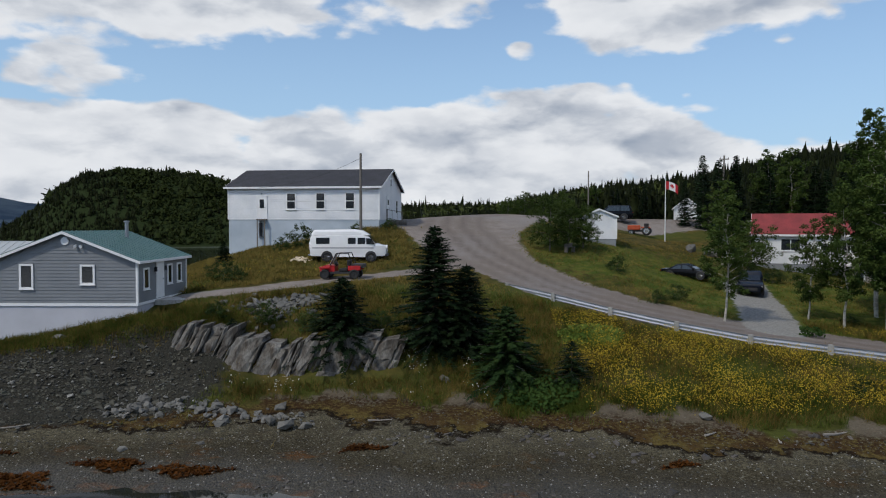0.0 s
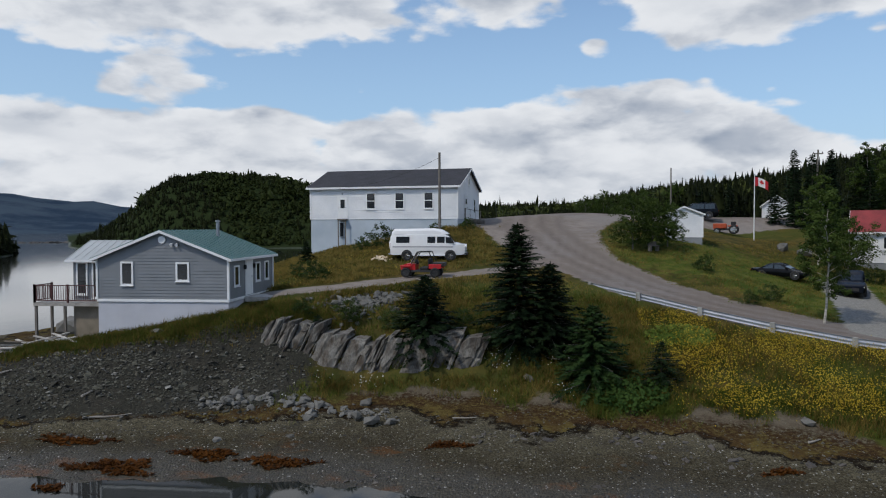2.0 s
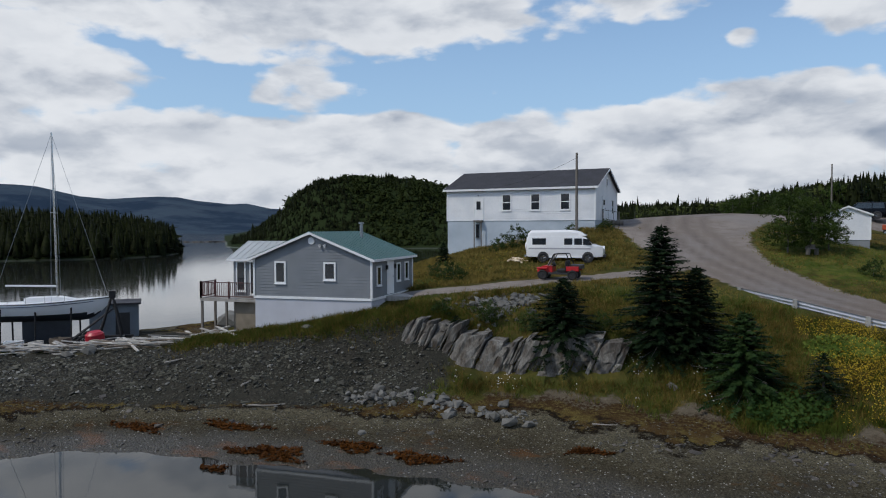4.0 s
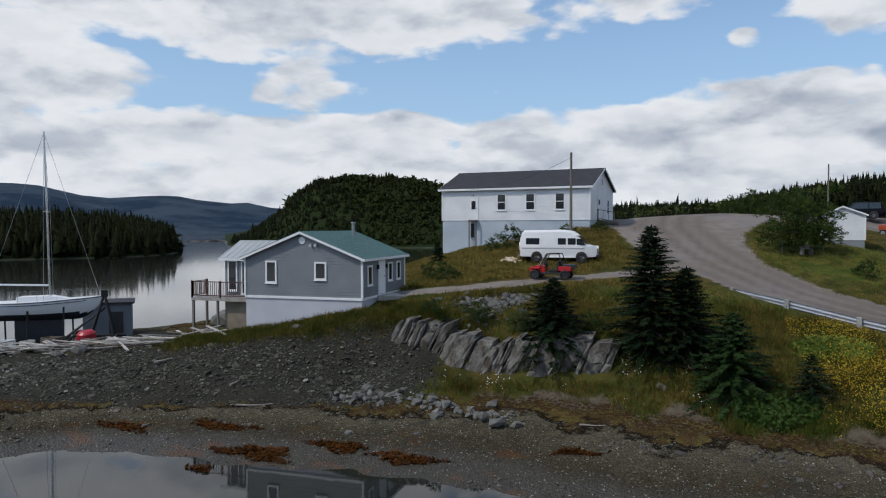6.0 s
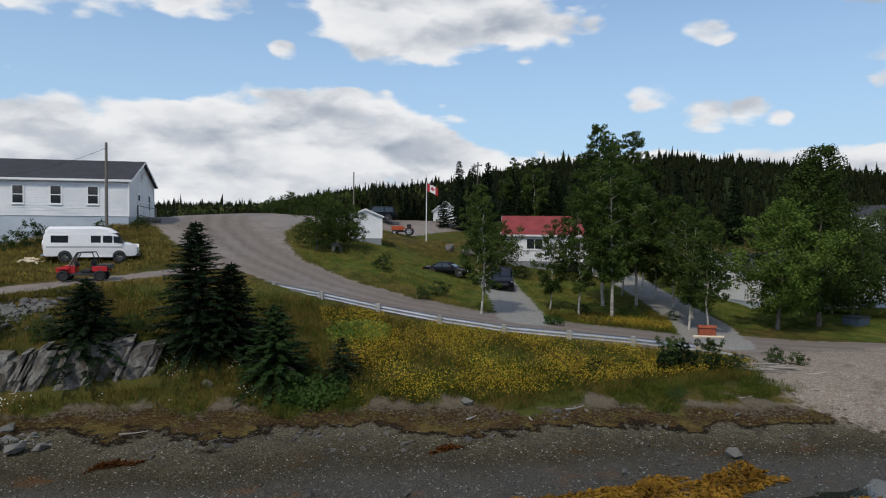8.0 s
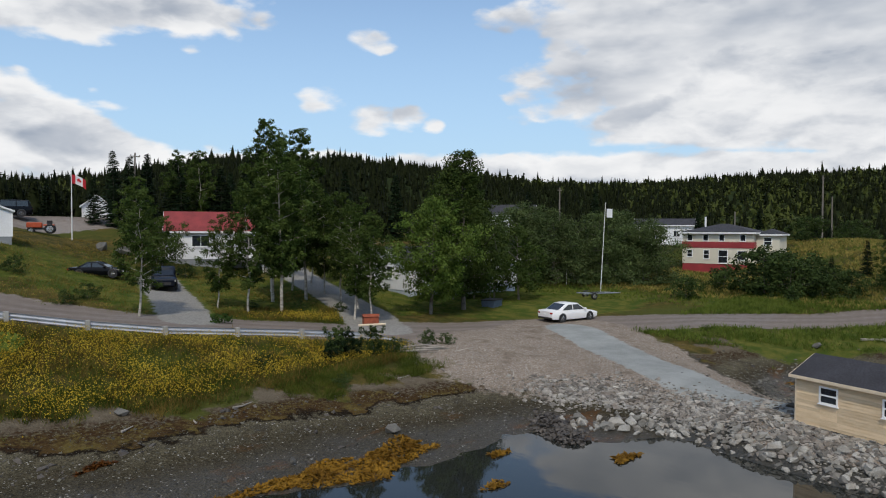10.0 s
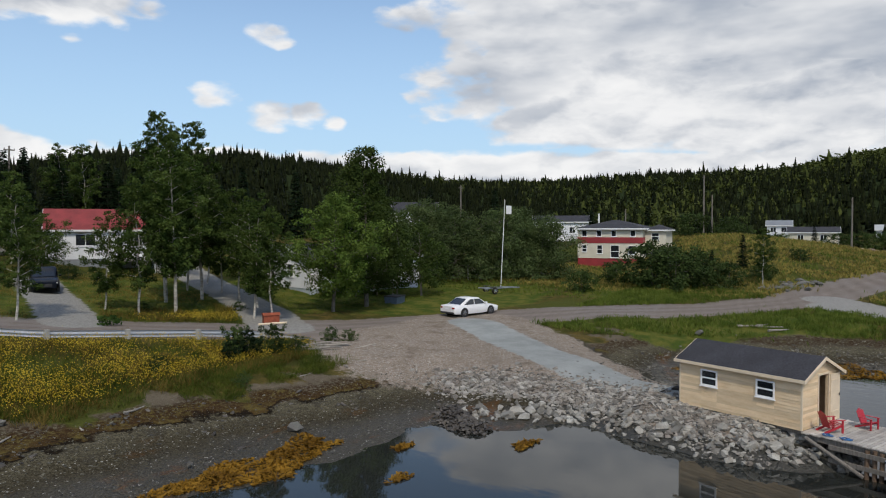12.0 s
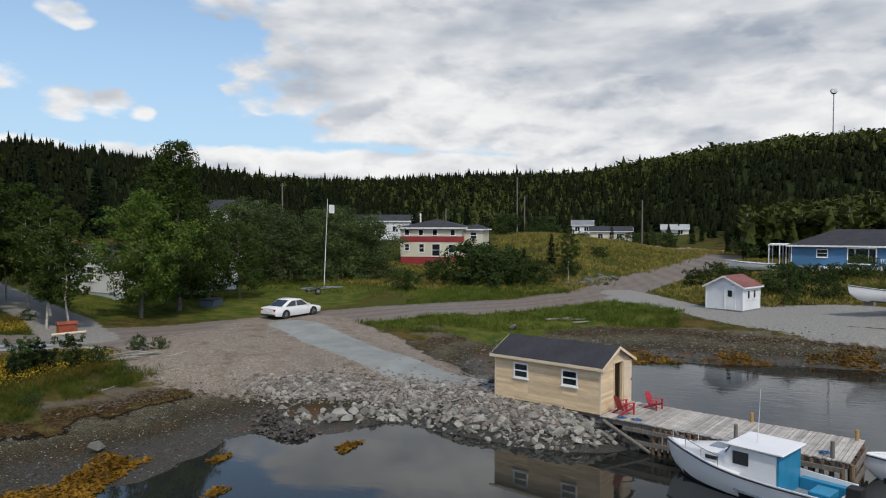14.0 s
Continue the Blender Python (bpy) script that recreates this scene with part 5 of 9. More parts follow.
def deck_chair(m):
    t = thing("deck_chair", m, "red plastic slat-back deck chair standing on the dock", "chair", "chairs on the dock")
    tilt = pose(0, 0.12, 0.2, -22, 0, 0)
    for k, x in enumerate((-0.21, -0.105, 0.0, 0.105, 0.21)):
        h = 0.78 - abs(k - 2) * 0.06
        bxpart("back_slat", (x - 0.048, x + 0.048, 0.0, 0.022, 0.0, h), M_RED_PLASTIC, t, m=tilt, bevel=0.006)
    for k in range(5):
        y = -0.42 + k * 0.115
        bxpart("seat_slat", (-0.26, 0.26, y, y + 0.1, 0.36 - k * 0.03, 0.38 - k * 0.03), M_RED_PLASTIC, t, bevel=0.006)
    for s in (-1, 1):
        bxpart("front_leg", (s * 0.29 - 0.03, s * 0.29 + 0.03, -0.42, -0.34, 0.0, 0.54), M_RED_PLASTIC, t, bevel=0.008)
        bm = bmesh.new()
        prism(bm, [(-0.36, 0.26), (-0.36, 0.36), (0.42, 0.06), (0.42, 0.0), (0.34, 0.0)], s * 0.27 - 0.02, s * 0.27 + 0.02, "x")
        part("side_rail", bm, M_RED_PLASTIC, t)
        bxpart("armrest", (s * 0.31 - 0.065, s * 0.31 + 0.065, -0.46, 0.26, 0.54, 0.565), M_RED_PLASTIC, t, bevel=0.01)
    return t


boat_shed()
dock()
c1 = deck_chair(DOCK @ pose(5.7, 0.7, 0.004, 0, 0, 150) @ Matrix.Scale(0.86, 4))
c2 = copy_thing(c1, DOCK @ pose(6.3, 2.25, 0.004, 0, 0, 80) @ Matrix.Scale(0.86, 4))
rope_mat = mat("blue_rope", (0.04, 0.16, 0.38), 0.8, vary=0.2)
for rx, ry in ((5.9, 0.1), (6.5, 0.15), (12.9, 0.4)):
    bm = bmesh.new()
    rnd = random.Random(int(rx * 10))
    last = Vector((0, 0, 0.02))
    for k in range(26):
        nxt = Vector((0.24 * math.cos(k * 1.1) * rnd.uniform(0.4, 1), 0.16 * math.sin(k * 1.1) * rnd.uniform(0.4, 1), 0.02 + 0.03 * rnd.random()))
        tube(bm, last, nxt, 0.014, n=4, caps=False)
        last = nxt
    r = part("rope_coil", bm, rope_mat)
    r.matrix_world = DOCK @ pose(rx, ry, 0.01)
    tagged(r, "loose coil of blue rope on the dock planks", "rope", "ropes on the dock")

# ---- vehicles ----
M_CAR_WHITE = mat("white_car_paint", (0.8, 0.8, 0.8), 0.25, vary=0.02, spec=0.6)
M_CAR_BLACK = mat("black_car_paint", (0.004, 0.0045, 0.006), 0.22, vary=0.1, spec=0.18)
M_CAR_DARK = mat("dark_blue_car_paint", (0.006, 0.008, 0.014), 0.22, vary=0.1, spec=0.18)
M_UTV_RED = mat("red_bodywork", (0.45, 0.015, 0.02), 0.35, vary=0.05)
M_CHROME = mat("bright_metal", (0.6, 0.6, 0.6), 0.25, metal=0.9, vary=0.05)
M_LAMP_RED = mat("red_lamp_glass", (0.3, 0.01, 0.01), 0.2)
M_LAMP_CLEAR = mat("clear_lamp_glass", (0.6, 0.6, 0.58), 0.15)
M_TAN_STRIPE = mat("grey_stripe", (0.4, 0.4, 0.42), 0.4, vary=0.03)
M_PLASTIC_DARK = mat("dark_plastic", (0.03, 0.03, 0.032), 0.6, vary=0.1)


def wheel(parent, x, y, r, w, rim=None):
    """A tyre with its rim; y is the middle of the tread."""
    bm = bmesh.new()
    prof = [(0.62, -0.5), (0.9, -0.5), (1.0, -0.32), (1.0, 0.32), (0.9, 0.5), (0.62, 0.5)]
    n = 24
    rings = [[bm.verts.new((x + r * q * math.cos(6.2832 * k / n), y + w * s, r + r * q * math.sin(6.2832 * k / n))) for k in range(n)] for q, s in prof]
    for a in range(len(prof)):
        b = (a + 1) % len(prof)
        for k in range(n):
            bm.faces.new((rings[a][k], rings[a][(k + 1) % n], rings[b][(k + 1) % n], rings[b][k]))
    wh = part("wheel", bm, M_BLACK, parent, smooth=True)
    bm = bmesh.new()
    tube(bm, (x, y - w * 0.42, r), (x, y + w * 0.42, r), r * 0.63, n=20)
    side = -1 if y < 0 else 1
    for k in range(5):
        a = 6.2832 * k / 5
        c, s_ = math.cos(a), math.sin(a)
        tube(bm, (x + c * r * 0.12, y + side * w * 0.46, r + s_ * r * 0.12), (x + c * r * 0.58, y + side * w * 0.46, r + s_ * r * 0.58), r * 0.07, n=5)
    part("rim", bm, rim or M_CHROME, wh, "alloy rim")
    return wh


def hull_part(name, sections, material, parent, label="", smooth=True, bevel=0.0):
    """A closed body lofted through sections along x: each (x, [(y, z) ...]) with the same count."""
    bm = bmesh.new()
    rings = [[bm.verts.new((x, y, z)) for y, z in pts] for x, pts in sections]
    n = len(rings[0])
    for a, b in zip(rings, rings[1:]):
        for k in range(n):
            bm.faces.new((a[k], a[(k + 1) % n], b[(k + 1) % n], b[k]))
    bm.faces.new(rings[0][::-1])
    bm.faces.new(rings[-1])
    o = part(name, bm, material, parent, label, bevel)
    if smooth:
        o.data.polygons.foreach_set("use_smooth", [True] * len(o.data.polygons))
        o.data.set_sharp_from_angle(angle=radians(32))
    return o


def car_section(w, z0, z1, tuck=0.93):
    """Rounded cross-section of a car body."""
    h = w / 2
    return [(-h * tuck, z0), (-h, z0 + (z1 - z0) * 0.3), (-h, z0 + (z1 - z0) * 0.72), (-h * 0.93, z1 - 0.02), (-h * 0.7, z1 + 0.015), (h * 0.7, z1 + 0.015), (h * 0.93, z1 - 0.02), (h, z0 + (z1 - z0) * 0.72), (h, z0 + (z1 - z0) * 0.3), (h * tuck, z0)]


def sedan(m, paint, label, length=4.9, width=1.84, high=1.47, suv=False, group=""):
    """x is forward; the origin is on the ground under the middle."""
    t = thing("car", m, label, "car", group)
    L = length / 2
    belt = high * (0.63 if not suv else 0.6)
    hood = belt * (0.93 if not suv else 0.97)
    body = hull_part("body", [(-L, car_section(width * 0.86, 0.36, belt * 0.93)), (-L + 0.12, car_section(width * 0.95, 0.26, belt * 1.0)), (-L + 0.9, car_section(width, 0.2, belt * 1.03)), (0.0, car_section(width, 0.19, belt)),
                              (L - 1.5, car_section(width, 0.2, belt * 0.99)), (L - 0.7, car_section(width * 0.98, 0.21, hood * 0.92)), (L - 0.14, car_section(width * 0.9, 0.24, hood * 0.78)), (L, car_section(width * 0.76, 0.3, hood * 0.68))], paint, t)
    b0, b1 = (-L + 0.72, -L + 1.6) if not suv else (-L + 0.08, -L + 0.35)
    f1, f0 = L - 2.2, L - 1.35
    zt = high

    def top(x, k, z):
        w = width * k / 2
        return (x, [(-w, belt * 0.97), (-w * 0.9, z - 0.06), (-w * 0.78, z), (w * 0.78, z), (w * 0.9, z - 0.06), (w, belt * 0.97)])
    cab = hull_part("cabin", [top(b0, 0.86, belt * 0.99), top(b1, 0.92, zt - 0.05), top((b1 + f1) / 2, 0.94, zt), top(f1, 0.93, zt - 0.04), top(f0, 0.88, belt * 0.99)], paint, t)
    # glass
    for s in (-1, 1):
        bm = bmesh.new()
        y0, y1 = s * (width * 0.945 / 2 + 0.006), s * (width * 0.875 / 2 + 0.012)
        zb, zg = belt * 1.02, zt - 0.12
        xs = [(b0 + 0.32, b1 + 0.12), (f0 - 0.3, f1 - 0.04)]
        mid = (b1 + f1) / 2 - 0.05
        for a0, a1, c0, c1 in ((xs[0][0], mid - 0.04, xs[0][1], mid - 0.04), (mid + 0.04, xs[1][0], mid + 0.04, xs[1][1])):
            v = [bm.verts.new(p) for p in ((a0, y0, zb), (a1, y0, zb), (c1, y1, zg), (c0, y1, zg))]
            w_ = [bm.verts.new((p.co.x, p.co.y - s * 0.012, p.co.z)) for p in v]
            bm.faces.new(v)
            bm.faces.new(w_[::-1])
            for k in range(4):
                bm.faces.new((v[k], w_[k], w_[(k + 1) % 4], v[(k + 1) % 4]))
        part("side_glass", bm, M_GLASS, cab)
        bxpart("mirror", (f0 - 0.35, f0 - 0.2, s * width * 0.5 - 0.02 if s > 0 else -width * 0.5 - 0.16, s * width * 0.5 + 0.16 if s > 0 else -width * 0.5 + 0.02, belt, belt + 0.13), paint, t, bevel=0.02)
        bxpart("headlight", (L - 0.24, L - 0.06, s * width * 0.36 - 0.16, s * width * 0.36 + 0.12, hood * 0.6, hood * 0.72), M_LAMP_CLEAR, body, bevel=0.02)
        bxpart("tail_light", (-L - 0.01, -L + 0.16, s * width * 0.37 - 0.14, s * width * 0.37 + 0.1, belt * 0.72, belt * 0.88), M_LAMP_RED, body, bevel=0.02)
    for nm, xa, xb, k in (("rear_glass", b0 + 0.04, b1 - 0.02, -1), ("windscreen", f0 - 0.06, f1 + 0.02, 1)):
        bm = bmesh.new()
        za, zb_ = belt * 1.02, zt - 0.085
        w0, w1 = width * 0.36, width * 0.33
        n = Vector((zb_ - za, 0, -(xb - xa) if k > 0 else -(xb - xa))).normalized() * 0.02
        if n.x * k < 0:
            n = -n
        v = [bm.verts.new(Vector(p) + n) for p in ((xa, -w0, za), (xa, w0, za), (xb, w1, zb_), (xb, -w1, zb_))]
        w_ = [bm.verts.new(p.co - n * 0.8) for p in v]
        bm.faces.new(v)
        bm.faces.new(w_[::-1])
        for q in range(4):
            bm.faces.new((v[q], w_[q], w_[(q + 1) % 4], v[(q + 1) % 4]))
        part(nm, bm, M_GLASS, cab)
    r = 0.34 if not suv else 0.38
    for x in (-length * 0.29, length * 0.295):
        for s in (-1, 1):
            bm = bmesh.new()
            tube(bm, (x, s * (width / 2 - 0.18), r), (x, s * (width / 2 + 0.004), r), r * 1.14, n=22)
            part("wheel_arch", bm, M_PLASTIC_DARK, body)
            wheel(t, x, s * (width / 2 - 0.1), r, 0.22)
    bxpart("grille", (L - 0.05, L + 0.015, -0.45, 0.45, 0.36, hood * 0.6), M_PLASTIC_DARK, body, bevel=0.01)
    bxpart("bumper", (-L - 0.03, -L + 0.2, -width * 0.42, width * 0.42, 0.28, 0.42), M_PLASTIC_DARK, body, bevel=0.02)
    bxpart("number_plate", (-L - 0.035, -L - 0.005, -0.16, 0.16, belt * 0.66, belt * 0.76), M_WHITE_TRIM, body)
    return t


def camper_van():
    t = thing("camper_van", pose(-7.0, 51.95, ground_z(-7, 51.4) + 0.02), "white high-top camper van parked on the grass", "van")
    w = 2.0

    def sec(x, zt, z0=0.42, k=1.0, roof=0.0):
        h = w / 2 * k
        return (x, [(-h * 0.96, z0), (-h, z0 + 0.35), (-h, 1.2), (-h * 0.9, zt - 0.12), (-h * 0.72, zt), (h * 0.72, zt), (h * 0.9, zt - 0.12), (h, 1.2), (h, z0 + 0.35), (h * 0.96, z0)])
    body = hull_part("body", [sec(-2.8, 1.85, 0.5, 0.94), sec(-2.68, 2.02), sec(-1, 2.06), sec(1.05, 2.05), sec(1.45, 1.92), sec(2.0, 1.36, 0.42, 0.97), sec(2.5, 1.22, 0.42, 0.93), sec(2.78, 1.0, 0.48, 0.86)], M_CAR_WHITE, t)

    def cap(x, z, k=1.0):
        h = w / 2 * 0.88 * k
        return (x, [(-h, 1.96), (-h * 0.97, z - 0.16), (-h * 0.8, z), (h * 0.8, z), (h * 0.97, z - 0.16), (h, 1.96)])
    hull_part("high_top", [cap(-2.72, 2.12, 0.94), cap(-2.5, 2.36), cap(0.4, 2.4), cap(1.0, 2.3, 0.97), cap(1.5, 1.99, 0.9)], M_CAR_WHITE, t, "raised fibreglass roof")
    for s in (-1, 1):
        y = s * (w / 2 * 0.965)
        for x0, x1 in ((-2.35, -1.35), (0.0, 0.58), (0.72, 1.28)):
            bxpart("side_window", (x0, x1, y - 0.02, y + 0.02, 1.3, 1.78), M_GLASS, body, m=pose(0, 0, 0), bevel=0.006)
        bm = bmesh.new()
        prism(bm, [(1.36, 1.3), (2.0, 1.3), (1.72, 1.72), (1.36, 1.76)], y - 0.02, y + 0.02, "y")
        part("side_window", bm, M_GLASS, body)
        bxpart("stripe", (-2.62, 1.9, s * (w / 2) - 0.004, s * (w / 2) + 0.004, 0.98, 1.08), M_TAN_STRIPE, body)
        bxpart("mirror", (1.75, 1.87, s * 1.05 - 0.05, s * 1.05 + 0.12 * s + 0.05, 1.3, 1.55), M_PLASTIC_DARK, t, bevel=0.015)
        bxpart("headlight", (2.72, 2.82, s * 0.66 - 0.12, s * 0.66 + 0.12, 0.74, 0.9), M_LAMP_CLEAR, body, bevel=0.01)
        bxpart("tail_light", (-2.83, -2.78, s * 0.86 - 0.05, s * 0.86 + 0.05, 0.95, 1.3), M_LAMP_RED, body)
        bxpart("running_board", (-1.1, 1.3, s * 0.98 - 0.06, s * 0.98 + 0.06, 0.36, 0.42), M_CAR_WHITE, t)
    bm = bmesh.new()
    v = [bm.verts.new(p) for p in ((2.03, -0.82, 1.36), (2.03, 0.82, 1.36), (1.5, 0.72, 1.9), (1.5, -0.72, 1.9))]
    u = [bm.verts.new((p.co.x + 0.025, p.co.y, p.co.z + 0.02)) for p in v]
    bm.faces.new(v[::-1])
    bm.faces.new(u)
    for k in range(4):
        bm.faces.new((v[k], v[(k + 1) % 4], u[(k + 1) % 4], u[k]))
    part("windscreen", bm, M_GLASS, body)
    bxpart("bumper", (2.74, 2.92, -0.92, 0.92, 0.4, 0.58), M_PLASTIC_DARK, t, bevel=0.02)
    bxpart("bumper", (-2.95, -2.78, -0.92, 0.92, 0.4, 0.55), M_CHROME, t, bevel=0.02)
    bm = bmesh.new()
    tube(bm, (-2.84, 0.2, 1.15), (-3.03, 0.2, 1.15), 0.34, 0.32, 20)
    part("spare_wheel_cover", bm, M_CAR_WHITE, t, "white spare wheel cover")
    for x in (-1.55, 1.7):
        for s in (-1, 1):
            bm = bmesh.new()
            tube(bm, (x, s * 0.8, 0.4), (x, s * 1.002, 0.4), 0.41, n=22)
            part("wheel_arch", bm, M_PLASTIC_DARK, body)
            wheel(t, x, s * 0.9, 0.36, 0.24)


def side_by_side():
    x, y = -6.5, 44.4
    t = thing("off_road_buggy", pose(x, y, ground_z(x, y), 0, 0, 176), "red side-by-side off-road buggy with black roll cage", "buggy")
    hull_part("hood", [(0.35, [(-0.5, 0.45), (-0.55, 0.85), (0.55, 0.85), (0.5, 0.45)]), (0.9, [(-0.52, 0.45), (-0.52, 0.88), (0.52, 0.88), (0.52, 0.45)]), (1.35, [(-0.35, 0.48), (-0.34, 0.72), (0.34, 0.72), (0.35, 0.48)])], M_UTV_RED, t)
    bxpart("floor", (-0.8, 0.6, -0.6, 0.6, 0.34, 0.46), M_PLASTIC_DARK, t)
    for s in (-1, 1):
        bxpart("seat", (-0.5, 0.05, s * 0.32 - 0.24, s * 0.32 + 0.24, 0.46, 0.66), M_BLACK, t, bevel=0.04)
        bxpart("seat_back", (-0.6, -0.46, s * 0.32 - 0.24, s * 0.32 + 0.24, 0.6, 1.2), M_BLACK, t, bevel=0.04)
        bxpart("fender", (0.62, 1.3, s * 0.62 - 0.14, s * 0.62 + 0.14, 0.66, 0.78), M_UTV_RED, t, bevel=0.03)
        bxpart("side_panel", (-1.35, -0.55, s * 0.62 - 0.04, s * 0.62 + 0.04, 0.55, 0.85), M_UTV_RED, t, bevel=0.02)
        bm = bmesh.new()
        p = [(0.62, s * 0.6, 0.85), (0.22, s * 0.55, 1.62), (-0.55, s * 0.55, 1.64), (-0.85, s * 0.6, 0.85)]
        for a, b in zip(p, p[1:]):
            tube(bm, a, b, 0.03, n=8)
        part("roll_bar", bm, M_BLACK, t)
        for wx in (-0.95, 0.95):
            wheel(t, wx, s * 0.62, 0.31, 0.26, M_PLASTIC_DARK)
    bm = bmesh.new()
    for xx, z in ((0.22, 1.62), (-0.55, 1.64), (-0.85, 0.9)):
        tube(bm, (xx, -0.55, z), (xx, 0.55, z), 0.028, n=8)
    part("cross_bar", bm, M_BLACK, t)
    bm = bmesh.new()
    v = [bm.verts.new(q) for q in ((0.66, -0.5, 0.92), (0.66, 0.5, 0.92), (0.3, 0.46, 1.6), (0.3, -0.46, 1.6))]
    u = [bm.verts.new((q.co.x + 0.015, q.co.y, q.co.z)) for q in v]
    bm.faces.new(v[::-1])
    bm.faces.new(u)
    for k in range(4):
        bm.faces.new((v[k], v[(k + 1) % 4], u[(k + 1) % 4], u[k]))
    part("windshield", bm, M_LAMP_CLEAR, t, "pale plastic windshield")
    bxpart("cargo_bed", (-1.5, -0.75, -0.58, 0.58, 0.7, 0.95), M_PLASTIC_DARK, t, bevel=0.02)
    bm = bmesh.new()
    tube(bm, (0.35, 0.3, 0.95), (0.2, 0.3, 1.02), 0.16, n=14)
    part("steering_wheel", bm, M_BLACK, t)


camper_van()
side_by_side()
sedan(pose(43.1, 28.6, ground_z(43.1, 28.6), 0, 0, -13) @ Matrix.Scale(0.92, 4), M_CAR_WHITE, "white sedan parked at the road's edge", 5.0, 1.86, 1.46, group="parked cars")
sedan(pose(19.5, 54.8, ground_z(19.5, 54.8) + 0.02, 0, 0, -38) @ Matrix.Scale(0.85, 4), M_CAR_BLACK, "black sedan parked on the lawn", 4.75, 1.8, 1.36, group="parked cars")
sedan(pose(22.7, 50.9, ground_z(22.7, 50.9) + 0.02, 0, 0, -113), M_CAR_DARK, "dark blue crossover parked on the gravel driveway", 4.4, 1.82, 1.62, True, group="parked cars")
sedan(pose(20.6, 84.5, ground_z(20.6, 84.5) + 0.02, 0, 0, 170), M_CAR_BLACK, "dark pickup-like wagon parked behind the small shed", 5.0, 1.9, 1.8, True, group="parked cars")


def trailer(m, label):
    t = thing("boat_trailer", m, label, "trailer")
    bm = bmesh.new()
    for s in (-1, 1):
        tube(bm, (-1.6, s * 0.6, 0.5), (1.0, s * 0.5, 0.5), 0.05, n=6)
        tube(bm, (1.0, s * 0.5, 0.5), (2.6, 0, 0.45), 0.05, n=6)
    for x in (-1.5, -0.2, 1.0):
        tube(bm, (x, -0.6, 0.5), (x, 0.6, 0.5), 0.04, n=6)
    part("trailer_frame", bm, M_STEEL, t)
    for s in (-1, 1):
        wheel(t, -0.6, s * 0.82, 0.3, 0.18)
        bxpart("mudguard", (-1.0, -0.2, s * 0.82 - 0.11, s * 0.82 + 0.11, 0.62, 0.66), M_PLASTIC_DARK, t)


trailer(pose(55.0, 33.6, ground_z(55, 33.6), 0, 0, -28), "small galvanised boat trailer on the grass")


def tractor(x, y, turn):
    t = thing("tractor", pose(x, y, ground_z(x, y), 0, 0, turn), "orange-red garden tractor with black wheels", "tractor")
    orange = mat("orange_paint", (0.42, 0.07, 0.02), 0.45, vary=0.1)
    bxpart("hood", (0.1, 1.5, -0.4, 0.4, 0.6, 1.15), orange, t, bevel=0.06)
    bxpart("fender", (-1.0, 0.0, -0.75, 0.75, 0.8, 0.95), orange, t, bevel=0.04)
    bxpart("seat", (-0.8, -0.3, -0.25, 0.25, 0.95, 1.35), M_BLACK, t, bevel=0.05)
    bxpart("chassis", (-1.0, 1.4, -0.25, 0.25, 0.4, 0.62), M_PLASTIC_DARK, t)
    for s in (-1, 1):
        wheel(t, -0.6, s * 0.62, 0.5, 0.3)
        wheel(t, 1.1, s * 0.55, 0.33, 0.2)


tractor(22.6, 78.6, 160)

# ---- boats ----
M_GELCOAT = mat("white_gelcoat", (0.78, 0.79, 0.8), 0.3, vary=0.03, scale=1.0)
M_HULL_DARK = mat("dark_bottom_paint", (0.02, 0.025, 0.035), 0.5, vary=0.15)
M_BOAT_BLUE = mat("bright_blue_paint", (0.02, 0.24, 0.42), 0.45, vary=0.08)
M_GREY_DECK = mat("grey_blue_deck", (0.22, 0.27, 0.31), 0.7, vary=0.1)


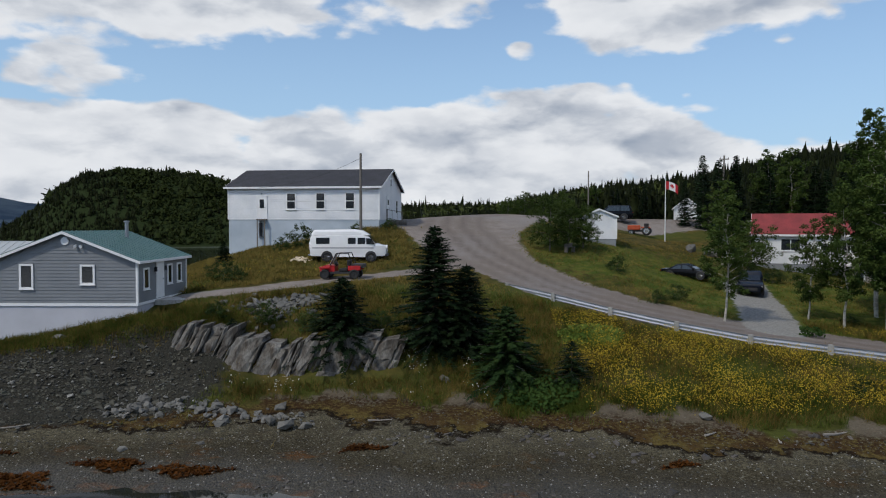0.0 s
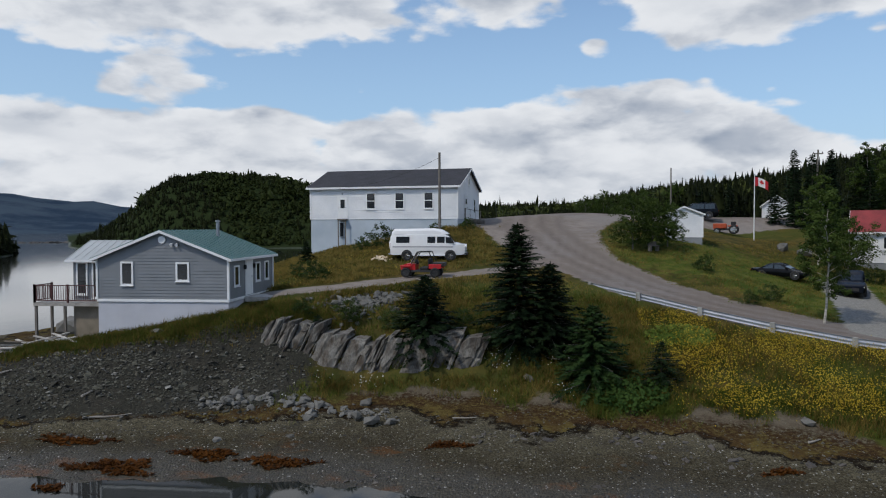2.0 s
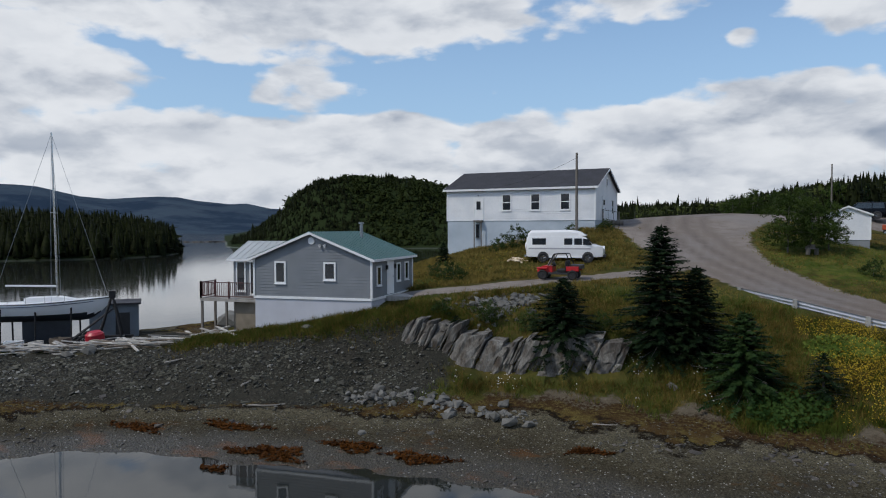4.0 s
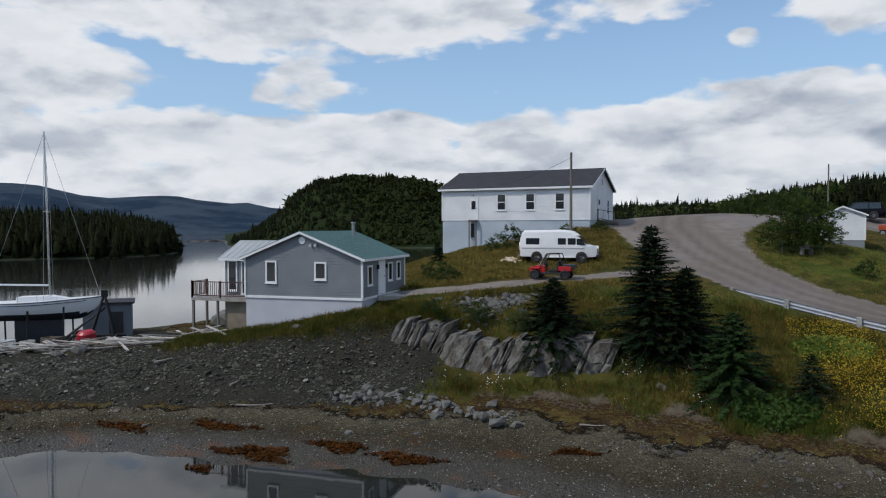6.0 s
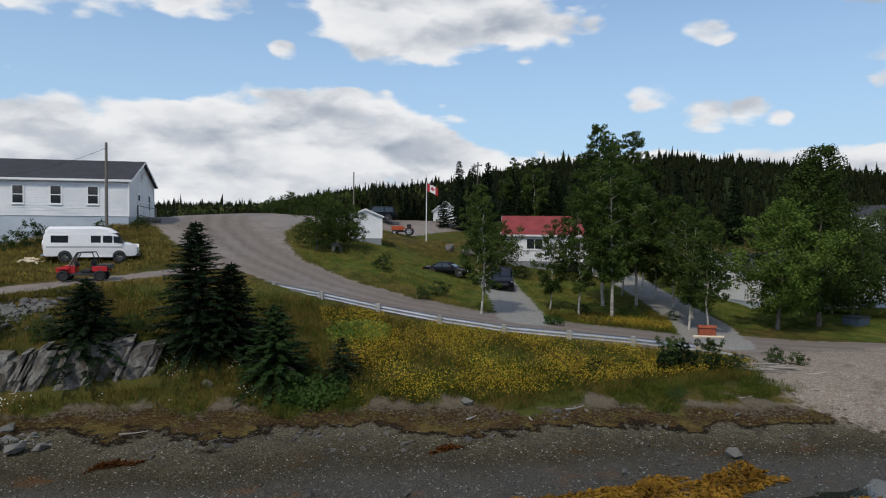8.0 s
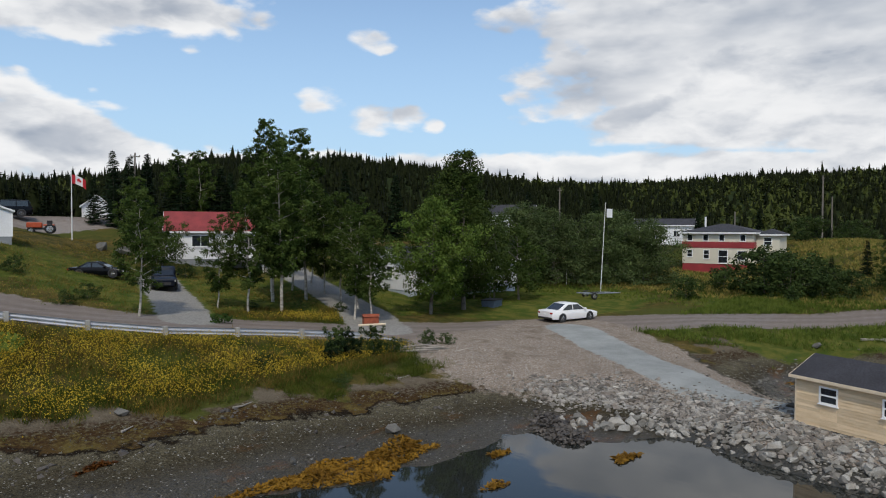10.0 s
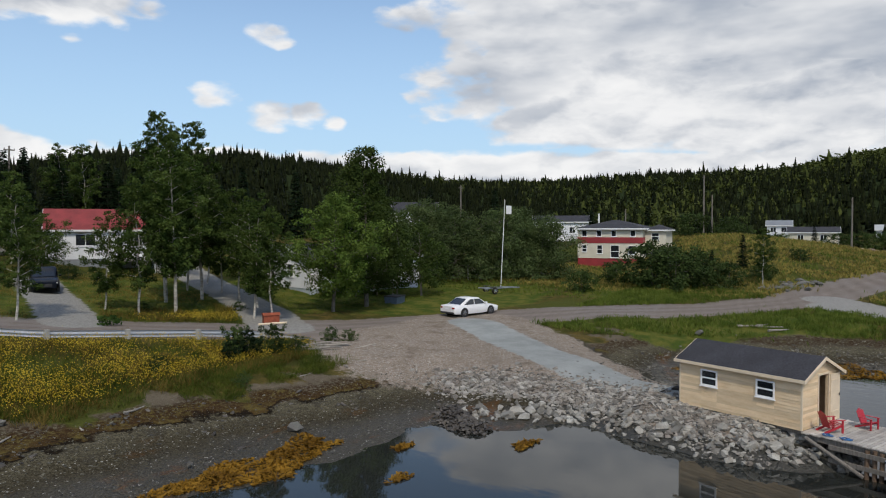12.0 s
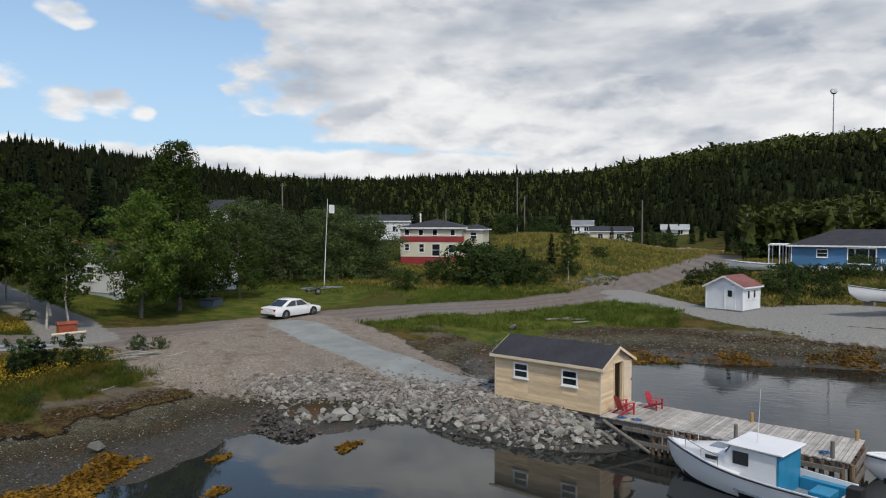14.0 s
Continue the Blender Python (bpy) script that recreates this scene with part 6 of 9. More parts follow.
def boat_hull(parent, L, beam, depth, sheer=0.25, transom=0.85, wl=0.0, upper=None, lower=None, deep=0.35, thick=0.05, full=0.5):
    """Hull from the stern (x = 0) to the bow (x = L), open on top. wl: height at which the bottom paint ends. Gunwale height is depth at the stern."""
    ns, ng = 18, 8

    def half(u):
        return beam / 2 * (transom + (1 - transom) * min(1, u * 3)) * (1 - max(0, (u - full) / (1 - full)) ** 2.1)

    def top(u):
        return depth + sheer * u * u * 2.2

    def keel(u):
        return -deep + (deep + depth * 0.55) * max(0, (u - 0.78) / 0.22) ** 2

    def point(u, g, s, inset=0.0):
        b, zt, zk = max(half(u) - inset, 0.012), top(u), keel(u) + inset
        y = b * (math.sin(g * 1.5708) ** (0.75)) if g > 0 else 0.0
        z = zk + (zt - zk) * (1 - math.cos(g * 1.5708)) ** (0.8)
        return (u * L + 0.10 * L * 0.35 * max(0, (u - 0.8) / 0.2) * g, s * y, z)
    cuts = {"hull": [], "bottom": []}
    bms = {"hull": bmesh.new(), "bottom": bmesh.new()}
    for s in (-1, 1):
        for i in range(ns):
            for j in range(ng):
                q = [point(i / ns, j / ng, s), point((i + 1) / ns, j / ng, s), point((i + 1) / ns, (j + 1) / ng, s), point(i / ns, (j + 1) / ng, s)]
                zm = sum(p[2] for p in q) / 4
                bm = bms["bottom" if zm < wl else "hull"]
                bm.faces.new([bm.verts.new(p) for p in (q if s > 0 else q[::-1])])
        bm = bms["hull"]
        for i in range(ns):
            for j in range(2, ng):
                q = [point(i / ns, j / ng, s, thick), point((i + 1) / ns, j / ng, s, thick), point((i + 1) / ns, (j + 1) / ng, s, thick), point(i / ns, (j + 1) / ng, s, thick)]
                q = [(p[0], p[1], min(p[2], top(0) + sheer * 3)) for p in q]
                bm.faces.new([bm.verts.new(p) for p in q])
            a, b = point(i / ns, 1, s), point((i + 1) / ns, 1, s)
            c, d = point((i + 1) / ns, 1, s, thick), point(i / ns, 1, s, thick)
            bm.faces.new([bm.verts.new(p) for p in (a, b, (c[0], c[1], b[2]), (d[0], d[1], a[2]))])
    bm = bms["hull"]
    tr = [point(0, j / ng, -1) for j in range(ng, -1, -1)] + [point(0, j / ng, 1) for j in range(1, ng + 1)]
    bm.faces.new([bm.verts.new(p) for p in tr])
    for b in bms.values():
        bmesh.ops.remove_doubles(b, verts=b.verts, dist=0.002)
    hull = part("hull", bms["hull"], upper or M_GELCOAT, parent, smooth=True)
    hull.data.set_sharp_from_angle(angle=radians(40))
    if len(bms["bottom"].faces):
        part("hull_bottom", bms["bottom"], lower or M_HULL_DARK, parent, "dark painted hull bottom", smooth=True)
    else:
        bms["bottom"].free()
    for s in (-1, 1):
        bm = bmesh.new()
        for i in range(ns):
            a, b = point(i / ns, 1, s), point((i + 1) / ns, 1, s)
            tube(bm, (a[0], a[1] + s * 0.01, a[2] - 0.06), (b[0], b[1] + s * 0.01, b[2] - 0.06), 0.028, n=5, caps=False)
        part("rub_rail", bm, M_HULL_DARK, hull)
    return half, top


def deck_between(parent, half, top, L, u0, u1, drop, material, name="deck", inset=0.06, camber=0.06):
    bm = bmesh.new()
    n = 10
    rows = []
    for i in range(n + 1):
        u = u0 + (u1 - u0) * i / n
        b, z = max(half(u) - inset, 0.01), top(u) - drop
        x = u * L + (0.035 * L * max(0, (u - 0.8) / 0.2))
        rows.append([bm.verts.new((x, y * b, z + camber * (1 - y * y))) for y in (-1, -0.5, 0, 0.5, 1)])
    for a, b in zip(rows, rows[1:]):
        for k in range(4):
            bm.faces.new((a[k], a[k + 1], b[k + 1], b[k]))
    low = bmesh.ops.extrude_face_region(bm, geom=list(bm.faces))
    for v in [g for g in low["geom"] if isinstance(g, bmesh.types.BMVert)]:
        v.co.z -= 0.05
    return part(name, bm, material, parent, smooth=False)


def motor_boat():
    p, q = Vector((23.01, -3.97, 0)), Vector((25.5, 1.05, 0))
    d = q - p
    L = d.length
    t = thing("motor_boat", pose(p.x, p.y, 0, 0, 0, math.degrees(math.atan2(d.y, d.x))), "white cabin motor boat with blue cockpit moored at the dock", "boat")
    half, top = boat_hull(t, L, 2.3, 0.72, 0.17, 0.88, 0.12, deep=0.45, full=0.45)
    deck_between(t, half, top, L, 0.5, 0.99, 0.05, M_GELCOAT, "foredeck")
    deck_between(t, half, top, L, 0.01, 0.52, 0.5, M_GREY_DECK, "cockpit_floor", camber=0.0)

    def sec(x, w, z0, z1, k=0.9):
        return (x - 1.15, [(-w, z0), (-w * k, z1 - 0.05), (-w * k * 0.85, z1), (w * k * 0.85, z1), (w * k, z1 - 0.05), (w, z0)])
    cud = hull_part("cuddy", [sec(4.3, 0.86, 0.7, 1.26), sec(5.2, 0.74, 0.72, 1.22), sec(6.0, 0.52, 0.78, 1.08), sec(6.5, 0.3, 0.85, 0.95)], M_GELCOAT, t, "rounded white cabin trunk")
    bxpart("hatch", (3.6, 4.1, -0.3, 0.3, 1.205, 1.25), M_GREY_DECK, cud, bevel=0.012)
    house = hull_part("wheelhouse", [sec(2.85, 0.86, 0.28, 1.58, 0.95), sec(4.28, 0.86, 0.3, 1.62, 0.95), sec(4.48, 0.84, 0.6, 1.26, 0.97)], M_GELCOAT, t, smooth=False)
    bxpart("roof", (1.47, 3.27, -0.92, 0.92, 1.6, 1.66), M_GELCOAT, t, bevel=0.02)
    for s in (-1, 1):
        bxpart("side_window", (2.55, 3.05, s * 0.845 - 0.02, s * 0.845 + 0.02, 1.04, 1.45), M_GLASS, house, bevel=0.01)
        bxpart("port_light", (3.6, 4.0, s * 0.76 - 0.02, s * 0.76 + 0.02, 0.96, 1.08), M_GLASS, cud)
    for s in (-1, 1):
        bm = bmesh.new()
        v = [bm.verts.new(c) for c in ((3.35, s * 0.08, 1.28), (3.35, s * 0.74, 1.28), (3.18, s * 0.7, 1.56), (3.18, s * 0.08, 1.56))]
        w_ = [bm.verts.new((c.co.x + 0.02, c.co.y, c.co.z + 0.01)) for c in v]
        bm.faces.new(v)
        bm.faces.new(w_[::-1])
        for k in range(4):
            bm.faces.new((v[k], w_[k], w_[(k + 1) % 4], v[(k + 1) % 4]))
        part("windscreen", bm, M_GLASS, house)
    bxpart("bulkhead", (1.62, 1.685, -0.84, 0.84, 0.26, 1.55), M_BOAT_BLUE, t, "blue painted cabin bulkhead")
    bxpart("engine_box", (0.35, 0.95, -0.4, 0.4, 0.25, 0.62), M_BOAT_BLUE, t, bevel=0.02)
    for s in (-1, 1):
        bxpart("side_bench", (0.2, 1.6, s * 0.82 - 0.12, s * 0.82 + 0.12, 0.25, 0.6), M_BOAT_BLUE, t, bevel=0.01)
    bm = bmesh.new()
    tube(bm, (2.55, 0.2, 1.62), (2.45, 0.25, 3.45), 0.018, 0.006, 6)
    part("antenna", bm, M_GELCOAT, t)
    bm = bmesh.new()
    box(bm, -0.42, -0.02, -0.2, 0.2, 0.4, 0.95)
    tube(bm, (-0.25, 0, 0.45), (-0.25, 0, -0.4), 0.09)
    part("outboard_motor", bm, M_BLACK, t, "black outboard motor", bevel=0.02)
    bm = bmesh.new()
    for s in (-1, 1):
        pr = None
        for u in (0.62, 0.74, 0.86, 0.97):
            x, y, z = u * L + 0.035 * L * max(0, (u - 0.8) / 0.2), s * max(half(u) - 0.08, 0.03), top(u)
            tube(bm, (x, y, z - 0.02), (x, y, z + 0.32), 0.014, n=6)
            if pr:
                tube(bm, pr, (x, y, z + 0.32), 0.014, n=6)
            pr = (x, y, z + 0.32)
    part("bow_rail", bm, M_CHROME, t)
    for x, y in ((4.7, 0.95), (4.35, 1.02)):
        bm = bmesh.new()
        tube(bm, (x, -y, 0.35), (x, -y, 0.95), 0.11, 0.11, 10)
        part("fender", bm, M_GELCOAT, t)


def second_boat():
    p, q = Vector((27.6, -9.6, 0)), Vector((26.95, -5.15, 0))
    d = q - p
    t = thing("skiff", pose(p.x, p.y, 0, 0, 0, math.degrees(math.atan2(d.y, d.x))), "small white skiff moored beyond the dock's end", "boat")
    half, top = boat_hull(t, d.length, 1.7, 0.6, 0.12, 0.85, 0.05, deep=0.25)
    deck_between(t, half, top, d.length, 0.6, 0.99, 0.04, M_GELCOAT, "foredeck")
    deck_between(t, half, top, d.length, 0.01, 0.6, 0.42, M_GREY_DECK, "floor", camber=0)


def sail_boat():
    z0 = ground_z(-40.5, 37.0)
    bow, stern = Vector((-37.4, 39.4)), Vector((-43.6, 35.7))
    d = bow - stern
    t = thing("sail_boat", pose(stern.x, stern.y, z0 + 2.05, 0, 0, math.degrees(math.atan2(d.y, d.x))), "white sailing boat with dark keel propped on shore", "boat")
    L = d.length
    half, top = boat_hull(t, L, 2.5, 0.75, 0.14, 0.6, 0.02, deep=0.55, full=0.4)
    deck_between(t, half, top, L, 0.01, 0.99, 0.04, M_GELCOAT)
    for s in (-1, 1):
        bm = bmesh.new()
        pr = None
        for k in range(15):
            u = k / 14 * 0.96
            q = (u * L + 0.0, s * (half(u) + 0.012) if half(u) > 0.05 else 0, top(u) - 0.22)
            if pr:
                tube(bm, pr, q, 0.03, n=4, caps=False)
            pr = q
        part("stripe", bm, mat("navy_stripe", (0.02, 0.03, 0.09), 0.4), t)
    hull_part("coach_roof", [(2.2, [(-0.7, 0.72), (-0.62, 1.1), (0.62, 1.1), (0.7, 0.72)]), (4.2, [(-0.65, 0.75), (-0.55, 1.14), (0.55, 1.14), (0.65, 0.75)]), (5.3, [(-0.35, 0.8), (-0.3, 0.95), (0.3, 0.95), (0.35, 0.8)])], M_GELCOAT, t)
    hull_part("keel", [(1.9, [(-0.12, -1.9), (-0.16, -0.3), (0.16, -0.3), (0.12, -1.9)]), (4.9, [(-0.1, -1.9), (-0.14, -0.3), (0.14, -0.3), (0.1, -1.9)])], M_HULL_DARK, t, "dark painted keel")
    bm = bmesh.new()
    tube(bm, (4.1, 0, 1.05), (3.9, 0, 12.4), 0.085, 0.06, 8)
    mast = part("mast", bm, M_CHROME, t, "tall aluminium mast")
    bm = bmesh.new()
    tube(bm, (3.98, -0.75, 6.9), (3.98, 0.75, 6.9), 0.025, n=6)
    part("spreader", bm, M_CHROME, mast)
    bm = bmesh.new()
    tube(bm, (4.0, 0, 1.85), (0.9, 0, 1.95), 0.07, 0.06, 8)
    part("boom", bm, M_GELCOAT, t)
    bm = bmesh.new()
    for a, b in (((3.9, 0, 12.3), (L + 0.1, 0, 1.0)), ((3.9, 0, 12.3), (0.05, 0, 0.9)), ((3.98, 0.75, 6.9), (4.0, 1.1, 0.85)), ((3.98, -0.75, 6.9), (4.0, -1.1, 0.85)), ((3.9, 0, 12.2), (3.98, 0.75, 6.9)), ((3.9, 0, 12.2), (3.98, -0.75, 6.9))):
        tube(bm, a, b, 0.012, n=4, caps=False)
    part("rigging", bm, M_STEEL, t)
    bm = bmesh.new()
    for s in (-1, 1):
        pr = None
        for k in range(7):
            u = 0.02 + 0.96 * k / 6
            q = (u * L, s * max(half(u) - 0.1, 0.02), top(u))
            tube(bm, q, (q[0], q[1], q[2] + 0.55), 0.012, n=5)
            if pr:
                tube(bm, pr, (q[0], q[1], q[2] + 0.55), 0.008, n=4, caps=False)
            pr = (q[0], q[1], q[2] + 0.55)
    part("lifeline", bm, M_CHROME, t)
    # stands under the hull
    for x in (0.9, 3.0, 5.2):
        for s in (-1, 1):
            st = thing("boat_stand", t.matrix_world @ pose(x, s * 1.2, -2.05), "dark steel prop holding up the sailing boat", "stand", "props under the boat")
            bm = bmesh.new()
            tube(bm, (0, 0, 0), (0, -s * 0.15, 2.5), 0.06, n=8)
            part("post", bm, M_BLACK, st)
            bm = bmesh.new()
            box(bm, -0.25, 0.25, -0.25, 0.25, -0.06, 0.02)
            part("foot", bm, M_BLACK, st)


def boat_lift():
    """The black A-frame hauling trailer at the bow."""
    x, y = -34.9, 37.2
    z = ground_z(x, y)
    t = thing("hauling_trailer", pose(x, y, z, 0, 0, 38), "black steel boat hauling trailer with raised frame", "trailer")
    bm = bmesh.new()
    for s in (-1, 1):
        tube(bm, (0.6, s * 0.75, 0.3), (0.0, s * 0.1, 3.3), 0.07, n=8)
        tube(bm, (-0.9, s * 0.75, 0.3), (0.0, s * 0.1, 3.3), 0.07, n=8)
        tube(bm, (-3.2, s * 0.8, 0.4), (1.2, s * 0.8, 0.35), 0.09, n=8)
        tube(bm, (-2.4, s * 0.8, 0.4), (0.0, s * 0.2, 2.3), 0.06, n=8)
    for xx in (-3.1, -1.5, 0.6):
        tube(bm, (xx, -0.8, 0.4), (xx, 0.8, 0.4), 0.07, n=8)
    box(bm, -0.2, 0.2, -0.22, 0.22, 3.05, 3.5)
    part("steel_frame", bm, M_BLACK, t)
    for s in (-1, 1):
        wheel(t, -1.6, s * 1.0, 0.4, 0.25)


def dory(m, L, label):
    t = thing("dory", m, label, "boat")
    half, top = boat_hull(t, L, 1.8, 0.65, 0.16, 0.7, -0.1, deep=0.2)
    for u in (0.2, 0.45, 0.7):
        bxpart("thwart", (u * L - 0.12, u * L + 0.12, -half(u) + 0.05, half(u) - 0.05, top(u) - 0.2, top(u) - 0.15), M_WOODGREY, t)
    for x in (1.0, L - 1.6):
        bxpart("chock", (x - 0.1, x + 0.1, -0.5, 0.5, -0.45, -0.12), M_WOODPOLE, t)
    return t


motor_boat()
second_boat()
sail_boat()
boat_lift()
dory(pose(83.6, -6.6, ground_z(83.7, -4.2) + 0.45, 0, 0, 87), 5.0, "white open dory drawn up beside the blue house")
dory(pose(60.4, -15.2, ground_z(59, -13) + 0.9, 0, -3, 118), 6.5, "white open boat standing ashore beside the lane")
dory(pose(-47, 33.2, ground_z(-46, 34) + 0.45, 0, 0, 20), 4.2, "small white boat lying in the boat yard")

# ---- guardrail, poles, clutter ----


M_RAIL = mat("dull_zinc", (0.42, 0.45, 0.5), 0.4, metal=0.35, vary=0.08, scale=1.5)


def guardrail():
    t = thing("guardrail", pose(12, 37, 3.3), "galvanised steel guardrail on grey wooden posts along the road", "guardrail")
    inv = t.matrix_world.inverted()
    prof = [(0.0, -0.17), (0.05, -0.12), (0.05, -0.07), (0.0, -0.02), (0.0, 0.02), (0.05, 0.07), (0.05, 0.12), (0.0, 0.17)]
    for k, (a, b) in enumerate(zip(RAIL, RAIL[1:])):
        a, b = Vector(a), Vector(b)
        n = Vector(((b - a).y, -(b - a).x, 0)).normalized()
        bm = bmesh.new()
        a2, b2 = a - (b - a) * 0.01, b + (b - a) * 0.01
        rows = []
        for off in (0.0, -0.012):
            rows.append([[bm.verts.new(inv @ (p - n * (d + off - 0.02 + 0.12) + Vector((0, 0, h - 0.16)))) for d, h in prof] for p in (a2, b2)])
        for r_ in rows:
            for i in range(7):
                bm.faces.new((r_[0][i], r_[0][i + 1], r_[1][i + 1], r_[1][i]))
        for i in range(7):
            for e in (0, 1):
                bm.faces.new((rows[0][e][i], rows[0][e][i + 1], rows[1][e][i + 1], rows[1][e][i]))
        part("rail", bm, M_RAIL, t)
    for k, (x, y, z) in enumerate(RAIL[:-1]):
        g = ground_z(x, y)
        bm = bmesh.new()
        box(bm, x - 0.1, x + 0.1, y - 0.1, y + 0.1, min(g, z - 0.7) - 0.3, z + 0.06, inv)
        o = part("post", bm, mat("grey_timber_post", (0.4, 0.39, 0.36), 0.85, vary=0.12, scale=2) if k == 0 else bpy.data.materials["grey_timber_post"], t)


def pole(x, y, z_top, lean=(0, 0), r=0.13, label="weathered wooden utility pole with a short crossarm", arm=True, z_base=None, material=None, group="utility poles", name="utility_pole"):
    g = ground_z(x, y) if z_base is None else z_base
    t = thing(name, pose(x, y, g), label, "pole", group)
    bm = bmesh.new()
    tube(bm, (0, 0, -0.6), (lean[0], lean[1], z_top - g), r, r * 0.7, 10)
    part("shaft", bm, material or M_WOODPOLE, t)
    if arm:
        bxpart("crossarm", (lean[0] - 0.55, lean[0] + 0.55, lean[1] - 0.06, lean[1] + 0.06, z_top - g - 0.5, z_top - g - 0.38), M_WOODPOLE, t)
        for s in (-0.5, 0.5):
            bm = bmesh.new()
            tube(bm, (lean[0] + s, lean[1], z_top - g - 0.38), (lean[0] + s, lean[1], z_top - g - 0.22), 0.05, 0.03, 8)
            part("insulator", bm, M_PLASTIC_DARK, t)
    return t


def wire(name, a, b, sag, r=0.012):
    bm = bmesh.new()
    a, b = Vector(a), Vector(b)
    pr = a
    for k in range(1, 13):
        u = k / 12
        q = a.lerp(b, u) - Vector((0, 0, 4 * sag * u * (1 - u)))
        tube(bm, pr, q, r, n=4, caps=False)
        pr = q
    o = part(name, bm, M_BLACK)
    tagged(o, "thin black overhead power cable", "cable", "overhead cables")


guardrail()
pole(-6.7, 56.6, 15.0, arm=False, label="weathered wooden utility pole in front of the hall")
pole(17.5, 83.2, 15.7, r=0.1, arm=False, label="thin weathered wooden utility pole beyond the shed")
pole(33.7, 83.5, 17.6, (0.2, 0))
pole(129.8, 35.2, 18.0, r=0.17)
pole(130.8, 34.0, 14.4, r=0.15, arm=False)
pole(117.5, 10.7, 12.8, r=0.15)
pole(99, 67.7, 15.8, r=0.16)
pole(104, 40, 11.4, arm=False)
wire("cable", (-6.7, 56.6, 14.6), (-16.2, 61.0, 12.4), 0.5)
M_POLE_WHITE = mat("white_pole_paint", (0.7, 0.7, 0.68), 0.5, vary=0.06)
lp = pole(59.8, 36.0, 11.3, (0.5, -0.2), 0.045, "thin leaning white light pole with a small board", False, material=M_POLE_WHITE, group="white poles", name="light_pole")
bxpart("board", (0.45, 1.25, -0.4, -0.34, 7.3, 8.15), M_WHITE_TRIM, lp, "plain white board", m=pose(0, 0, 0, 0, 0, -8))
pole(61.8, 41.3, 5.1, (0, 0), 0.05, "short white pole standing in the grass", False, material=M_POLE_WHITE, group="white poles", name="garden_pole")
for x, y, zb, zt in ((253.5, -35.6, 30, 52.4), (253.1, -38.7, 29, 40.5)):
    t = pole(x, y, zt, (0, 0), 0.22, "tall slim steel antenna mast on the hilltop", False, zb, M_STEEL, "antenna masts", "antenna_mast")
    if zt > 50:
        bm = bmesh.new()
        tube(bm, (0, 0, zt - zb - 0.6), (-0.8, 0, zt - zb - 0.6), 1.1, 0.8, 14)
        part("dish", bm, M_WHITE_TRIM, t)


def flag_pole():
    x, y = 23.3, 72.4
    g = ground_z(x, y)
    t = thing("flag_pole", pose(x, y, g), "white flag pole with a red and white flag", "flagpole")
    h = 14.0 - g
    bm = bmesh.new()
    tube(bm, (0, 0, -0.2), (0, 0, h), 0.07, 0.04, 10)
    part("shaft", bm, M_POLE_WHITE, t)
    bm = bmesh.new()
    tube(bm, (0, 0, h), (0, 0, h + 0.12), 0.07, 0.05, 8)
    part("finial", bm, M_CHROME, t)
    red, white = mat("flag_red", (0.55, 0.02, 0.03), 0.8, vary=0.05), mat("flag_white", (0.75, 0.75, 0.75), 0.8, vary=0.04)

    def cloth(u, v):
        return Vector((0.06 + u * 1.25, 0.12 * math.sin(u * 6) * u, h - 0.2 - 0.85 * v - 0.45 * u * u - 0.1 * u))

    def panel(name, u0, u1, m_, parent):
        bm = bmesh.new()
        n = 6
        g0 = [[bm.verts.new(cloth(u0 + (u1 - u0) * i / n, j / 4)) for i in range(n + 1)] for j in range(5)]
        for j in range(4):
            for i in range(n):
                bm.faces.new((g0[j][i], g0[j][i + 1], g0[j + 1][i + 1], g0[j + 1][i]))
        low = bmesh.ops.extrude_face_region(bm, geom=list(bm.faces))
        for q in [e for e in low["geom"] if isinstance(e, bmesh.types.BMVert)]:
            q.co.y += 0.008
        return part(name, bm, m_, parent)
    fl = panel("flag", 0.25, 0.75, white, t)
    panel("red_bar", 0.0, 0.25, red, fl)
    panel("red_bar", 0.75, 1.0, red, fl)
    for off in (-0.012, 0.02):
        bm = bmesh.new()
        leaf = [(0, 0.36), (0.05, 0.24), (0.13, 0.28), (0.11, 0.1), (0.2, 0.16), (0.3, 0.08), (0.2, -0.06), (0.22, -0.12), (0.03, -0.1), (0.02, -0.28), (-0.02, -0.28), (-0.03, -0.1), (-0.22, -0.12), (-0.2, -0.06), (-0.3, 0.08), (-0.2, 0.16), (-0.11, 0.1), (-0.13, 0.28), (-0.05, 0.24)]
        vs = []
        for a, b in leaf:
            c = cloth(0.5 + a * 0.6, 0.5 - b * 0.95)
            vs.append(bm.verts.new((c.x, c.y + off, c.z)))
        f = bm.faces.new(vs)
        part("leaf_emblem", bm, red, fl)


flag_pole()


def utility_box(x, y):
    t = thing("road_barrier_box", pose(x, y, ground_z(x, y), 0, 0, -30), "rusty orange wooden box beside the lane", "box")
    rust = mat("rusty_red_paint", (0.3, 0.07, 0.03), 0.7, vary=0.15, scale=4)
    bxpart("body", (-0.5, 0.5, -0.3, 0.3, 0.0, 0.55), rust, t, bevel=0.02)
    bm = bmesh.new()
    prism(bm, [(-0.36, 0.55), (0.36, 0.55), (0.3, 0.66), (-0.15, 0.7)], -0.54, 0.54, "x")
    part("lid", bm, rust, t)
    bm = bmesh.new()
    tube(bm, (-0.9, -0.6, 0.05), (0.9, -0.5, 0.06), 0.07, n=6)
    part("timber", bm, M_PINE_TRIM, t)


utility_box(29.4, 34.9)


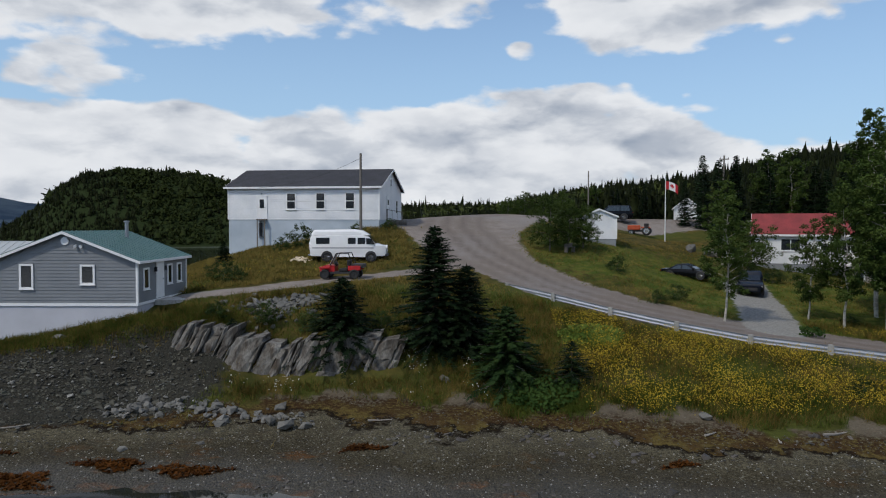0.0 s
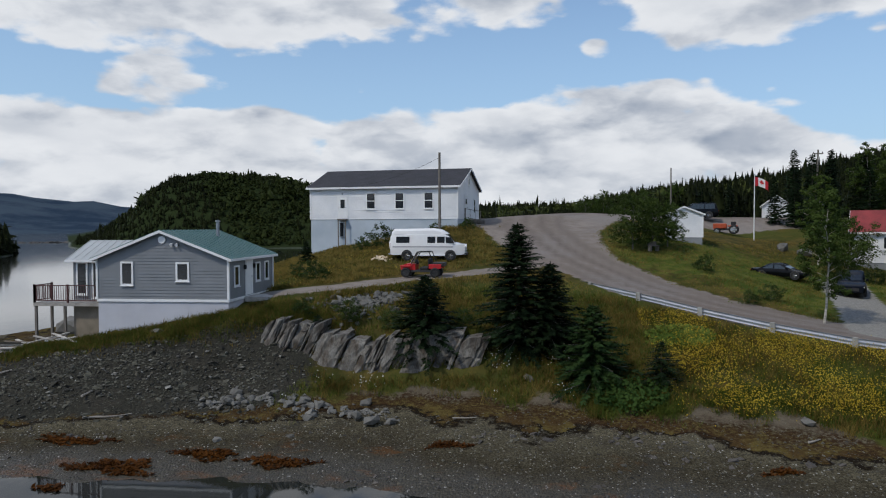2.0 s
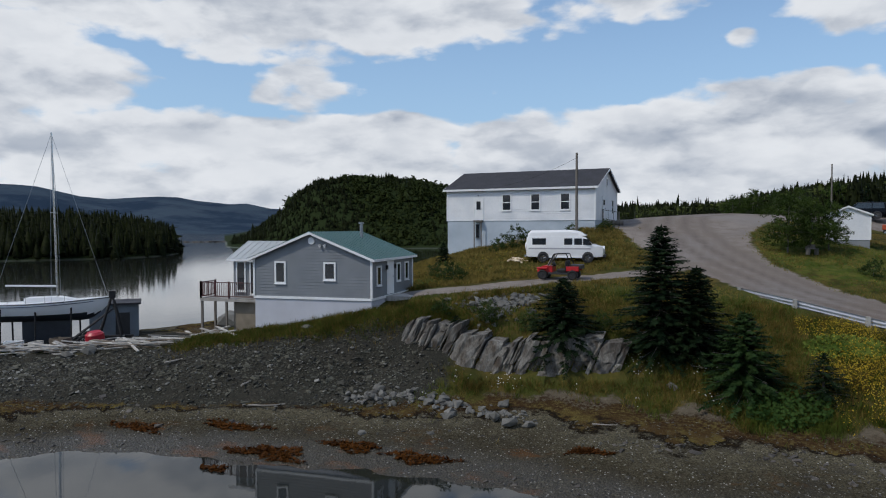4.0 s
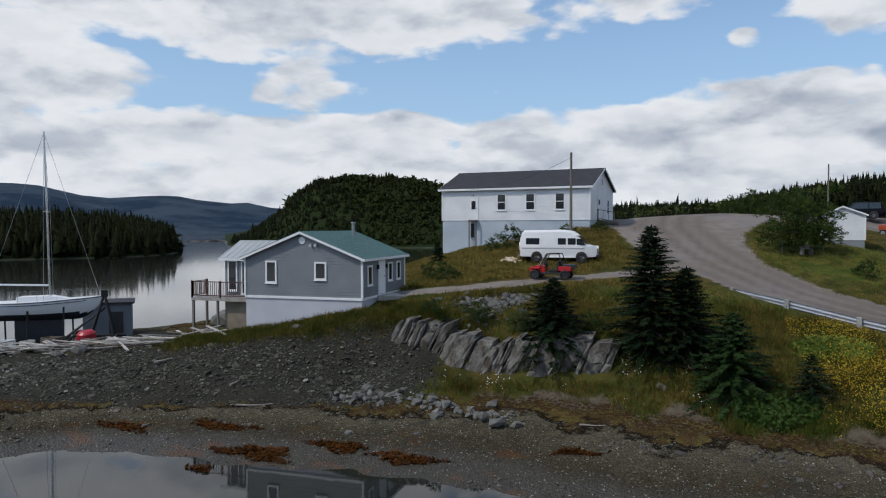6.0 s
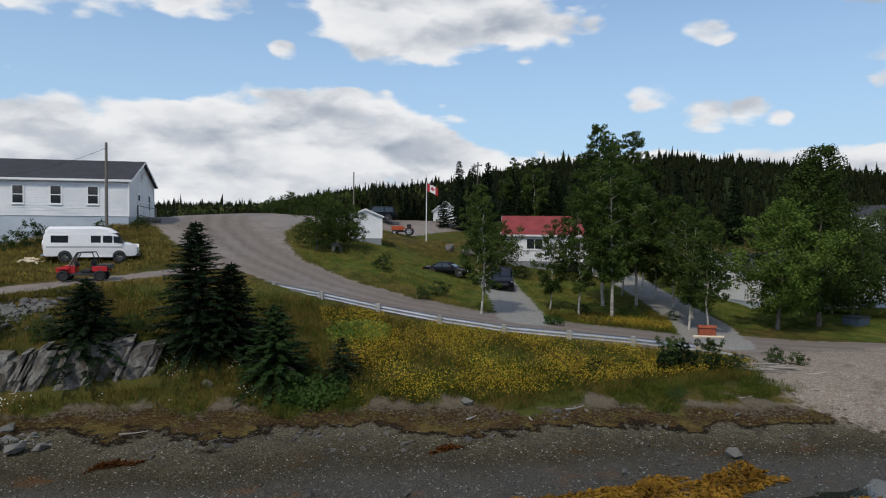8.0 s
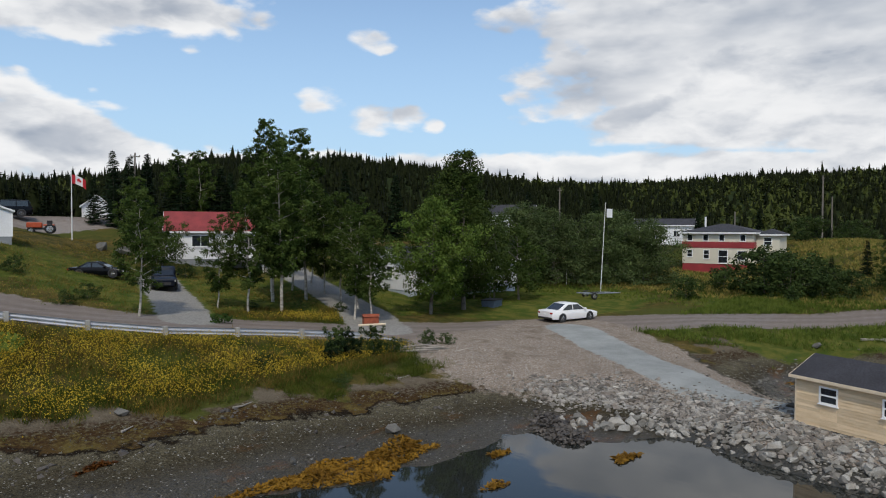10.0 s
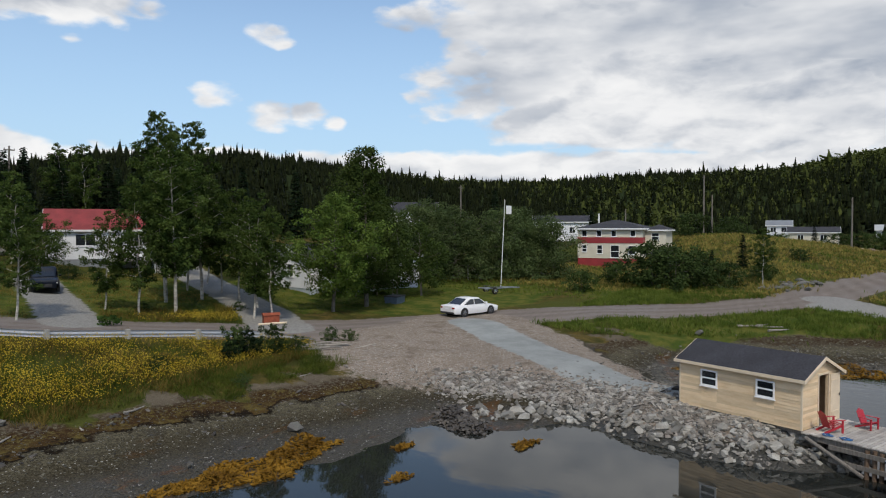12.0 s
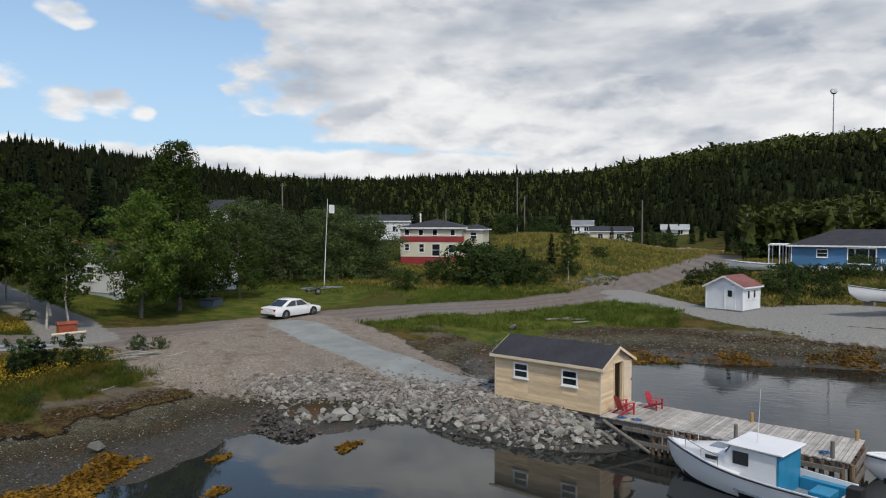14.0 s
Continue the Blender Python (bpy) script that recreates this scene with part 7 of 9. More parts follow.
def blue_bin(x, y):
    t = thing("plastic_tub", pose(x, y, ground_z(x, y), 0, 0, 15), "grey-blue plastic tub standing on the lawn", "tub")
    hull_part("body", [(-0.8, [(-0.5, 0.0), (-0.58, 0.6), (0.58, 0.6), (0.5, 0.0)]), (0.8, [(-0.5, 0.0), (-0.58, 0.6), (0.58, 0.6), (0.5, 0.0)])], mat("blue_grey_plastic", (0.1, 0.14, 0.2), 0.5), t, smooth=False)
    bxpart("lid", (-0.85, 0.85, -0.62, 0.62, 0.605, 0.68), M_PLASTIC_DARK, t, bevel=0.02)


blue_bin(43.4, 36.2)
# boat yard: shed, barrel, timber
yard = thing("yard_shed", pose(-38.9, 44.2, ground_z(-39.5, 45) - 0.1, 0, 0, 40), "low grey-blue flat-roofed shed in the boat yard", "shed")
bxpart("wall", (-3.4, 0, 0, 3, -0.3, 2.5), mat("blue_grey_boards", (0.17, 0.2, 0.23), 0.8, vary=0.1, scale=1.0), yard)
bxpart("roof", (-3.6, 0.2, -0.2, 3.2, 2.5, 2.64), M_SHINGLE, yard)
bxpart("door", (-1.6, -0.6, -0.04, -0.005, 0.0, 1.9), M_PLASTIC_DARK, yard)
bm = bmesh.new()
tube(bm, (0, 0, 0), (0, 0, 0.15), 0.5, 0.58, 16)
tube(bm, (0, 0, 0.15), (0, 0, 0.75), 0.58, 0.55, 16)
tube(bm, (0, 0, 0.75), (0, 0, 0.9), 0.55, 0.4, 16)
o = part("mooring_buoy", bm, M_RED_PLASTIC, smooth=False)
o.matrix_world = pose(-34.6, 35.4, ground_z(-34.6, 35.4), 8, 0, 0)
tagged(o, "large faded red mooring buoy in the boat yard", "buoy")
plank_mats = [mat("old_plank_" + n_, c_, 0.85, vary=0.15, scale=2, rand=0.25) for n_, c_ in (("grey", (0.4, 0.38, 0.35)), ("pale", (0.55, 0.52, 0.47)), ("brown", (0.2, 0.16, 0.12)))]
rnd = random.Random(77)
pile = thing("timber_pile", pose(-30, 33.4, ground_z(-30, 33.4)), "untidy pile of old planks and timber along the bank", "timber")
inv = pile.matrix_world.inverted()
for k in range(130):
    u = rnd.random()
    x = -38 + 14.5 * u + rnd.gauss(0, 0.5)
    y = 30.0 + 3.2 * u + rnd.gauss(0, 0.55)
    L = rnd.uniform(0.8, 3.6)
    bm = bmesh.new()
    box(bm, -L / 2, L / 2, -0.07, 0.07, 0, 0.05)
    o = part("plank", bm, rnd.choice(plank_mats), pile)
    o.matrix_basis = inv @ pose(x, y, ground_z(x, y) + rnd.uniform(0.02, 0.4), rnd.uniform(-6, 6), rnd.uniform(-7, 7), rnd.choice((12, 18, 25, -20, 60)) + rnd.uniform(-18, 18))
for k, (x, y, s, c_, lab) in enumerate(((-36.2, 34.2, 0.55, plank_mats[2], "brown fish crate in the boat yard"), (-38.6, 33.0, 0.5, M_WHITE_TRIM, "white plastic fish box in the boat yard"), (-24.6, 34.0, 0.4, M_WHITE_TRIM, "white plastic fish box in the boat yard"), (-37.5, 33.6, 0.4, plank_mats[1], "pale wooden crate in the boat yard"), (-41.0, 32.0, 0.5, M_WHITE_TRIM, "white plastic fish box in the boat yard"), (-33.4, 34.2, 0.4, plank_mats[0], "grey wooden crate in the boat yard"))):
    t = thing("fish_box", pose(x, y, ground_z(x, y), 0, 0, 33 * k), lab, "box", "boxes in the boat yard")
    bm = bmesh.new()
    for a in ((-s, s, -s * 0.6, -s * 0.54, 0, s), (-s, s, s * 0.54, s * 0.6, 0, s), (-s, -s + 0.05, -s * 0.54, s * 0.54, 0, s), (s - 0.05, s, -s * 0.54, s * 0.54, 0, s), (-s, s, -s * 0.54, s * 0.54, 0, 0.04)):
        box(bm, *a)
    part("body", bm, c_, t)
# lumber by the small shed, garden chair
t = thing("picnic_bench", pose(10.2, 55.4, ground_z(10.2, 55.4) + 0.02, 0, 0, 35), "small wooden bench on the lawn under a tree", "bench")
bxpart("seat", (-0.45, 0.45, -0.18, 0.18, 0.36, 0.4), M_WOODPOLE, t)
for x in (-0.5, 0.5):
    bxpart("leg", (x * 0.8 - 0.04, x * 0.8 + 0.04, -0.16, 0.16, -0.05, 0.36), M_WOODPOLE, t)
bxpart("backrest", (-0.45, 0.45, 0.16, 0.2, 0.36, 0.7), M_WOODPOLE, t)
# firewood and stones beside the van
sp = [(-10.4 + rnd.gauss(0, 0.35), 51.6 + rnd.gauss(0, 0.3)) for k in range(26)]
wood = thing("firewood_heap", pose(-10.4, 51.6, ground_z(-10.4, 51.6)), "small heap of pale firewood beside the van", "firewood")
inv = wood.matrix_world.inverted()
for k, (x, y) in enumerate(sp):
    bm = bmesh.new()
    tube(bm, (-0.2, 0, 0), (0.2, 0, 0), 0.07, n=7)
    o = part("log", bm, M_PINE_TRIM, wood)
    o.matrix_basis = inv @ pose(x, y, ground_z(x, y) + rnd.uniform(0.06, 0.3), rnd.uniform(-20, 20), rnd.uniform(-20, 20), rnd.uniform(0, 360))

# ---- plants ----
def leaf_mat(name, a, b, rough=0.6, hue=0.25):
    """Foliage between two greens, leaf by leaf and clump by clump."""
    m = bpy.data.materials.new(name)
    m.use_nodes = True
    n = Nodes(m.node_tree)
    p = m.node_tree.nodes["Principled BSDF"]
    g = n.add("ShaderNodeNewGeometry")
    o = n.add("ShaderNodeObjectInfo").outputs["Random"]
    f = n.math("ADD", n.math("MULTIPLY", g.outputs["Random Per Island"], 0.3), n.math("MULTIPLY", n.ramp(n.noise(g.outputs["Position"], 0.9, 4), 0.34, 0.66), 0.7))
    c = n.mix(f, a, b)
    c = n.mix(1.0, c, n.mix(o, (1 - hue, 1 - hue, 1 - hue), (1 + hue, 1 + hue, 1 + hue)), "MULTIPLY")
    n.put(p.inputs["Base Color"], c)
    p.inputs["Roughness"].default_value = rough
    p.inputs["Specular IOR Level"].default_value = 0.04
    tr = n.add("ShaderNodeBsdfTranslucent")
    n.put(tr.inputs["Color"], c)
    ms = n.add("ShaderNodeMixShader")
    ms.inputs[0].default_value = 0.22
    n.put(ms.inputs[1], p.outputs[0])
    n.put(ms.inputs[2], tr.outputs[0])
    n.put(m.node_tree.nodes["Material Output"].inputs[0], ms.outputs[0])
    return m


M_SPRUCE = leaf_mat("spruce_needles", (0.0042, 0.0105, 0.0052), (0.019, 0.034, 0.0135))
M_YOUNG_SPRUCE = leaf_mat("young_spruce_needles", (0.014, 0.034, 0.012), (0.045, 0.08, 0.024))
M_FAR_SPRUCE = leaf_mat("far_spruce", (0.0034, 0.006, 0.0024), (0.019, 0.0245, 0.0075), hue=0.0)
# birch green; also paints the sunlit crest of the eastern hill
M_FAR_LEAF = leaf_mat("far_birch_sunlit_wood", (0.024, 0.037, 0.0095), (0.085, 0.1, 0.026), hue=0.0)
# lighter green that paints the sunlit middle of the steep hill
M_HILL_LEAF = leaf_mat("hill_sunlit_wood", (0.01375, 0.022, 0.0066), (0.0341, 0.0451, 0.0121), hue=0.0)
M_BIRCH = leaf_mat("birch_leaves", (0.02347, 0.04514, 0.009927), (0.07223, 0.1038, 0.02438))
M_MAPLE = leaf_mat("maple_leaves", (0.03463, 0.06925, 0.01154), (0.1096, 0.156, 0.03232))
M_WILLOW = leaf_mat("willow_leaves", (0.03317, 0.0553, 0.0177), (0.09956, 0.1327, 0.04867))
M_SHRUB = leaf_mat("shrub_leaves", (0.02, 0.036, 0.011), (0.06, 0.09, 0.026))
M_BARK = mat("grey_bark", (0.16, 0.145, 0.125), 0.9, vary=0.25, scale=3, streak=(4, 4, 1))
M_BIRCH_BARK = mat("pale_birch_bark", (0.5, 0.47, 0.41), 0.8, vary=0.2, scale=2.5, streak=(1, 1, 4), color2=(0.25, 0.23, 0.2))


def quads_mesh(name, centres, a, b):
    """A mesh of separate quads: centres and two half axes, arrays of n x 3."""
    n = len(centres)
    v = np.stack([centres - a, centres + b * 0.9, centres + a, centres - b * 0.9], 1).reshape(-1, 3)
    f = np.arange(4 * n).reshape(-1, 4)
    m = bpy.data.meshes.new(name)
    m.vertices.add(4 * n)
    m.vertices.foreach_set("co", v.astype(np.float32).ravel())
    m.loops.add(4 * n)
    m.loops.foreach_set("vertex_index", f.astype(np.int32).ravel())
    m.polygons.add(n)
    m.polygons.foreach_set("loop_start", np.arange(0, 4 * n, 4, dtype=np.int32))
    m.polygons.foreach_set("loop_total", np.full(n, 4, dtype=np.int32))
    m.update(calc_edges=True)
    return m


def unit(v):
    return v / np.maximum(np.linalg.norm(v, axis=-1, keepdims=True), 1e-9)


def broadleaf_meshes(seed, h, spread, trunk_h, leaves, leaf, bark_r, levels=(7, 5), shape="oval", lean=0.0, tufts=130):
    """Trunk and limbs in one mesh, the leaves in another."""
    r = np.random.default_rng(seed)
    bm = bmesh.new()
    ends = []
    pts = [np.array([0, 0, -0.15])]
    n_seg = 6
    for k in range(1, n_seg + 1):
        p = pts[-1].copy()
        p[2] = -0.15 + (h * 0.86) * k / n_seg
        p[:2] += r.normal(0, 0.012 * h, 2) + lean * h / n_seg
        pts.append(p)
    for k in range(n_seg):
        tube(bm, pts[k], pts[k + 1], bark_r * (1 - 0.88 * k / n_seg), bark_r * (1 - 0.88 * (k + 1) / n_seg), 7, False)

    def on_trunk(z):
        u = (z + 0.15) / (h * 0.86) * n_seg
        k = int(min(max(u, 0), n_seg - 0.001))
        return pts[k] + (pts[k + 1] - pts[k]) * (u - k)

    n1 = levels[0] * 3
    for k in range(n1):
        u = (k + 0.5) / n1
        z = trunk_h + (h * 0.84 - trunk_h) * u
        if shape == "oval":
            reach = spread * (0.35 + 0.9 * math.sin(math.pi * min(1, u * 0.85 + 0.12))) * 0.8
        elif shape == "round":
            reach = spread * math.sqrt(max(0.05, 1 - (1.4 * u - 0.35) ** 2))
        else:
            reach = spread * (1.05 - 0.8 * u) * (0.6 + 0.4 * min(1, u * 5))
        reach *= r.uniform(0.7, 1.15)
        a = k * 2.4 + r.uniform(-0.5, 0.5)
        start = on_trunk(z)
        rise = r.uniform(0.15, 0.75) if shape != "round" else r.uniform(-0.1, 0.6)
        end = start + np.array([math.cos(a) * reach, math.sin(a) * reach, reach * rise])
        mid = (start + end) / 2 + r.normal(0, 0.06 * reach, 3)
        rad = bark_r * 0.34 * (1 - 0.6 * u)
        tube(bm, start, mid, rad, rad * 0.7, 5, False)
        tube(bm, mid, end, rad * 0.7, rad * 0.25, 5, False)
        ends += [(mid, reach * 0.3), (end, reach * 0.36)]
        for q in range(levels[1]):
            s = start + (end - start) * r.uniform(0.35, 1.0)
            e = s + unit(r.normal(0, 1, 3) + (end - start) / max(reach, 0.1) * 0.8 + np.array([0, 0, 0.3])) * reach * r.uniform(0.25, 0.5)
            tube(bm, s, e, rad * 0.35, rad * 0.12, 4, False)
            ends.append((e, reach * 0.3))
    ends.append((pts[-1] + np.array([0, 0, h * 0.07]), spread * 0.22))
    bmesh.ops.recalc_face_normals(bm, faces=bm.faces)
    wood = bpy.data.meshes.new("trunk")
    bm.to_mesh(wood)
    bm.free()
    # tufts of leaves fill an uneven crown; others sit at the twigs' ends
    sprays = [(np.asarray(e), max(0.14, rad) * 0.8) for e, rad in ends]
    ph = r.uniform(0, 6.28, 6)
    for q in range(tufts):
        u = r.random()
        if shape == "oval":
            f = math.sin(math.pi * (0.1 + 0.84 * u)) ** 0.75
        elif shape == "round":
            f = math.sqrt(max(0.04, 1 - (1.3 * u - 0.32) ** 2))
        else:
            f = (1 - u) ** 0.38 * min(1.0, 0.66 + 1.6 * u) * 1.02
        z = trunk_h * 0.9 + (h - trunk_h * 0.9) * u
        a = r.uniform(0, 6.28)
        lobe = 0.84 + 0.17 * math.sin(2 * a + ph[0] + 3 * u) + 0.13 * math.sin(3 * a + ph[1] - 7 * u) + 0.1 * math.sin(11 * u + ph[2] + a)
        d = spread * f * lobe * math.sqrt(r.uniform(0.1, 1.0))
        mid = on_trunk(min(z, h * 0.85))
        sprays.append((np.array([mid[0] + d * math.cos(a), mid[1] + d * math.sin(a), z]), spread * r.uniform(0.14, 0.26) * (1.15 - 0.5 * u)))
    c = np.array([e[0] for e in sprays])
    s = np.array([e[1] for e in sprays])
    w = s ** 1.7
    pick = r.choice(len(c), leaves, p=w / w.sum())
    off = unit(r.normal(0, 1, (leaves, 3))) * (r.random((leaves, 1)) ** 0.45) * np.array([1.0, 1.0, 0.7]) * s[pick][:, None]
    pos = c[pick] + off
    pos[:, 2] = np.maximum(pos[:, 2], trunk_h * 0.75 + r.uniform(0, 0.3, leaves))
    nrm = unit(off / s[pick][:, None] * 0.9 + r.normal(0, 0.35, (leaves, 3)) + np.array([0, 0, 0.35]))
    a = unit(np.cross(nrm, unit(r.normal(0, 1, (leaves, 3)))))
    b = np.cross(nrm, a)
    size = leaf * r.uniform(0.6, 1.25, (leaves, 1))
    return wood, quads_mesh("crown", pos, a * size, b * size * 0.62)


def plant_tree(name, meshes, x, y, label, category, group, bark, leafm, scale=1.0, turn=0.0, sink=0.05):
    t = thing(name, pose(x, y, ground_z(x, y) - sink, 0, 0, turn), label, category, group)
    for nm, me_, mt in (("trunk", meshes[0], bark), ("crown", meshes[1], leafm)):
        if not me_.materials:
            me_.materials.append(mt)
        o = new(nm, me_)
        o.parent = t
        o.scale = (scale, scale, scale)
    return t


def spruce_meshes(seed, h, spread, whorl=0.27, twigs=15, bare=0.06, needle=0.16):
    """A spruce: trunk and branches, and drooping sprays of needles."""
    r = np.random.default_rng(seed)
    bm = bmesh.new()
    tube(bm, (0, 0, -0.2), (0, 0, h * 0.97), 0.022 * h, 0.006, 7, False)
    cs, aa, bb = [], [], []
    z = h * bare + 0.08
    while z < h * 0.985:
        u = z / h
        reach = spread * (1 - u) ** 0.74 * r.uniform(0.86, 1.1) + 0.05
        n = int(6 + 6 * (1 - u))
        ph = r.uniform(0, 6.28)
        for k in range(n):
            a = ph + 6.283 * k / n + r.uniform(-0.22, 0.22)
            L = reach * r.uniform(0.72, 1.18)
            rise = 0.34 * u + r.uniform(-0.34, 0.02) * (1 - u)
            d = np.array([math.cos(a), math.sin(a), 0])
            s = np.array([-d[1], d[0], 0])
            base = np.array([0, 0, z + r.uniform(-0.08, 0.08)])
            if k % 2 == 0 and L > 0.4:
                tube(bm, base, base + d * L * 0.8 + np.array([0, 0, L * rise * 0.8]), 0.014 * L + 0.004, 0.003, 4, False)
            m = max(4, int(twigs * min(1.0, 0.3 + L / spread)))
            for q in range(m):
                f = 0.14 + 0.86 * (q + r.uniform(0, 0.9)) / m
                p = base + d * L * f + np.array([0, 0, L * rise * f - 0.10 * L * f * f])
                side = (-1 if q % 2 else 1) * r.uniform(0.3, 1.0)
                t = unit(d * 0.75 + s * side + np.array([0, 0, -0.28 + 0.25 * r.normal()]))
                ln = needle * (1.25 - 0.55 * f) * r.uniform(0.7, 1.3) * (0.6 + 0.5 * L / spread)
                nrm = unit(np.array([0, 0, 1.0]) + d * 0.45 + r.normal(0, 0.35, 3))
                cs.append(p + t * ln * 0.8)
                aa.append(t * ln)
                bb.append(unit(np.cross(nrm, t)) * ln * 0.36)
        z += whorl * (1.05 - 0.55 * u) * r.uniform(0.8, 1.2)
    for k in range(8):
        cs.append(np.array([0, 0, h * (0.95 + 0.05 * k / 8)]))
        aa.append(np.array([0.02 * math.cos(k), 0.02 * math.sin(k), 0.14]))
        bb.append(np.array([0.05 * math.sin(k * 2), 0.05 * math.cos(k * 2), 0.0]))
    bmesh.ops.recalc_face_normals(bm, faces=bm.faces)
    wood = bpy.data.meshes.new("trunk")
    bm.to_mesh(wood)
    bm.free()
    return wood, quads_mesh("crown", np.array(cs), np.array(aa), np.array(bb))


# spruces on the bank above the beach
for k, (x, y, h, sp, lab) in enumerate(((-0.4, 35.0, 6.1, 2.75, "tall dark spruce tree on the bank above the rocks"), (1.2, 34.7, 4.3, 2.2, "dark spruce tree beside a taller one on the bank"),
                                        (-5.0, 34.5, 3.7, 2.4, "broad young spruce growing over the rock face"), (2.95, 31.6, 3.55, 2.15, "green young spruce on the grassy bank"), (5.8, 30.9, 2.0, 1.3, "small dark rounded spruce on the bank"),
                                        (-17.6, 55.5, 1.7, 0.7, "small young spruce in the grass below the hall"), (-10.6, 34.6, 0.8, 0.9, "low spreading spruce on top of the rock face"))):
    plant_tree("spruce_tree", spruce_meshes(11 + k, h, sp, 0.17 if h > 3 else 0.13, 60 if h > 3 else 24, 0.03, 0.15 if h > 3 else 0.1), x, y, lab, "tree", "spruces on the bank", M_BARK, M_YOUNG_SPRUCE if k == 3 else M_SPRUCE, turn=40 * k)

# taller spruces behind the houses
mid_spruce = [spruce_meshes(31 + k, 9.0, 1.9 - 0.2 * k, 0.42, 11, 0.05, 0.34) for k in range(3)]
rnd = random.Random(8)
SPRUCE_STAND = [(32.6, 81.8, 8.3), (34.2, 81.1, 7.9), (35.4, 83.6, 8.6), (37.0, 79.9, 8.7), (36.2, 76.5, 7.6), (38.6, 82.1, 9.0), (40.5, 79.2, 9.2), (41.7, 77.5, 8.4), (42.7, 77.0, 8.0), (31.0, 82.4, 5.8), (44.5, 76, 7.6),
                (46.5, 79, 8.4), (48, 74, 7.8), (51, 77, 8.6), (53, 72, 7.4), (29.4, 84, 5.4), (55, 80, 9.0), (49, 84, 9.2), (58, 86, 9.4), (61, 78, 9.2), (67, 74, 9.4), (73, 66, 9.0), (80, 60, 8.6), (88, 54, 8.6), (33.4, 89, 8.4), (26.2, 90, 4.6),
                (24.0, 95, 4.2), (78.8, 17.2, 3.7), (69.5, 18.0, 3.3), (117.7, -2.3, 3.4), (144.9, 3.7, 4.2), (147.5, 2.0, 3.6), (136, 11.6, 3.4), (128, 17, 4.2), (122, 30, 5.0), (126, 33, 4.6), (118, 33, 5.2), (150, 14, 3.4), (108, 38, 5.2), (98, 43, 5.4), (158, -2, 4.4), (152, -7, 5.2)]
for k, (x, y, h) in enumerate(SPRUCE_STAND):
    plant_tree("spruce_tree", mid_spruce[k % 3], x, y, "dark spruce tree standing behind the houses", "tree", "spruces behind the houses", M_BARK, M_SPRUCE, h / 9.0, rnd.uniform(0, 360))

# birches and other trees of the gardens
tall_birch = [broadleaf_meshes(51 + k, 13.2, 2.05, 3.0, 19000, 0.095, 0.13, (9, 3), "oval", 0.0, 190) for k in range(3)]
thin_birch = [broadleaf_meshes(61 + k, 8.2, 1.65, 1.9, 7500, 0.088, 0.08, (6, 3), "oval", 0.0, 110) for k in range(2)]
low_tree = [broadleaf_meshes(71 + k, 5.0, 2.0, 0.7, 6500, 0.085, 0.08, (6, 4), "round", 0.0, 90) for k in range(2)]
maple = broadleaf_meshes(81, 12.6, 4.1, 1.6, 38000, 0.1, 0.2, (11, 4), "dome", 0.0, 330)
maple_low = broadleaf_meshes(82, 8.6, 3.1, 1.4, 22000, 0.098, 0.15, (9, 4), "oval", 0.0, 180)
willow = [broadleaf_meshes(91 + k, 7.4, 4.2, 0.3, 21000, 0.11, 0.14, (10, 4), "round", 0.0, 200) for k in range(2)]
B = ("tree", "birches on the lawn", M_BIRCH_BARK, M_BIRCH)
for k, (x, y, s) in enumerate(((27.8, 44.1, 1.02), (25.9, 40.0, 0.94), (30.5, 43.8, 0.98), (29.2, 46.4, 0.93))):
    plant_tree("birch_tree", tall_birch[k % 3], x, y, "tall slender birch with pale trunk on the lawn", *B, s, 70 * k)
for k, (x, y, s) in enumerate(((23.6, 40.4, 1.02), (22.4, 42.2, 0.76), (16.5, 40.3, 0.92), (29.5, 36.7, 1.02), (29.8, 35.2, 0.9), (32.2, 39.6, 0.98), (33.4, 43.2, 1.05), (34.0, 46.2, 1.0), (32.4, 48.5, 1.1), (36.0, 51, 1.05), (24.5, 60.5, 0.95), (35, 55, 1.05), (72, 70, 1.1), (38.1, 79.4, 1.2), (39.6, 78.6, 1.24), (45.5, 73, 0.95), (70.9, 13.7, 0.68))):
    plant_tree("birch_tree", thin_birch[k % 2], x, y, "young birch with thin pale trunk beside the lane", *B, s, 51 * k)
for k, (x, y, s) in enumerate(((8.6, 55.4, 0.88), (10.2, 56.2, 0.8), (11.6, 57.0, 0.74), (49.3, 38.0, 1.35), (47.2, 39.6, 1.1), (26, 58.5, 0.95), (10.2, 108, 0.9), (12.7, 107, 1.05), (15.9, 108, 1.0), (18.8, 107, 1.05), (22.5, 104, 1.1))):
    plant_tree("garden_tree", low_tree[k % 2], x, y, "low rounded leafy tree on the grass", "tree", "low garden trees", M_BARK, M_BIRCH, s, 80 * k)
plant_tree("maple_tree", maple, 40.4, 36.6, "large dense maple tree in front of the white house", "tree", "maples by the road", M_BARK, M_BIRCH)
plant_tree("maple_tree", maple_low, 36.0, 35.9, "lighter green maple tree beside a larger one", "tree", "maples by the road", M_BARK, M_MAPLE)
for k, (x, y, s) in enumerate(((58.5, 46, 1.05), (62, 43.5, 1.05), (66, 39, 1.05), (68.5, 36, 0.95), (72, 41, 1.05), (65, 48, 1.12), (55, 49, 1.0))):
    plant_tree("willow_tree", willow[k % 2], x, y, "wide bushy willow reaching down to the grass", "tree", "willows along the garden", M_BARK, M_WILLOW, s, 60 * k)
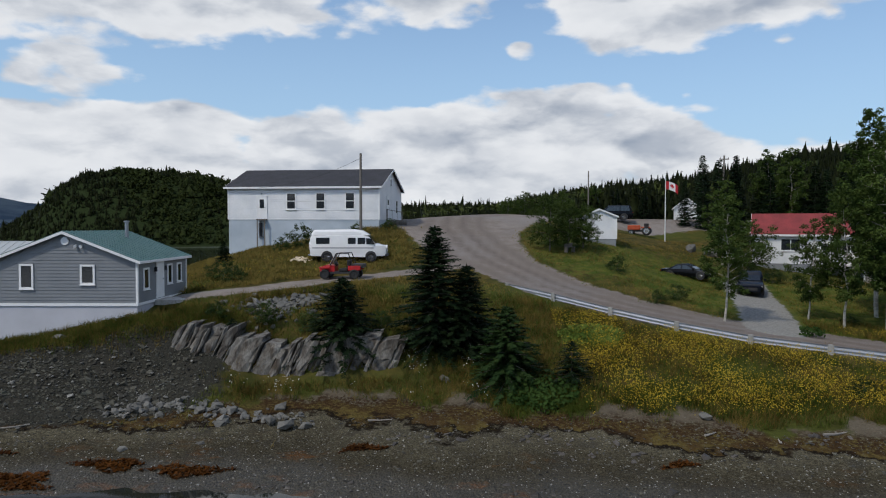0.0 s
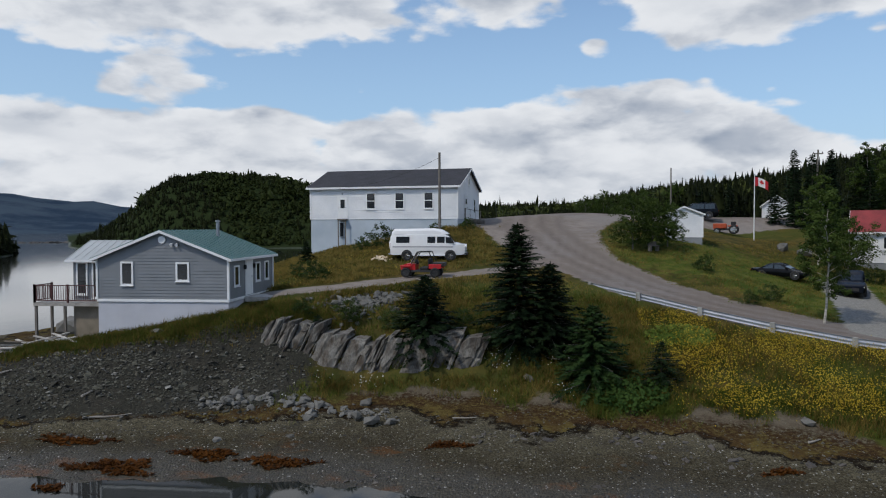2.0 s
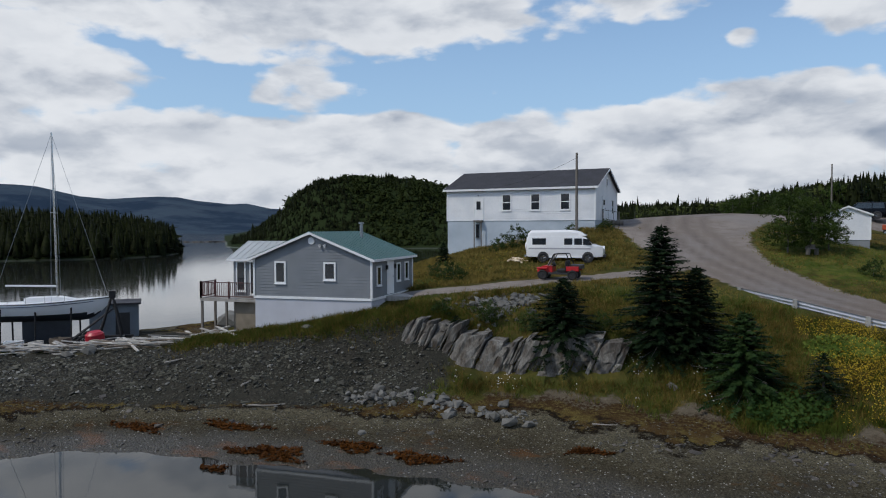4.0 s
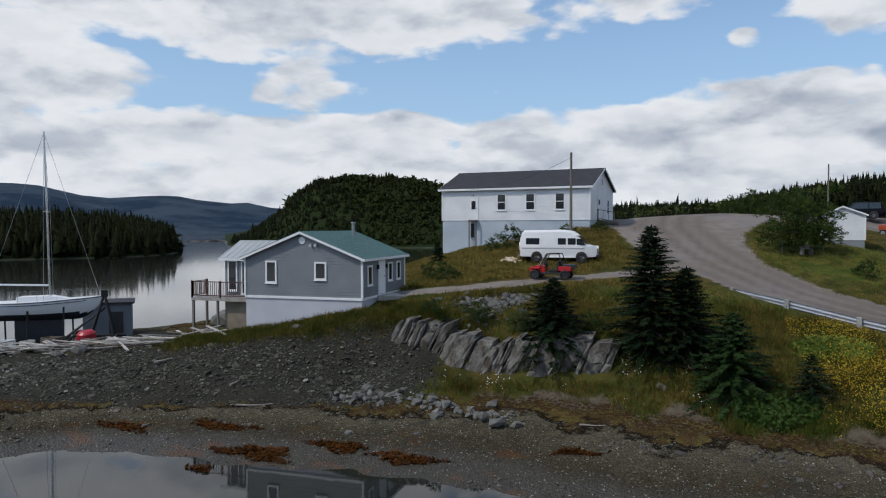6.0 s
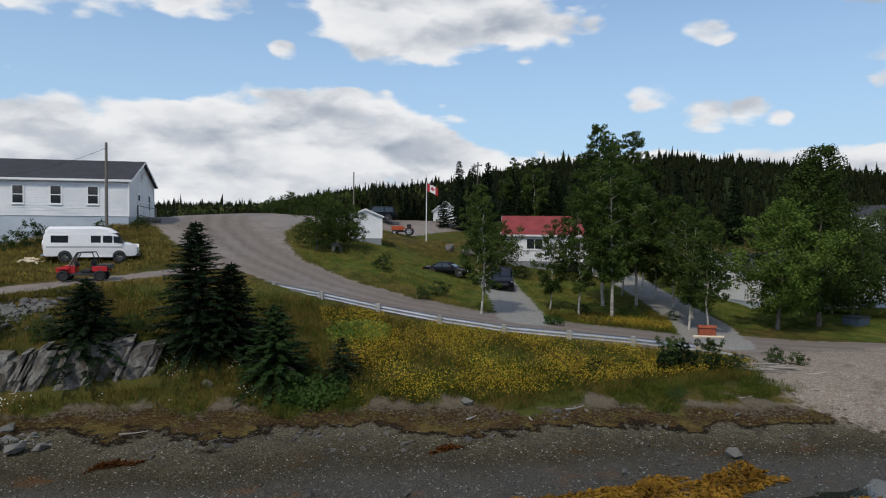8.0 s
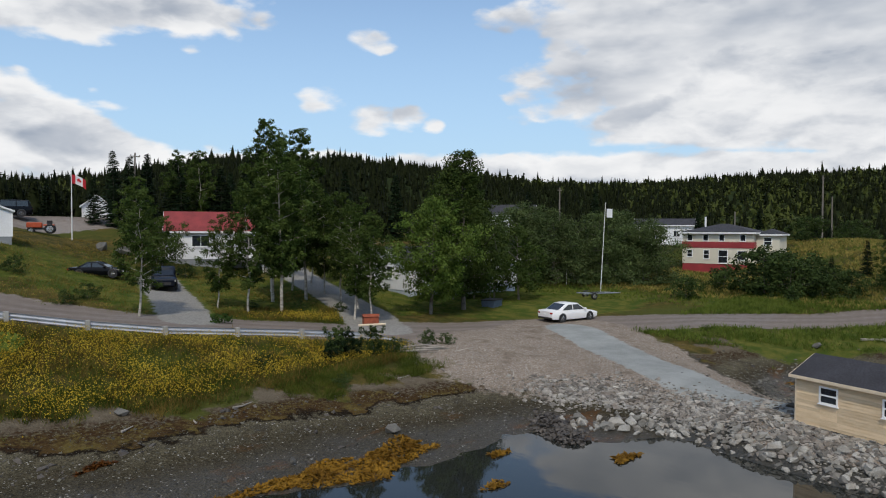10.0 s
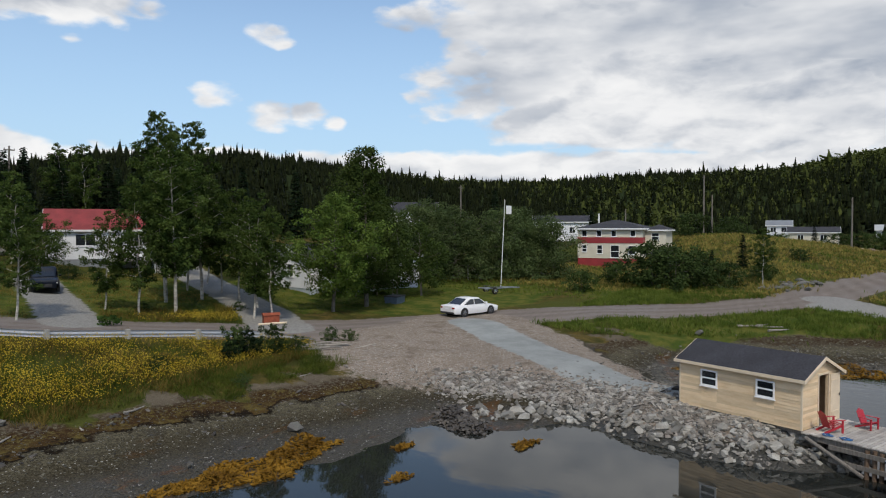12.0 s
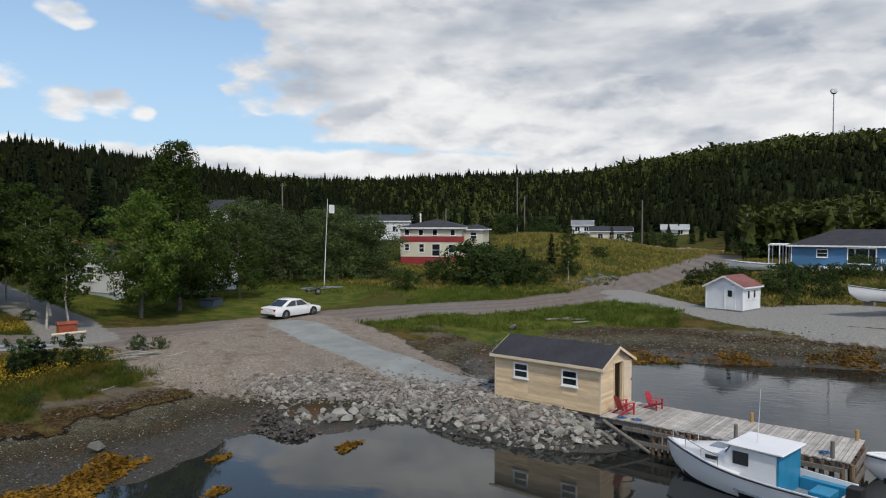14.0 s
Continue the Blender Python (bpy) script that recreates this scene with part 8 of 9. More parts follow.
# shrubs
shrub = [broadleaf_meshes(101 + k, 1.7, 0.95, 0.12, 2600, 0.05, 0.02, (4, 3), "round", 0.0, 40) for k in range(2)]
big_shrub = [broadleaf_meshes(105 + k, 3.7, 2.4, 0.2, 3000, 0.14, 0.06, (5, 3), "round", 0.0, 60) for k in range(2)]
SHRUBS = [(-28.6, 44.6, 0.8), (-29.4, 46.2, 0.7), (-27.6, 42.8, 0.6), (17.4, 28.4, 0.6), (27.9, 28.0, 0.62), (28.9, 27.5, 0.5), (19.6, 25.2, 0.5), (24.9, 27.6, 0.6), (-11.6, 57.0, 1.25), (-13.2, 56.6, 0.8), (-7.2, 58.3, 0.7), (-4.6, 59.6, 0.7), (24.2, 40.9, 0.5), (27.5, 40.2, 0.55), (30.2, 39.2, 0.5),
          (-6.8, 35.6, 0.7), (-9.2, 35.8, 0.8), (-11.6, 35.4, 0.6), (-3.2, 36.0, 0.7), (-13.6, 44.5, 0.9), (-15.2, 46.8, 0.8), (12.8, 50.5, 0.8), (15.2, 44.6, 0.7), (13.6, 43.6, 0.6), (66, -1, 0.9), (64.5, -6.5, 0.8), (26.6, 55.5, 0.9)]
upright = [broadleaf_meshes(111 + k, 1.75, 0.75, 0.1, 3400, 0.05, 0.02, (4, 3), "oval", 0.0, 60) for k in range(2)]
for k, (x, y, s) in enumerate(((21.6, 28.3, 1.0), (22.2, 28.0, 0.9), (23.7, 27.9, 0.95), (21.0, 28.0, 0.7))):
    plant_tree("shrub", upright[k % 2], x, y, "dense upright dark shrub among the bank's flowers", "shrub", "shrubs", M_BARK, M_SPRUCE if k % 2 else M_SHRUB, s, 77 * k, 0.12)
for k, (x, y, s) in enumerate(SHRUBS):
    plant_tree("shrub", shrub[k % 2], x, y, "dense dark green shrub growing in the grass", "shrub", "shrubs", M_BARK, M_SHRUB, s, 77 * k, 0.12)
for k, (x, y, s) in enumerate(((65.5, 22.4, 1.25), (64.2, 19.8, 1.0), (68, 21.5, 1.1), (65.5, 17.6, 0.8), (68.5, 16.2, 0.65), (71.5, 19.5, 0.8), (87.6, 13.0, 0.4), (66.8, 26.7, 0.7), (60.5, 27.5, 0.6), (74.5, 14.4, 0.5), (72.4, 1.4, 0.5), (77.1, -0.7, 0.55), (74, -2.6, 0.5), (68.8, -6.3, 0.8), (71.6, -7.0, 0.7), (74.2, -9.2, 0.6), (76.4, -11.4, 0.55),
                               (79, -14, 0.7), (71, -16, 0.8), (66.5, -9.5, 0.5), (136.5, 11, 0.95), (131, 14, 0.9), (140, 8, 0.9), (110, 26, 0.9), (104, 30, 1.0), (116, 26, 0.9), (124, 22, 0.8), (106, -6, 1.1), (110, -12, 1.2), (104, -16, 1.3), (100, -22, 1.4), (112, -19, 1.4), (102, -29, 1.4))):
    plant_tree("bush", big_shrub[k % 2], x, y, "wide leafy bush on the grassy slope", "bush", "bushes on the slope", M_BARK, M_SHRUB, s, 47 * k, 0.12)


# ---- woods on the hills ----
def woods(name, spots, heights, material, label, sprays=12, width=0.2, leafy=False):
    """Many trees in one mesh: a slim core each, and ragged sprays round it."""
    r = np.random.default_rng(len(spots))
    n = len(spots)
    h = np.asarray(heights)
    w = h * width * r.uniform(0.7, 1.3, n)
    a = np.arange(5)[None] * 1.2566 + r.uniform(0, 6, (n, 1))
    rad = w[:, None] * (0.85 if leafy else 0.6) * r.uniform(0.6, 1.2, (n, 5))
    low = np.stack([spots[:, 0:1] + rad * np.cos(a), spots[:, 1:2] + rad * np.sin(a), spots[:, 2:3] + h[:, None] * r.uniform(0.0, 0.22, (n, 5))], -1)
    lean = r.normal(0, 0.025, (n, 2)) * h[:, None]
    tip = spots + np.concatenate([lean, (h * (0.8 if leafy else 1.0))[:, None]], 1)
    core_v = np.concatenate([low, tip[:, None]], 1)
    core_f = np.array([(i, (i + 1) % 5, 5) for i in range(5)])
    # sprays
    u = (np.arange(sprays)[None] + r.random((n, sprays))) / sprays
    u = 0.08 + (0.7 if leafy else 0.9) * u
    b = r.uniform(0, 6.2832, (n, sprays))
    if leafy:
        d = w[:, None] * np.sqrt(np.clip(1 - (1.7 * u - 0.85) ** 2, 0.05, 1)) * r.uniform(0.6, 1.1, (n, sprays))
        lift, size = r.uniform(-0.1, 0.9, (n, sprays)), w[:, None] * r.uniform(0.35, 0.65, (n, sprays))
    else:
        d = w[:, None] * (1 - u) ** 0.8 * r.uniform(0.45, 0.95, (n, sprays))
        lift, size = r.uniform(-0.75, -0.1, (n, sprays)) + 0.5 * u, w[:, None] * (1.05 - 0.75 * u) * r.uniform(0.4, 0.75, (n, sprays))
    out = np.stack([np.cos(b), np.sin(b), np.zeros_like(b)], -1)
    side = np.stack([-np.sin(b), np.cos(b), np.zeros_like(b)], -1) + r.normal(0, 0.3, (n, sprays, 3))
    p = spots[:, None] + out * d[..., None] + np.stack([lean[:, 0:1] * u, lean[:, 1:2] * u, h[:, None] * u], -1)
    t = out + np.stack([np.zeros_like(b), np.zeros_like(b), lift], -1)
    t, side = unit(t) * size[..., None], unit(side) * size[..., None] * (0.75 if leafy else 0.5)
    quad = np.stack([p - t * 0.8, p + side, p + t, p - side], 2).reshape(n, -1, 3)
    v = np.concatenate([core_v, quad], 1)
    per = v.shape[1]
    q4 = np.arange(4 * sprays).reshape(-1, 4) + 6
    tris = np.concatenate([core_f, q4[:, [0, 1, 2]], q4[:, [0, 2, 3]]])
    f = (np.arange(n)[:, None, None] * per + tris[None]).reshape(-1)
    m = bpy.data.meshes.new(name)
    m.vertices.add(n * per)
    m.vertices.foreach_set("co", v.astype(np.float32).ravel())
    m.loops.add(len(f))
    m.loops.foreach_set("vertex_index", f.astype(np.int32))
    m.polygons.add(len(f) // 3)
    m.polygons.foreach_set("loop_start", np.arange(0, len(f), 3, dtype=np.int32))
    m.polygons.foreach_set("loop_total", np.full(len(f) // 3, 3, dtype=np.int32))
    m.update(calc_edges=True)
    m.materials.append(material)
    return tagged(new(name, m), label, "woods", kind="stuff")


def scatter_ring(seed, n, az0, az1, r0, r1):
    r = np.random.default_rng(seed)
    az = np.radians(r.uniform(az0, az1, n))
    d = np.sqrt(r.uniform(r0 ** 2, r1 ** 2, n))
    x, y = -d * np.sin(az), d * np.cos(az)
    return x, y, height(x, y), r


x, y, z, r = scatter_ring(5, 33000, -112, 13, 122, 330)
azs = np.degrees(np.arctan2(-x, y))
dist = np.hypot(x, y)
keep = (dist > wood_edge(azs) + r.normal(0, 4, len(x))) & (z > 3)
# mixed woods, plus sunlight on the eastern crest put into the leaf colour
light = np.sin(x * 0.03 + 1) + np.sin(y * 0.045) + np.sin((x - y) * 0.021) + r.normal(0, 0.7, len(x)) + np.clip((z - 24) * 0.3, -0.8, 3.2) * (azs < -74)
leafy = keep & (light > 1.5 - 0.5 * (azs < -60))
dark = keep & ~leafy
spots = np.stack([x, y, z - 0.3], 1)
woods("spruce_woods", spots[dark], (1.9 + r.gamma(4, 0.42, dark.sum())) * np.interp(dist[dark], [125, 150, 185], [1.05, 1.0, 0.82]), M_FAR_SPRUCE, "dense dark spruce woods covering the hills", 10, 0.3)
woods("mixed_woods", spots[leafy], (1.9 + r.gamma(4, 0.34, leafy.sum())) * np.interp(dist[leafy], [125, 150, 185], [1.2, 1.05, 0.85]), M_FAR_LEAF, "lighter green birch and larch woods on the hills, sunlight painted on the crest", 9, 0.36, True)
# tall birches at the foot of the hill behind the blue house
x, y, z, r = scatter_ring(14, 620, -108, -92.5, 104, 150)
woods("birch_grove", np.stack([x, y, z - 0.3 + 2.2], 1), r.uniform(4.5, 7.0, len(x)), M_FAR_LEAF, "light green birch grove at the foot of the hill", 22, 0.22, True)
bm = bmesh.new()
for px, py, pz in np.stack([x, y, z], 1)[:260]:
    tube(bm, (px, py, pz - 0.3), (px + 0.2, py + 0.1, pz + 6.5), 0.09, 0.04, 4, False)
tagged(part("birch_trunks", bm, M_BIRCH_BARK), "thin pale birch trunks at the foot of the hill", "trunks", kind="stuff")
x, y, z, r = scatter_ring(9, 1500, -42, -11, 92, 126)
azs, dist = np.degrees(np.arctan2(-x, y)), np.hypot(x, y)
keep = (line_distance(x, y, ROAD) > 7) & ~((azs > -23) & (azs < -17) & (dist < 120)) & (dist > 96 + 8 * np.sin(azs * 0.9))
woods("spruce_belt", np.stack([x, y, z - 0.3], 1)[keep], np.minimum(2.6 + r.gamma(4, 0.5, keep.sum()), 6.5), M_FAR_SPRUCE, "dark belt of spruces behind the gardens", 20, 0.26)
x, y, z, r = scatter_ring(10, 3200, -12, 9, 122, 175)
keep = (line_distance(x, y, ROAD) > 9) & (z > 6)
woods("crest_woods", np.stack([x, y, z - 0.3], 1)[keep], r.uniform(2.2, 4.2, keep.sum()), M_FAR_SPRUCE, "low dark woods beyond the crest of the road", 10, 0.3)
x, y, z, r = scatter_ring(6, 13000, 6, 34, 285, 470)
keep = z > 1.0
# trees near the hill's middle take the lighter colour, a painted sunlit patch
light = np.sin(x * 0.05) + np.sin(y * 0.04 + 1) + np.sin((x + y) * 0.11) + r.normal(0, 0.6, len(x)) - ((np.degrees(np.arctan2(-x, y)) - 21) / 7) ** 2 + np.clip((z - 8) * 0.06, 0, 1.0) > 0.75
woods("hill_woods", np.stack([x, y, z - 0.3], 1)[keep & ~light], 1.2 + r.gamma(3, 0.4, (keep & ~light).sum()), M_FAR_SPRUCE, "dark woods on the steep hill across the inlet", 7, 0.4)
woods("hill_birch_woods", np.stack([x, y, z - 0.3], 1)[keep & light], 1.3 + r.gamma(3, 0.42, (keep & light).sum()), M_HILL_LEAF, "lighter leafy woods on the steep hill, coloured as a sunlit patch", 7, 0.45, True)
x, y, z, r = scatter_ring(7, 9000, 35, 66, 214, 420)
keep = z > 0.45 + 0.4 * r.normal(0, 1, len(x))
woods("point_woods", np.stack([x, y, z - 0.3], 1)[keep], np.minimum(3.6 + r.gamma(4, 0.95, keep.sum()), 11), M_FAR_SPRUCE, "dark spruce woods on the low point across the bay", 7, 0.3)

# ---- grass and flowers ----
M_GRASS = leaf_mat("green_grass", (0.038, 0.06, 0.0095), (0.105, 0.124, 0.022), 0.7, 0.0)
M_LAWN = leaf_mat("lawn_grass", (0.062, 0.1, 0.016), (0.15, 0.18, 0.034), 0.7, 0.0)
M_DRY = leaf_mat("dry_grass", (0.12, 0.095, 0.026), (0.28, 0.21, 0.06), 0.7, 0.0)
M_BANK_DRY = leaf_mat("bank_dry_grass", (0.082, 0.06, 0.015), (0.2, 0.145, 0.039), 0.7, 0.0)
M_HILL_DRY = leaf_mat("hill_dry_grass", (0.15, 0.13, 0.035), (0.36, 0.29, 0.085), 0.7, 0.0)
M_LUSH = leaf_mat("lush_grass", (0.05, 0.085, 0.013), (0.15, 0.19, 0.036), 0.7, 0.0)
M_YELLOW = leaf_mat("yellow_flowers", (0.26, 0.185, 0.014), (0.5, 0.37, 0.04), 0.6, 0.0)
M_DAISY = leaf_mat("white_flowers", (0.6, 0.6, 0.55), (0.75, 0.75, 0.7), 0.6, 0.0)
M_FERN = leaf_mat("fern_leaves", (0.018, 0.042, 0.009), (0.048, 0.085, 0.02), 0.6, 0.0)


def ground_at(x, y):
    """Height of the ground mesh at points."""
    i = np.clip(np.searchsorted(GX, x), 1, len(GX) - 1)
    j = np.clip(np.searchsorted(GY, y), 1, len(GY) - 1)
    u = (x - GX[i - 1]) / (GX[i] - GX[i - 1])
    v = (y - GY[j - 1]) / (GY[j] - GY[j - 1])
    return (gz[j - 1, i - 1] * (1 - u) + gz[j - 1, i] * u) * (1 - v) + (gz[j, i - 1] * (1 - u) + gz[j, i] * u) * v


def zone_at(arr, x, y):
    i = np.clip(np.searchsorted(GX, x), 1, len(GX) - 1)
    j = np.clip(np.searchsorted(GY, y), 1, len(GY) - 1)
    return arr[j, i]


def grow(seed, n, x0, x1, y0, y1, patch=0.0, wl=3.0, loose=0.5):
    """Places in the wild grass; patch: how far they keep to clumps."""
    r = np.random.default_rng(seed)
    x, y = r.uniform(x0, x1, n), r.uniform(y0, y1, n)
    bare = np.maximum.reduce([zone_at(zone_road, x, y), zone_at(zone_grey, x, y), zone_at(zone_lane, x, y), zone_at(zone_beach, x, y), zone_at(zone_bank, x, y)])
    ok = bare < 0.35 + 0.2 * r.normal(0, 1, n)
    ok &= (line_distance(x, y, TRACK) > 2.0) & (line_distance(x, y, RAIL) > 0.7)
    ok &= ((line_distance(x, y, CLIFF) > 0.35) & (line_distance(x, y, [(-10.2, 36.6), (-8.8, 37.8), (-7.0, 39.0)]) > 0.8)) & (line_distance(x, y, DRIVE) > 1.9) & (line_distance(x, y, LANE_B) > 2.1)
    if patch:
        s = np.sin(x * 6.28 / wl + 2 * np.sin(y / wl)) + np.sin(y * 6.28 / wl * 0.8 + 1.7 * np.cos(x / wl)) + r.normal(0, loose, n)
        ok &= s > patch
    x, y = x[ok], y[ok]
    return x, y, ground_at(x, y), r


def blades(name, spot, h, w, material, label, per=3, lean=0.5):
    x, y, z, r = spot
    n = len(x) * per
    px = np.repeat(np.stack([x, y, z], 1), per, 0) + np.concatenate([r.normal(0, 0.07, (n, 2)), np.zeros((n, 1))], 1)
    hh = h * r.uniform(0.5, 1.2, (n, 1))
    up = unit(np.concatenate([r.normal(0, lean, (n, 2)), np.ones((n, 1))], 1))
    side = unit(np.concatenate([r.normal(0, 1, (n, 2)), np.zeros((n, 1))], 1))
    m = quads_mesh(name, px + up * hh * 0.46, up * hh * 0.5, side * w)
    m.materials.append(material)
    return tagged(new(name, m), label, "grass", kind="stuff")


def dots(name, spot, z0, z1, size, material, label):
    x, y, z, r = spot
    n = len(x)
    p = np.stack([x, y, z + r.uniform(z0, z1, n)], 1)
    nrm = unit(np.concatenate([r.normal(0, 0.7, (n, 2)) + np.array([0.0, -0.5]), np.ones((n, 1)) * 0.7], 1))
    a = unit(np.cross(nrm, r.normal(0, 1, (n, 3))))
    b = np.cross(nrm, a)
    s = size * r.uniform(0.6, 1.3, (n, 1))
    m = quads_mesh(name, p, a * s, b * s)
    m.materials.append(material)
    return tagged(new(name, m), label, "flowers", kind="stuff")


blades("bank_grass", grow(21, 17000, -15, 30, 26.2, 41), 0.42, 0.014, M_GRASS, "tall green grass on the bank below the road", 5)
blades("bank_dry_grass", grow(22, 30000, -15, 30, 26.2, 41, -0.2, 5), 0.46, 0.013, M_BANK_DRY, "dry golden grass on the bank below the road", 5)
blades("slope_grass", grow(23, 3500, -24, 0, 38, 62), 0.3, 0.02, M_GRASS, "green grass on the slope below the hall", 4)
blades("slope_dry_grass", grow(24, 24000, -24, 2, 38, 62, -1.3, 6), 0.34, 0.023, M_DRY, "dry brown grass on the slope below the hall", 4)
blades("verge_grass", grow(25, 26000, 2, 60, 36, 66), 0.13, 0.018, M_LAWN, "short grass on the lawns beyond the road", 3)
blades("verge_dry_grass", grow(26, 20000, 2, 34, 40, 74, -0.2, 7), 0.18, 0.02, M_DRY, "dry grass patches on the lawns", 3)
blades("island_grass", grow(27, 17000, 42, 66, 2, 24, -1.4, 3.5), 0.42, 0.02, M_LUSH, "tall grass on the verge between road and cove", 5)
blades("far_grass", grow(28, 12000, 55, 110, -25, 45), 0.42, 0.035, M_LAWN, "rough grass on the slopes beyond the road", 4)
blades("far_dry_grass", grow(29, 30000, 62, 125, -25, 40, -1.0, 9), 0.42, 0.055, M_HILL_DRY, "dry grass on the slopes beyond the road", 4)
blades("corner_grass", grow(31, 8000, 17, 27.5, 24.2, 29, -0.9, 2.6), 0.3, 0.011, M_GRASS, "lush green grass at the end of the bank", 5, 0.6)
blades("shore_grass", grow(30, 5000, -7, 16, 27.2, 30.2), 0.42, 0.014, M_GRASS, "fresh green grass along the top of the beach", 4, 0.5)
dots("yellow_flowers", grow(33, 90000, 6, 29.5, 27.2, 38.5, -0.1, 4.2, 1.2), 0.18, 0.56, 0.027, M_YELLOW, "yellow ragwort flowering on the bank")
dots("yellow_flowers_slope", grow(34, 2500, -22, -6, 40, 58, 0.6, 5.0), 0.2, 0.5, 0.032, M_YELLOW, "yellow flowers in the slope grass")
dots("white_flowers", grow(35, 2600, -13, 2, 29, 34, 0.9, 3.0), 0.25, 0.6, 0.028, M_DAISY, "white daisies below the rock face")
dots("garden_flowers", grow(36, 140, 19, 31, 36.5, 40, 0.2, 2.0), 0.1, 0.3, 0.022, M_YELLOW, "yellow flowers along the lawn's edge")
for k, (x, y, rad, n) in enumerate(((7.6, 35.2, 1.3, 1500), (4.4, 29.9, 1.2, 1500), (20, 37.2, 0.5, 200))):
    r = np.random.default_rng(200 + k)
    a, d = r.uniform(0, 6.28, n), rad * np.sqrt(r.random(n))
    px, py = x + d * np.cos(a) * 1.3, y + d * np.sin(a)
    dots("broad_leaf_patch", (px, py, ground_at(px, py), r), 0.06, 0.5, 0.075, M_FERN if k else M_LUSH, "patch of broad green leaves on the bank")

# ---- rocks ----
M_CLIFF = mat("grey_bedrock", (0.156, 0.15, 0.134), 0.88, vary=0.35, scale=1.3, fine=8, bump=1.0, bump_scale=8, streak=(2.6, 2.6, 0.8), color2=(0.045, 0.034, 0.024), rand=0.4)
M_RIPRAP = mat("pale_quarry_stone", (0.27, 0.265, 0.24), 0.85, vary=0.2, scale=2.5, fine=22, bump=0.6, bump_scale=22, color2=(0.17, 0.155, 0.13), rand=0.5)
M_RUBBLE = mat("grey_rubble", (0.064, 0.063, 0.047), 0.9, vary=0.2, scale=0.8, fine=20, bump=0.4, island=0.75, color2=(0.037, 0.034, 0.025))
M_PALE_CHIP = mat("pale_stone_chip", (0.2, 0.195, 0.175), 0.85, vary=0.15, scale=2, island=0.5)
M_DARKROCK = mat("wet_dark_rock", (0.075, 0.065, 0.055), 0.6, vary=0.2, scale=2, bump=0.5, island=0.4)
M_PALEROCK = mat("pale_beach_stone", (0.14, 0.136, 0.122), 0.85, vary=0.15, scale=2, fine=20, bump=0.4, rand=0.3, island=0.2)
M_SEAWEED = leaf_mat("orange_seaweed", (0.1, 0.05, 0.009), (0.3, 0.165, 0.024), 0.5, 0.0)
M_RUST_WEED = leaf_mat("rusty_seaweed", (0.03, 0.012, 0.004), (0.12, 0.045, 0.01), 0.5, 0.0)
M_DRIFT = mat("bleached_driftwood", (0.3, 0.275, 0.24), 0.85, vary=0.15, scale=3, streak=(1, 1, 1), rand=0.25)


def rock_mesh(seed, flat=0.7, n=11):
    r = random.Random(seed)
    bm = bmesh.new()
    for k in range(n):
        z = 1 - 2 * (k + 0.5) / n
        a = k * 2.39996 + r.uniform(-0.4, 0.4)
        q = math.sqrt(1 - z * z)
        s = r.uniform(0.75, 1.15)
        bm.verts.new((q * math.cos(a) * s, q * math.sin(a) * s * r.uniform(0.7, 1), z * s * flat))
    bmesh.ops.convex_hull(bm, input=bm.verts)
    bmesh.ops.delete(bm, geom=[v for v in bm.verts if not v.link_faces], context="VERTS")
    bmesh.ops.recalc_face_normals(bm, faces=bm.faces)
    m = bpy.data.meshes.new("stone")
    bm.to_mesh(m)
    bm.free()
    return m


ROCKS = [rock_mesh(k) for k in range(9)]
CHIPS = [rock_mesh(20 + k, 0.65, 7) for k in range(9)]


def rock_parts(name, label, spots, sizes, material, part_name="stone", seed=1):
    """A pile whose stones are objects of their own."""
    r = random.Random(seed)
    meshes = []
    for me_ in ROCKS:
        c = me_.copy()
        c.materials.append(material)
        meshes.append(c)
    t = thing(name, pose(spots[0][0], spots[0][1], spots[0][2]), label, "rocks")
    inv = t.matrix_world.inverted()
    for (x, y, z), s in zip(spots, sizes):
        shared(part_name, r.choice(meshes), t, inv @ pose(x, y, z + s * r.uniform(0.0, 0.35), r.uniform(-30, 30), r.uniform(-30, 30), r.uniform(0, 360)) @ Matrix.Diagonal((s * r.uniform(0.8, 1.35), s, s * r.uniform(0.7, 1.1), 1)))
    return t


def rock_stuff(name, label, spots, sizes, material, seed=1, kinds=None):
    """Very many stones in one mesh."""
    r = np.random.default_rng(seed)
    base = []
    for me_ in kinds or CHIPS:
        v = np.array([q.co for q in me_.vertices])
        f = [tuple(p.vertices) for p in me_.polygons]
        base.append((v, f))
    vs, fs, k0 = [], [], 0
    for p, s in zip(spots, sizes):
        v, f = base[r.integers(len(base))]
        a, b = r.uniform(0, 6.28), r.uniform(-0.6, 0.6)
        ca, sa_, cb, sb = math.cos(a), math.sin(a), math.cos(b), math.sin(b)
        m = np.array([[ca, -sa_, 0], [sa_, ca, 0], [0, 0, 1]]) @ np.array([[1, 0, 0], [0, cb, -sb], [0, sb, cb]]) * s
        vs.append(v * np.array([r.uniform(0.8, 1.4), 1, r.uniform(0.6, 1)]) @ m.T + p)
        fs += [tuple(i + k0 for i in q) for q in f]
        k0 += len(v)
    m = bpy.data.meshes.new(name)
    m.from_pydata(np.concatenate(vs).tolist(), [], fs)
    m.materials.append(material)
    return tagged(new(name, m), label, "stones", kind="stuff")


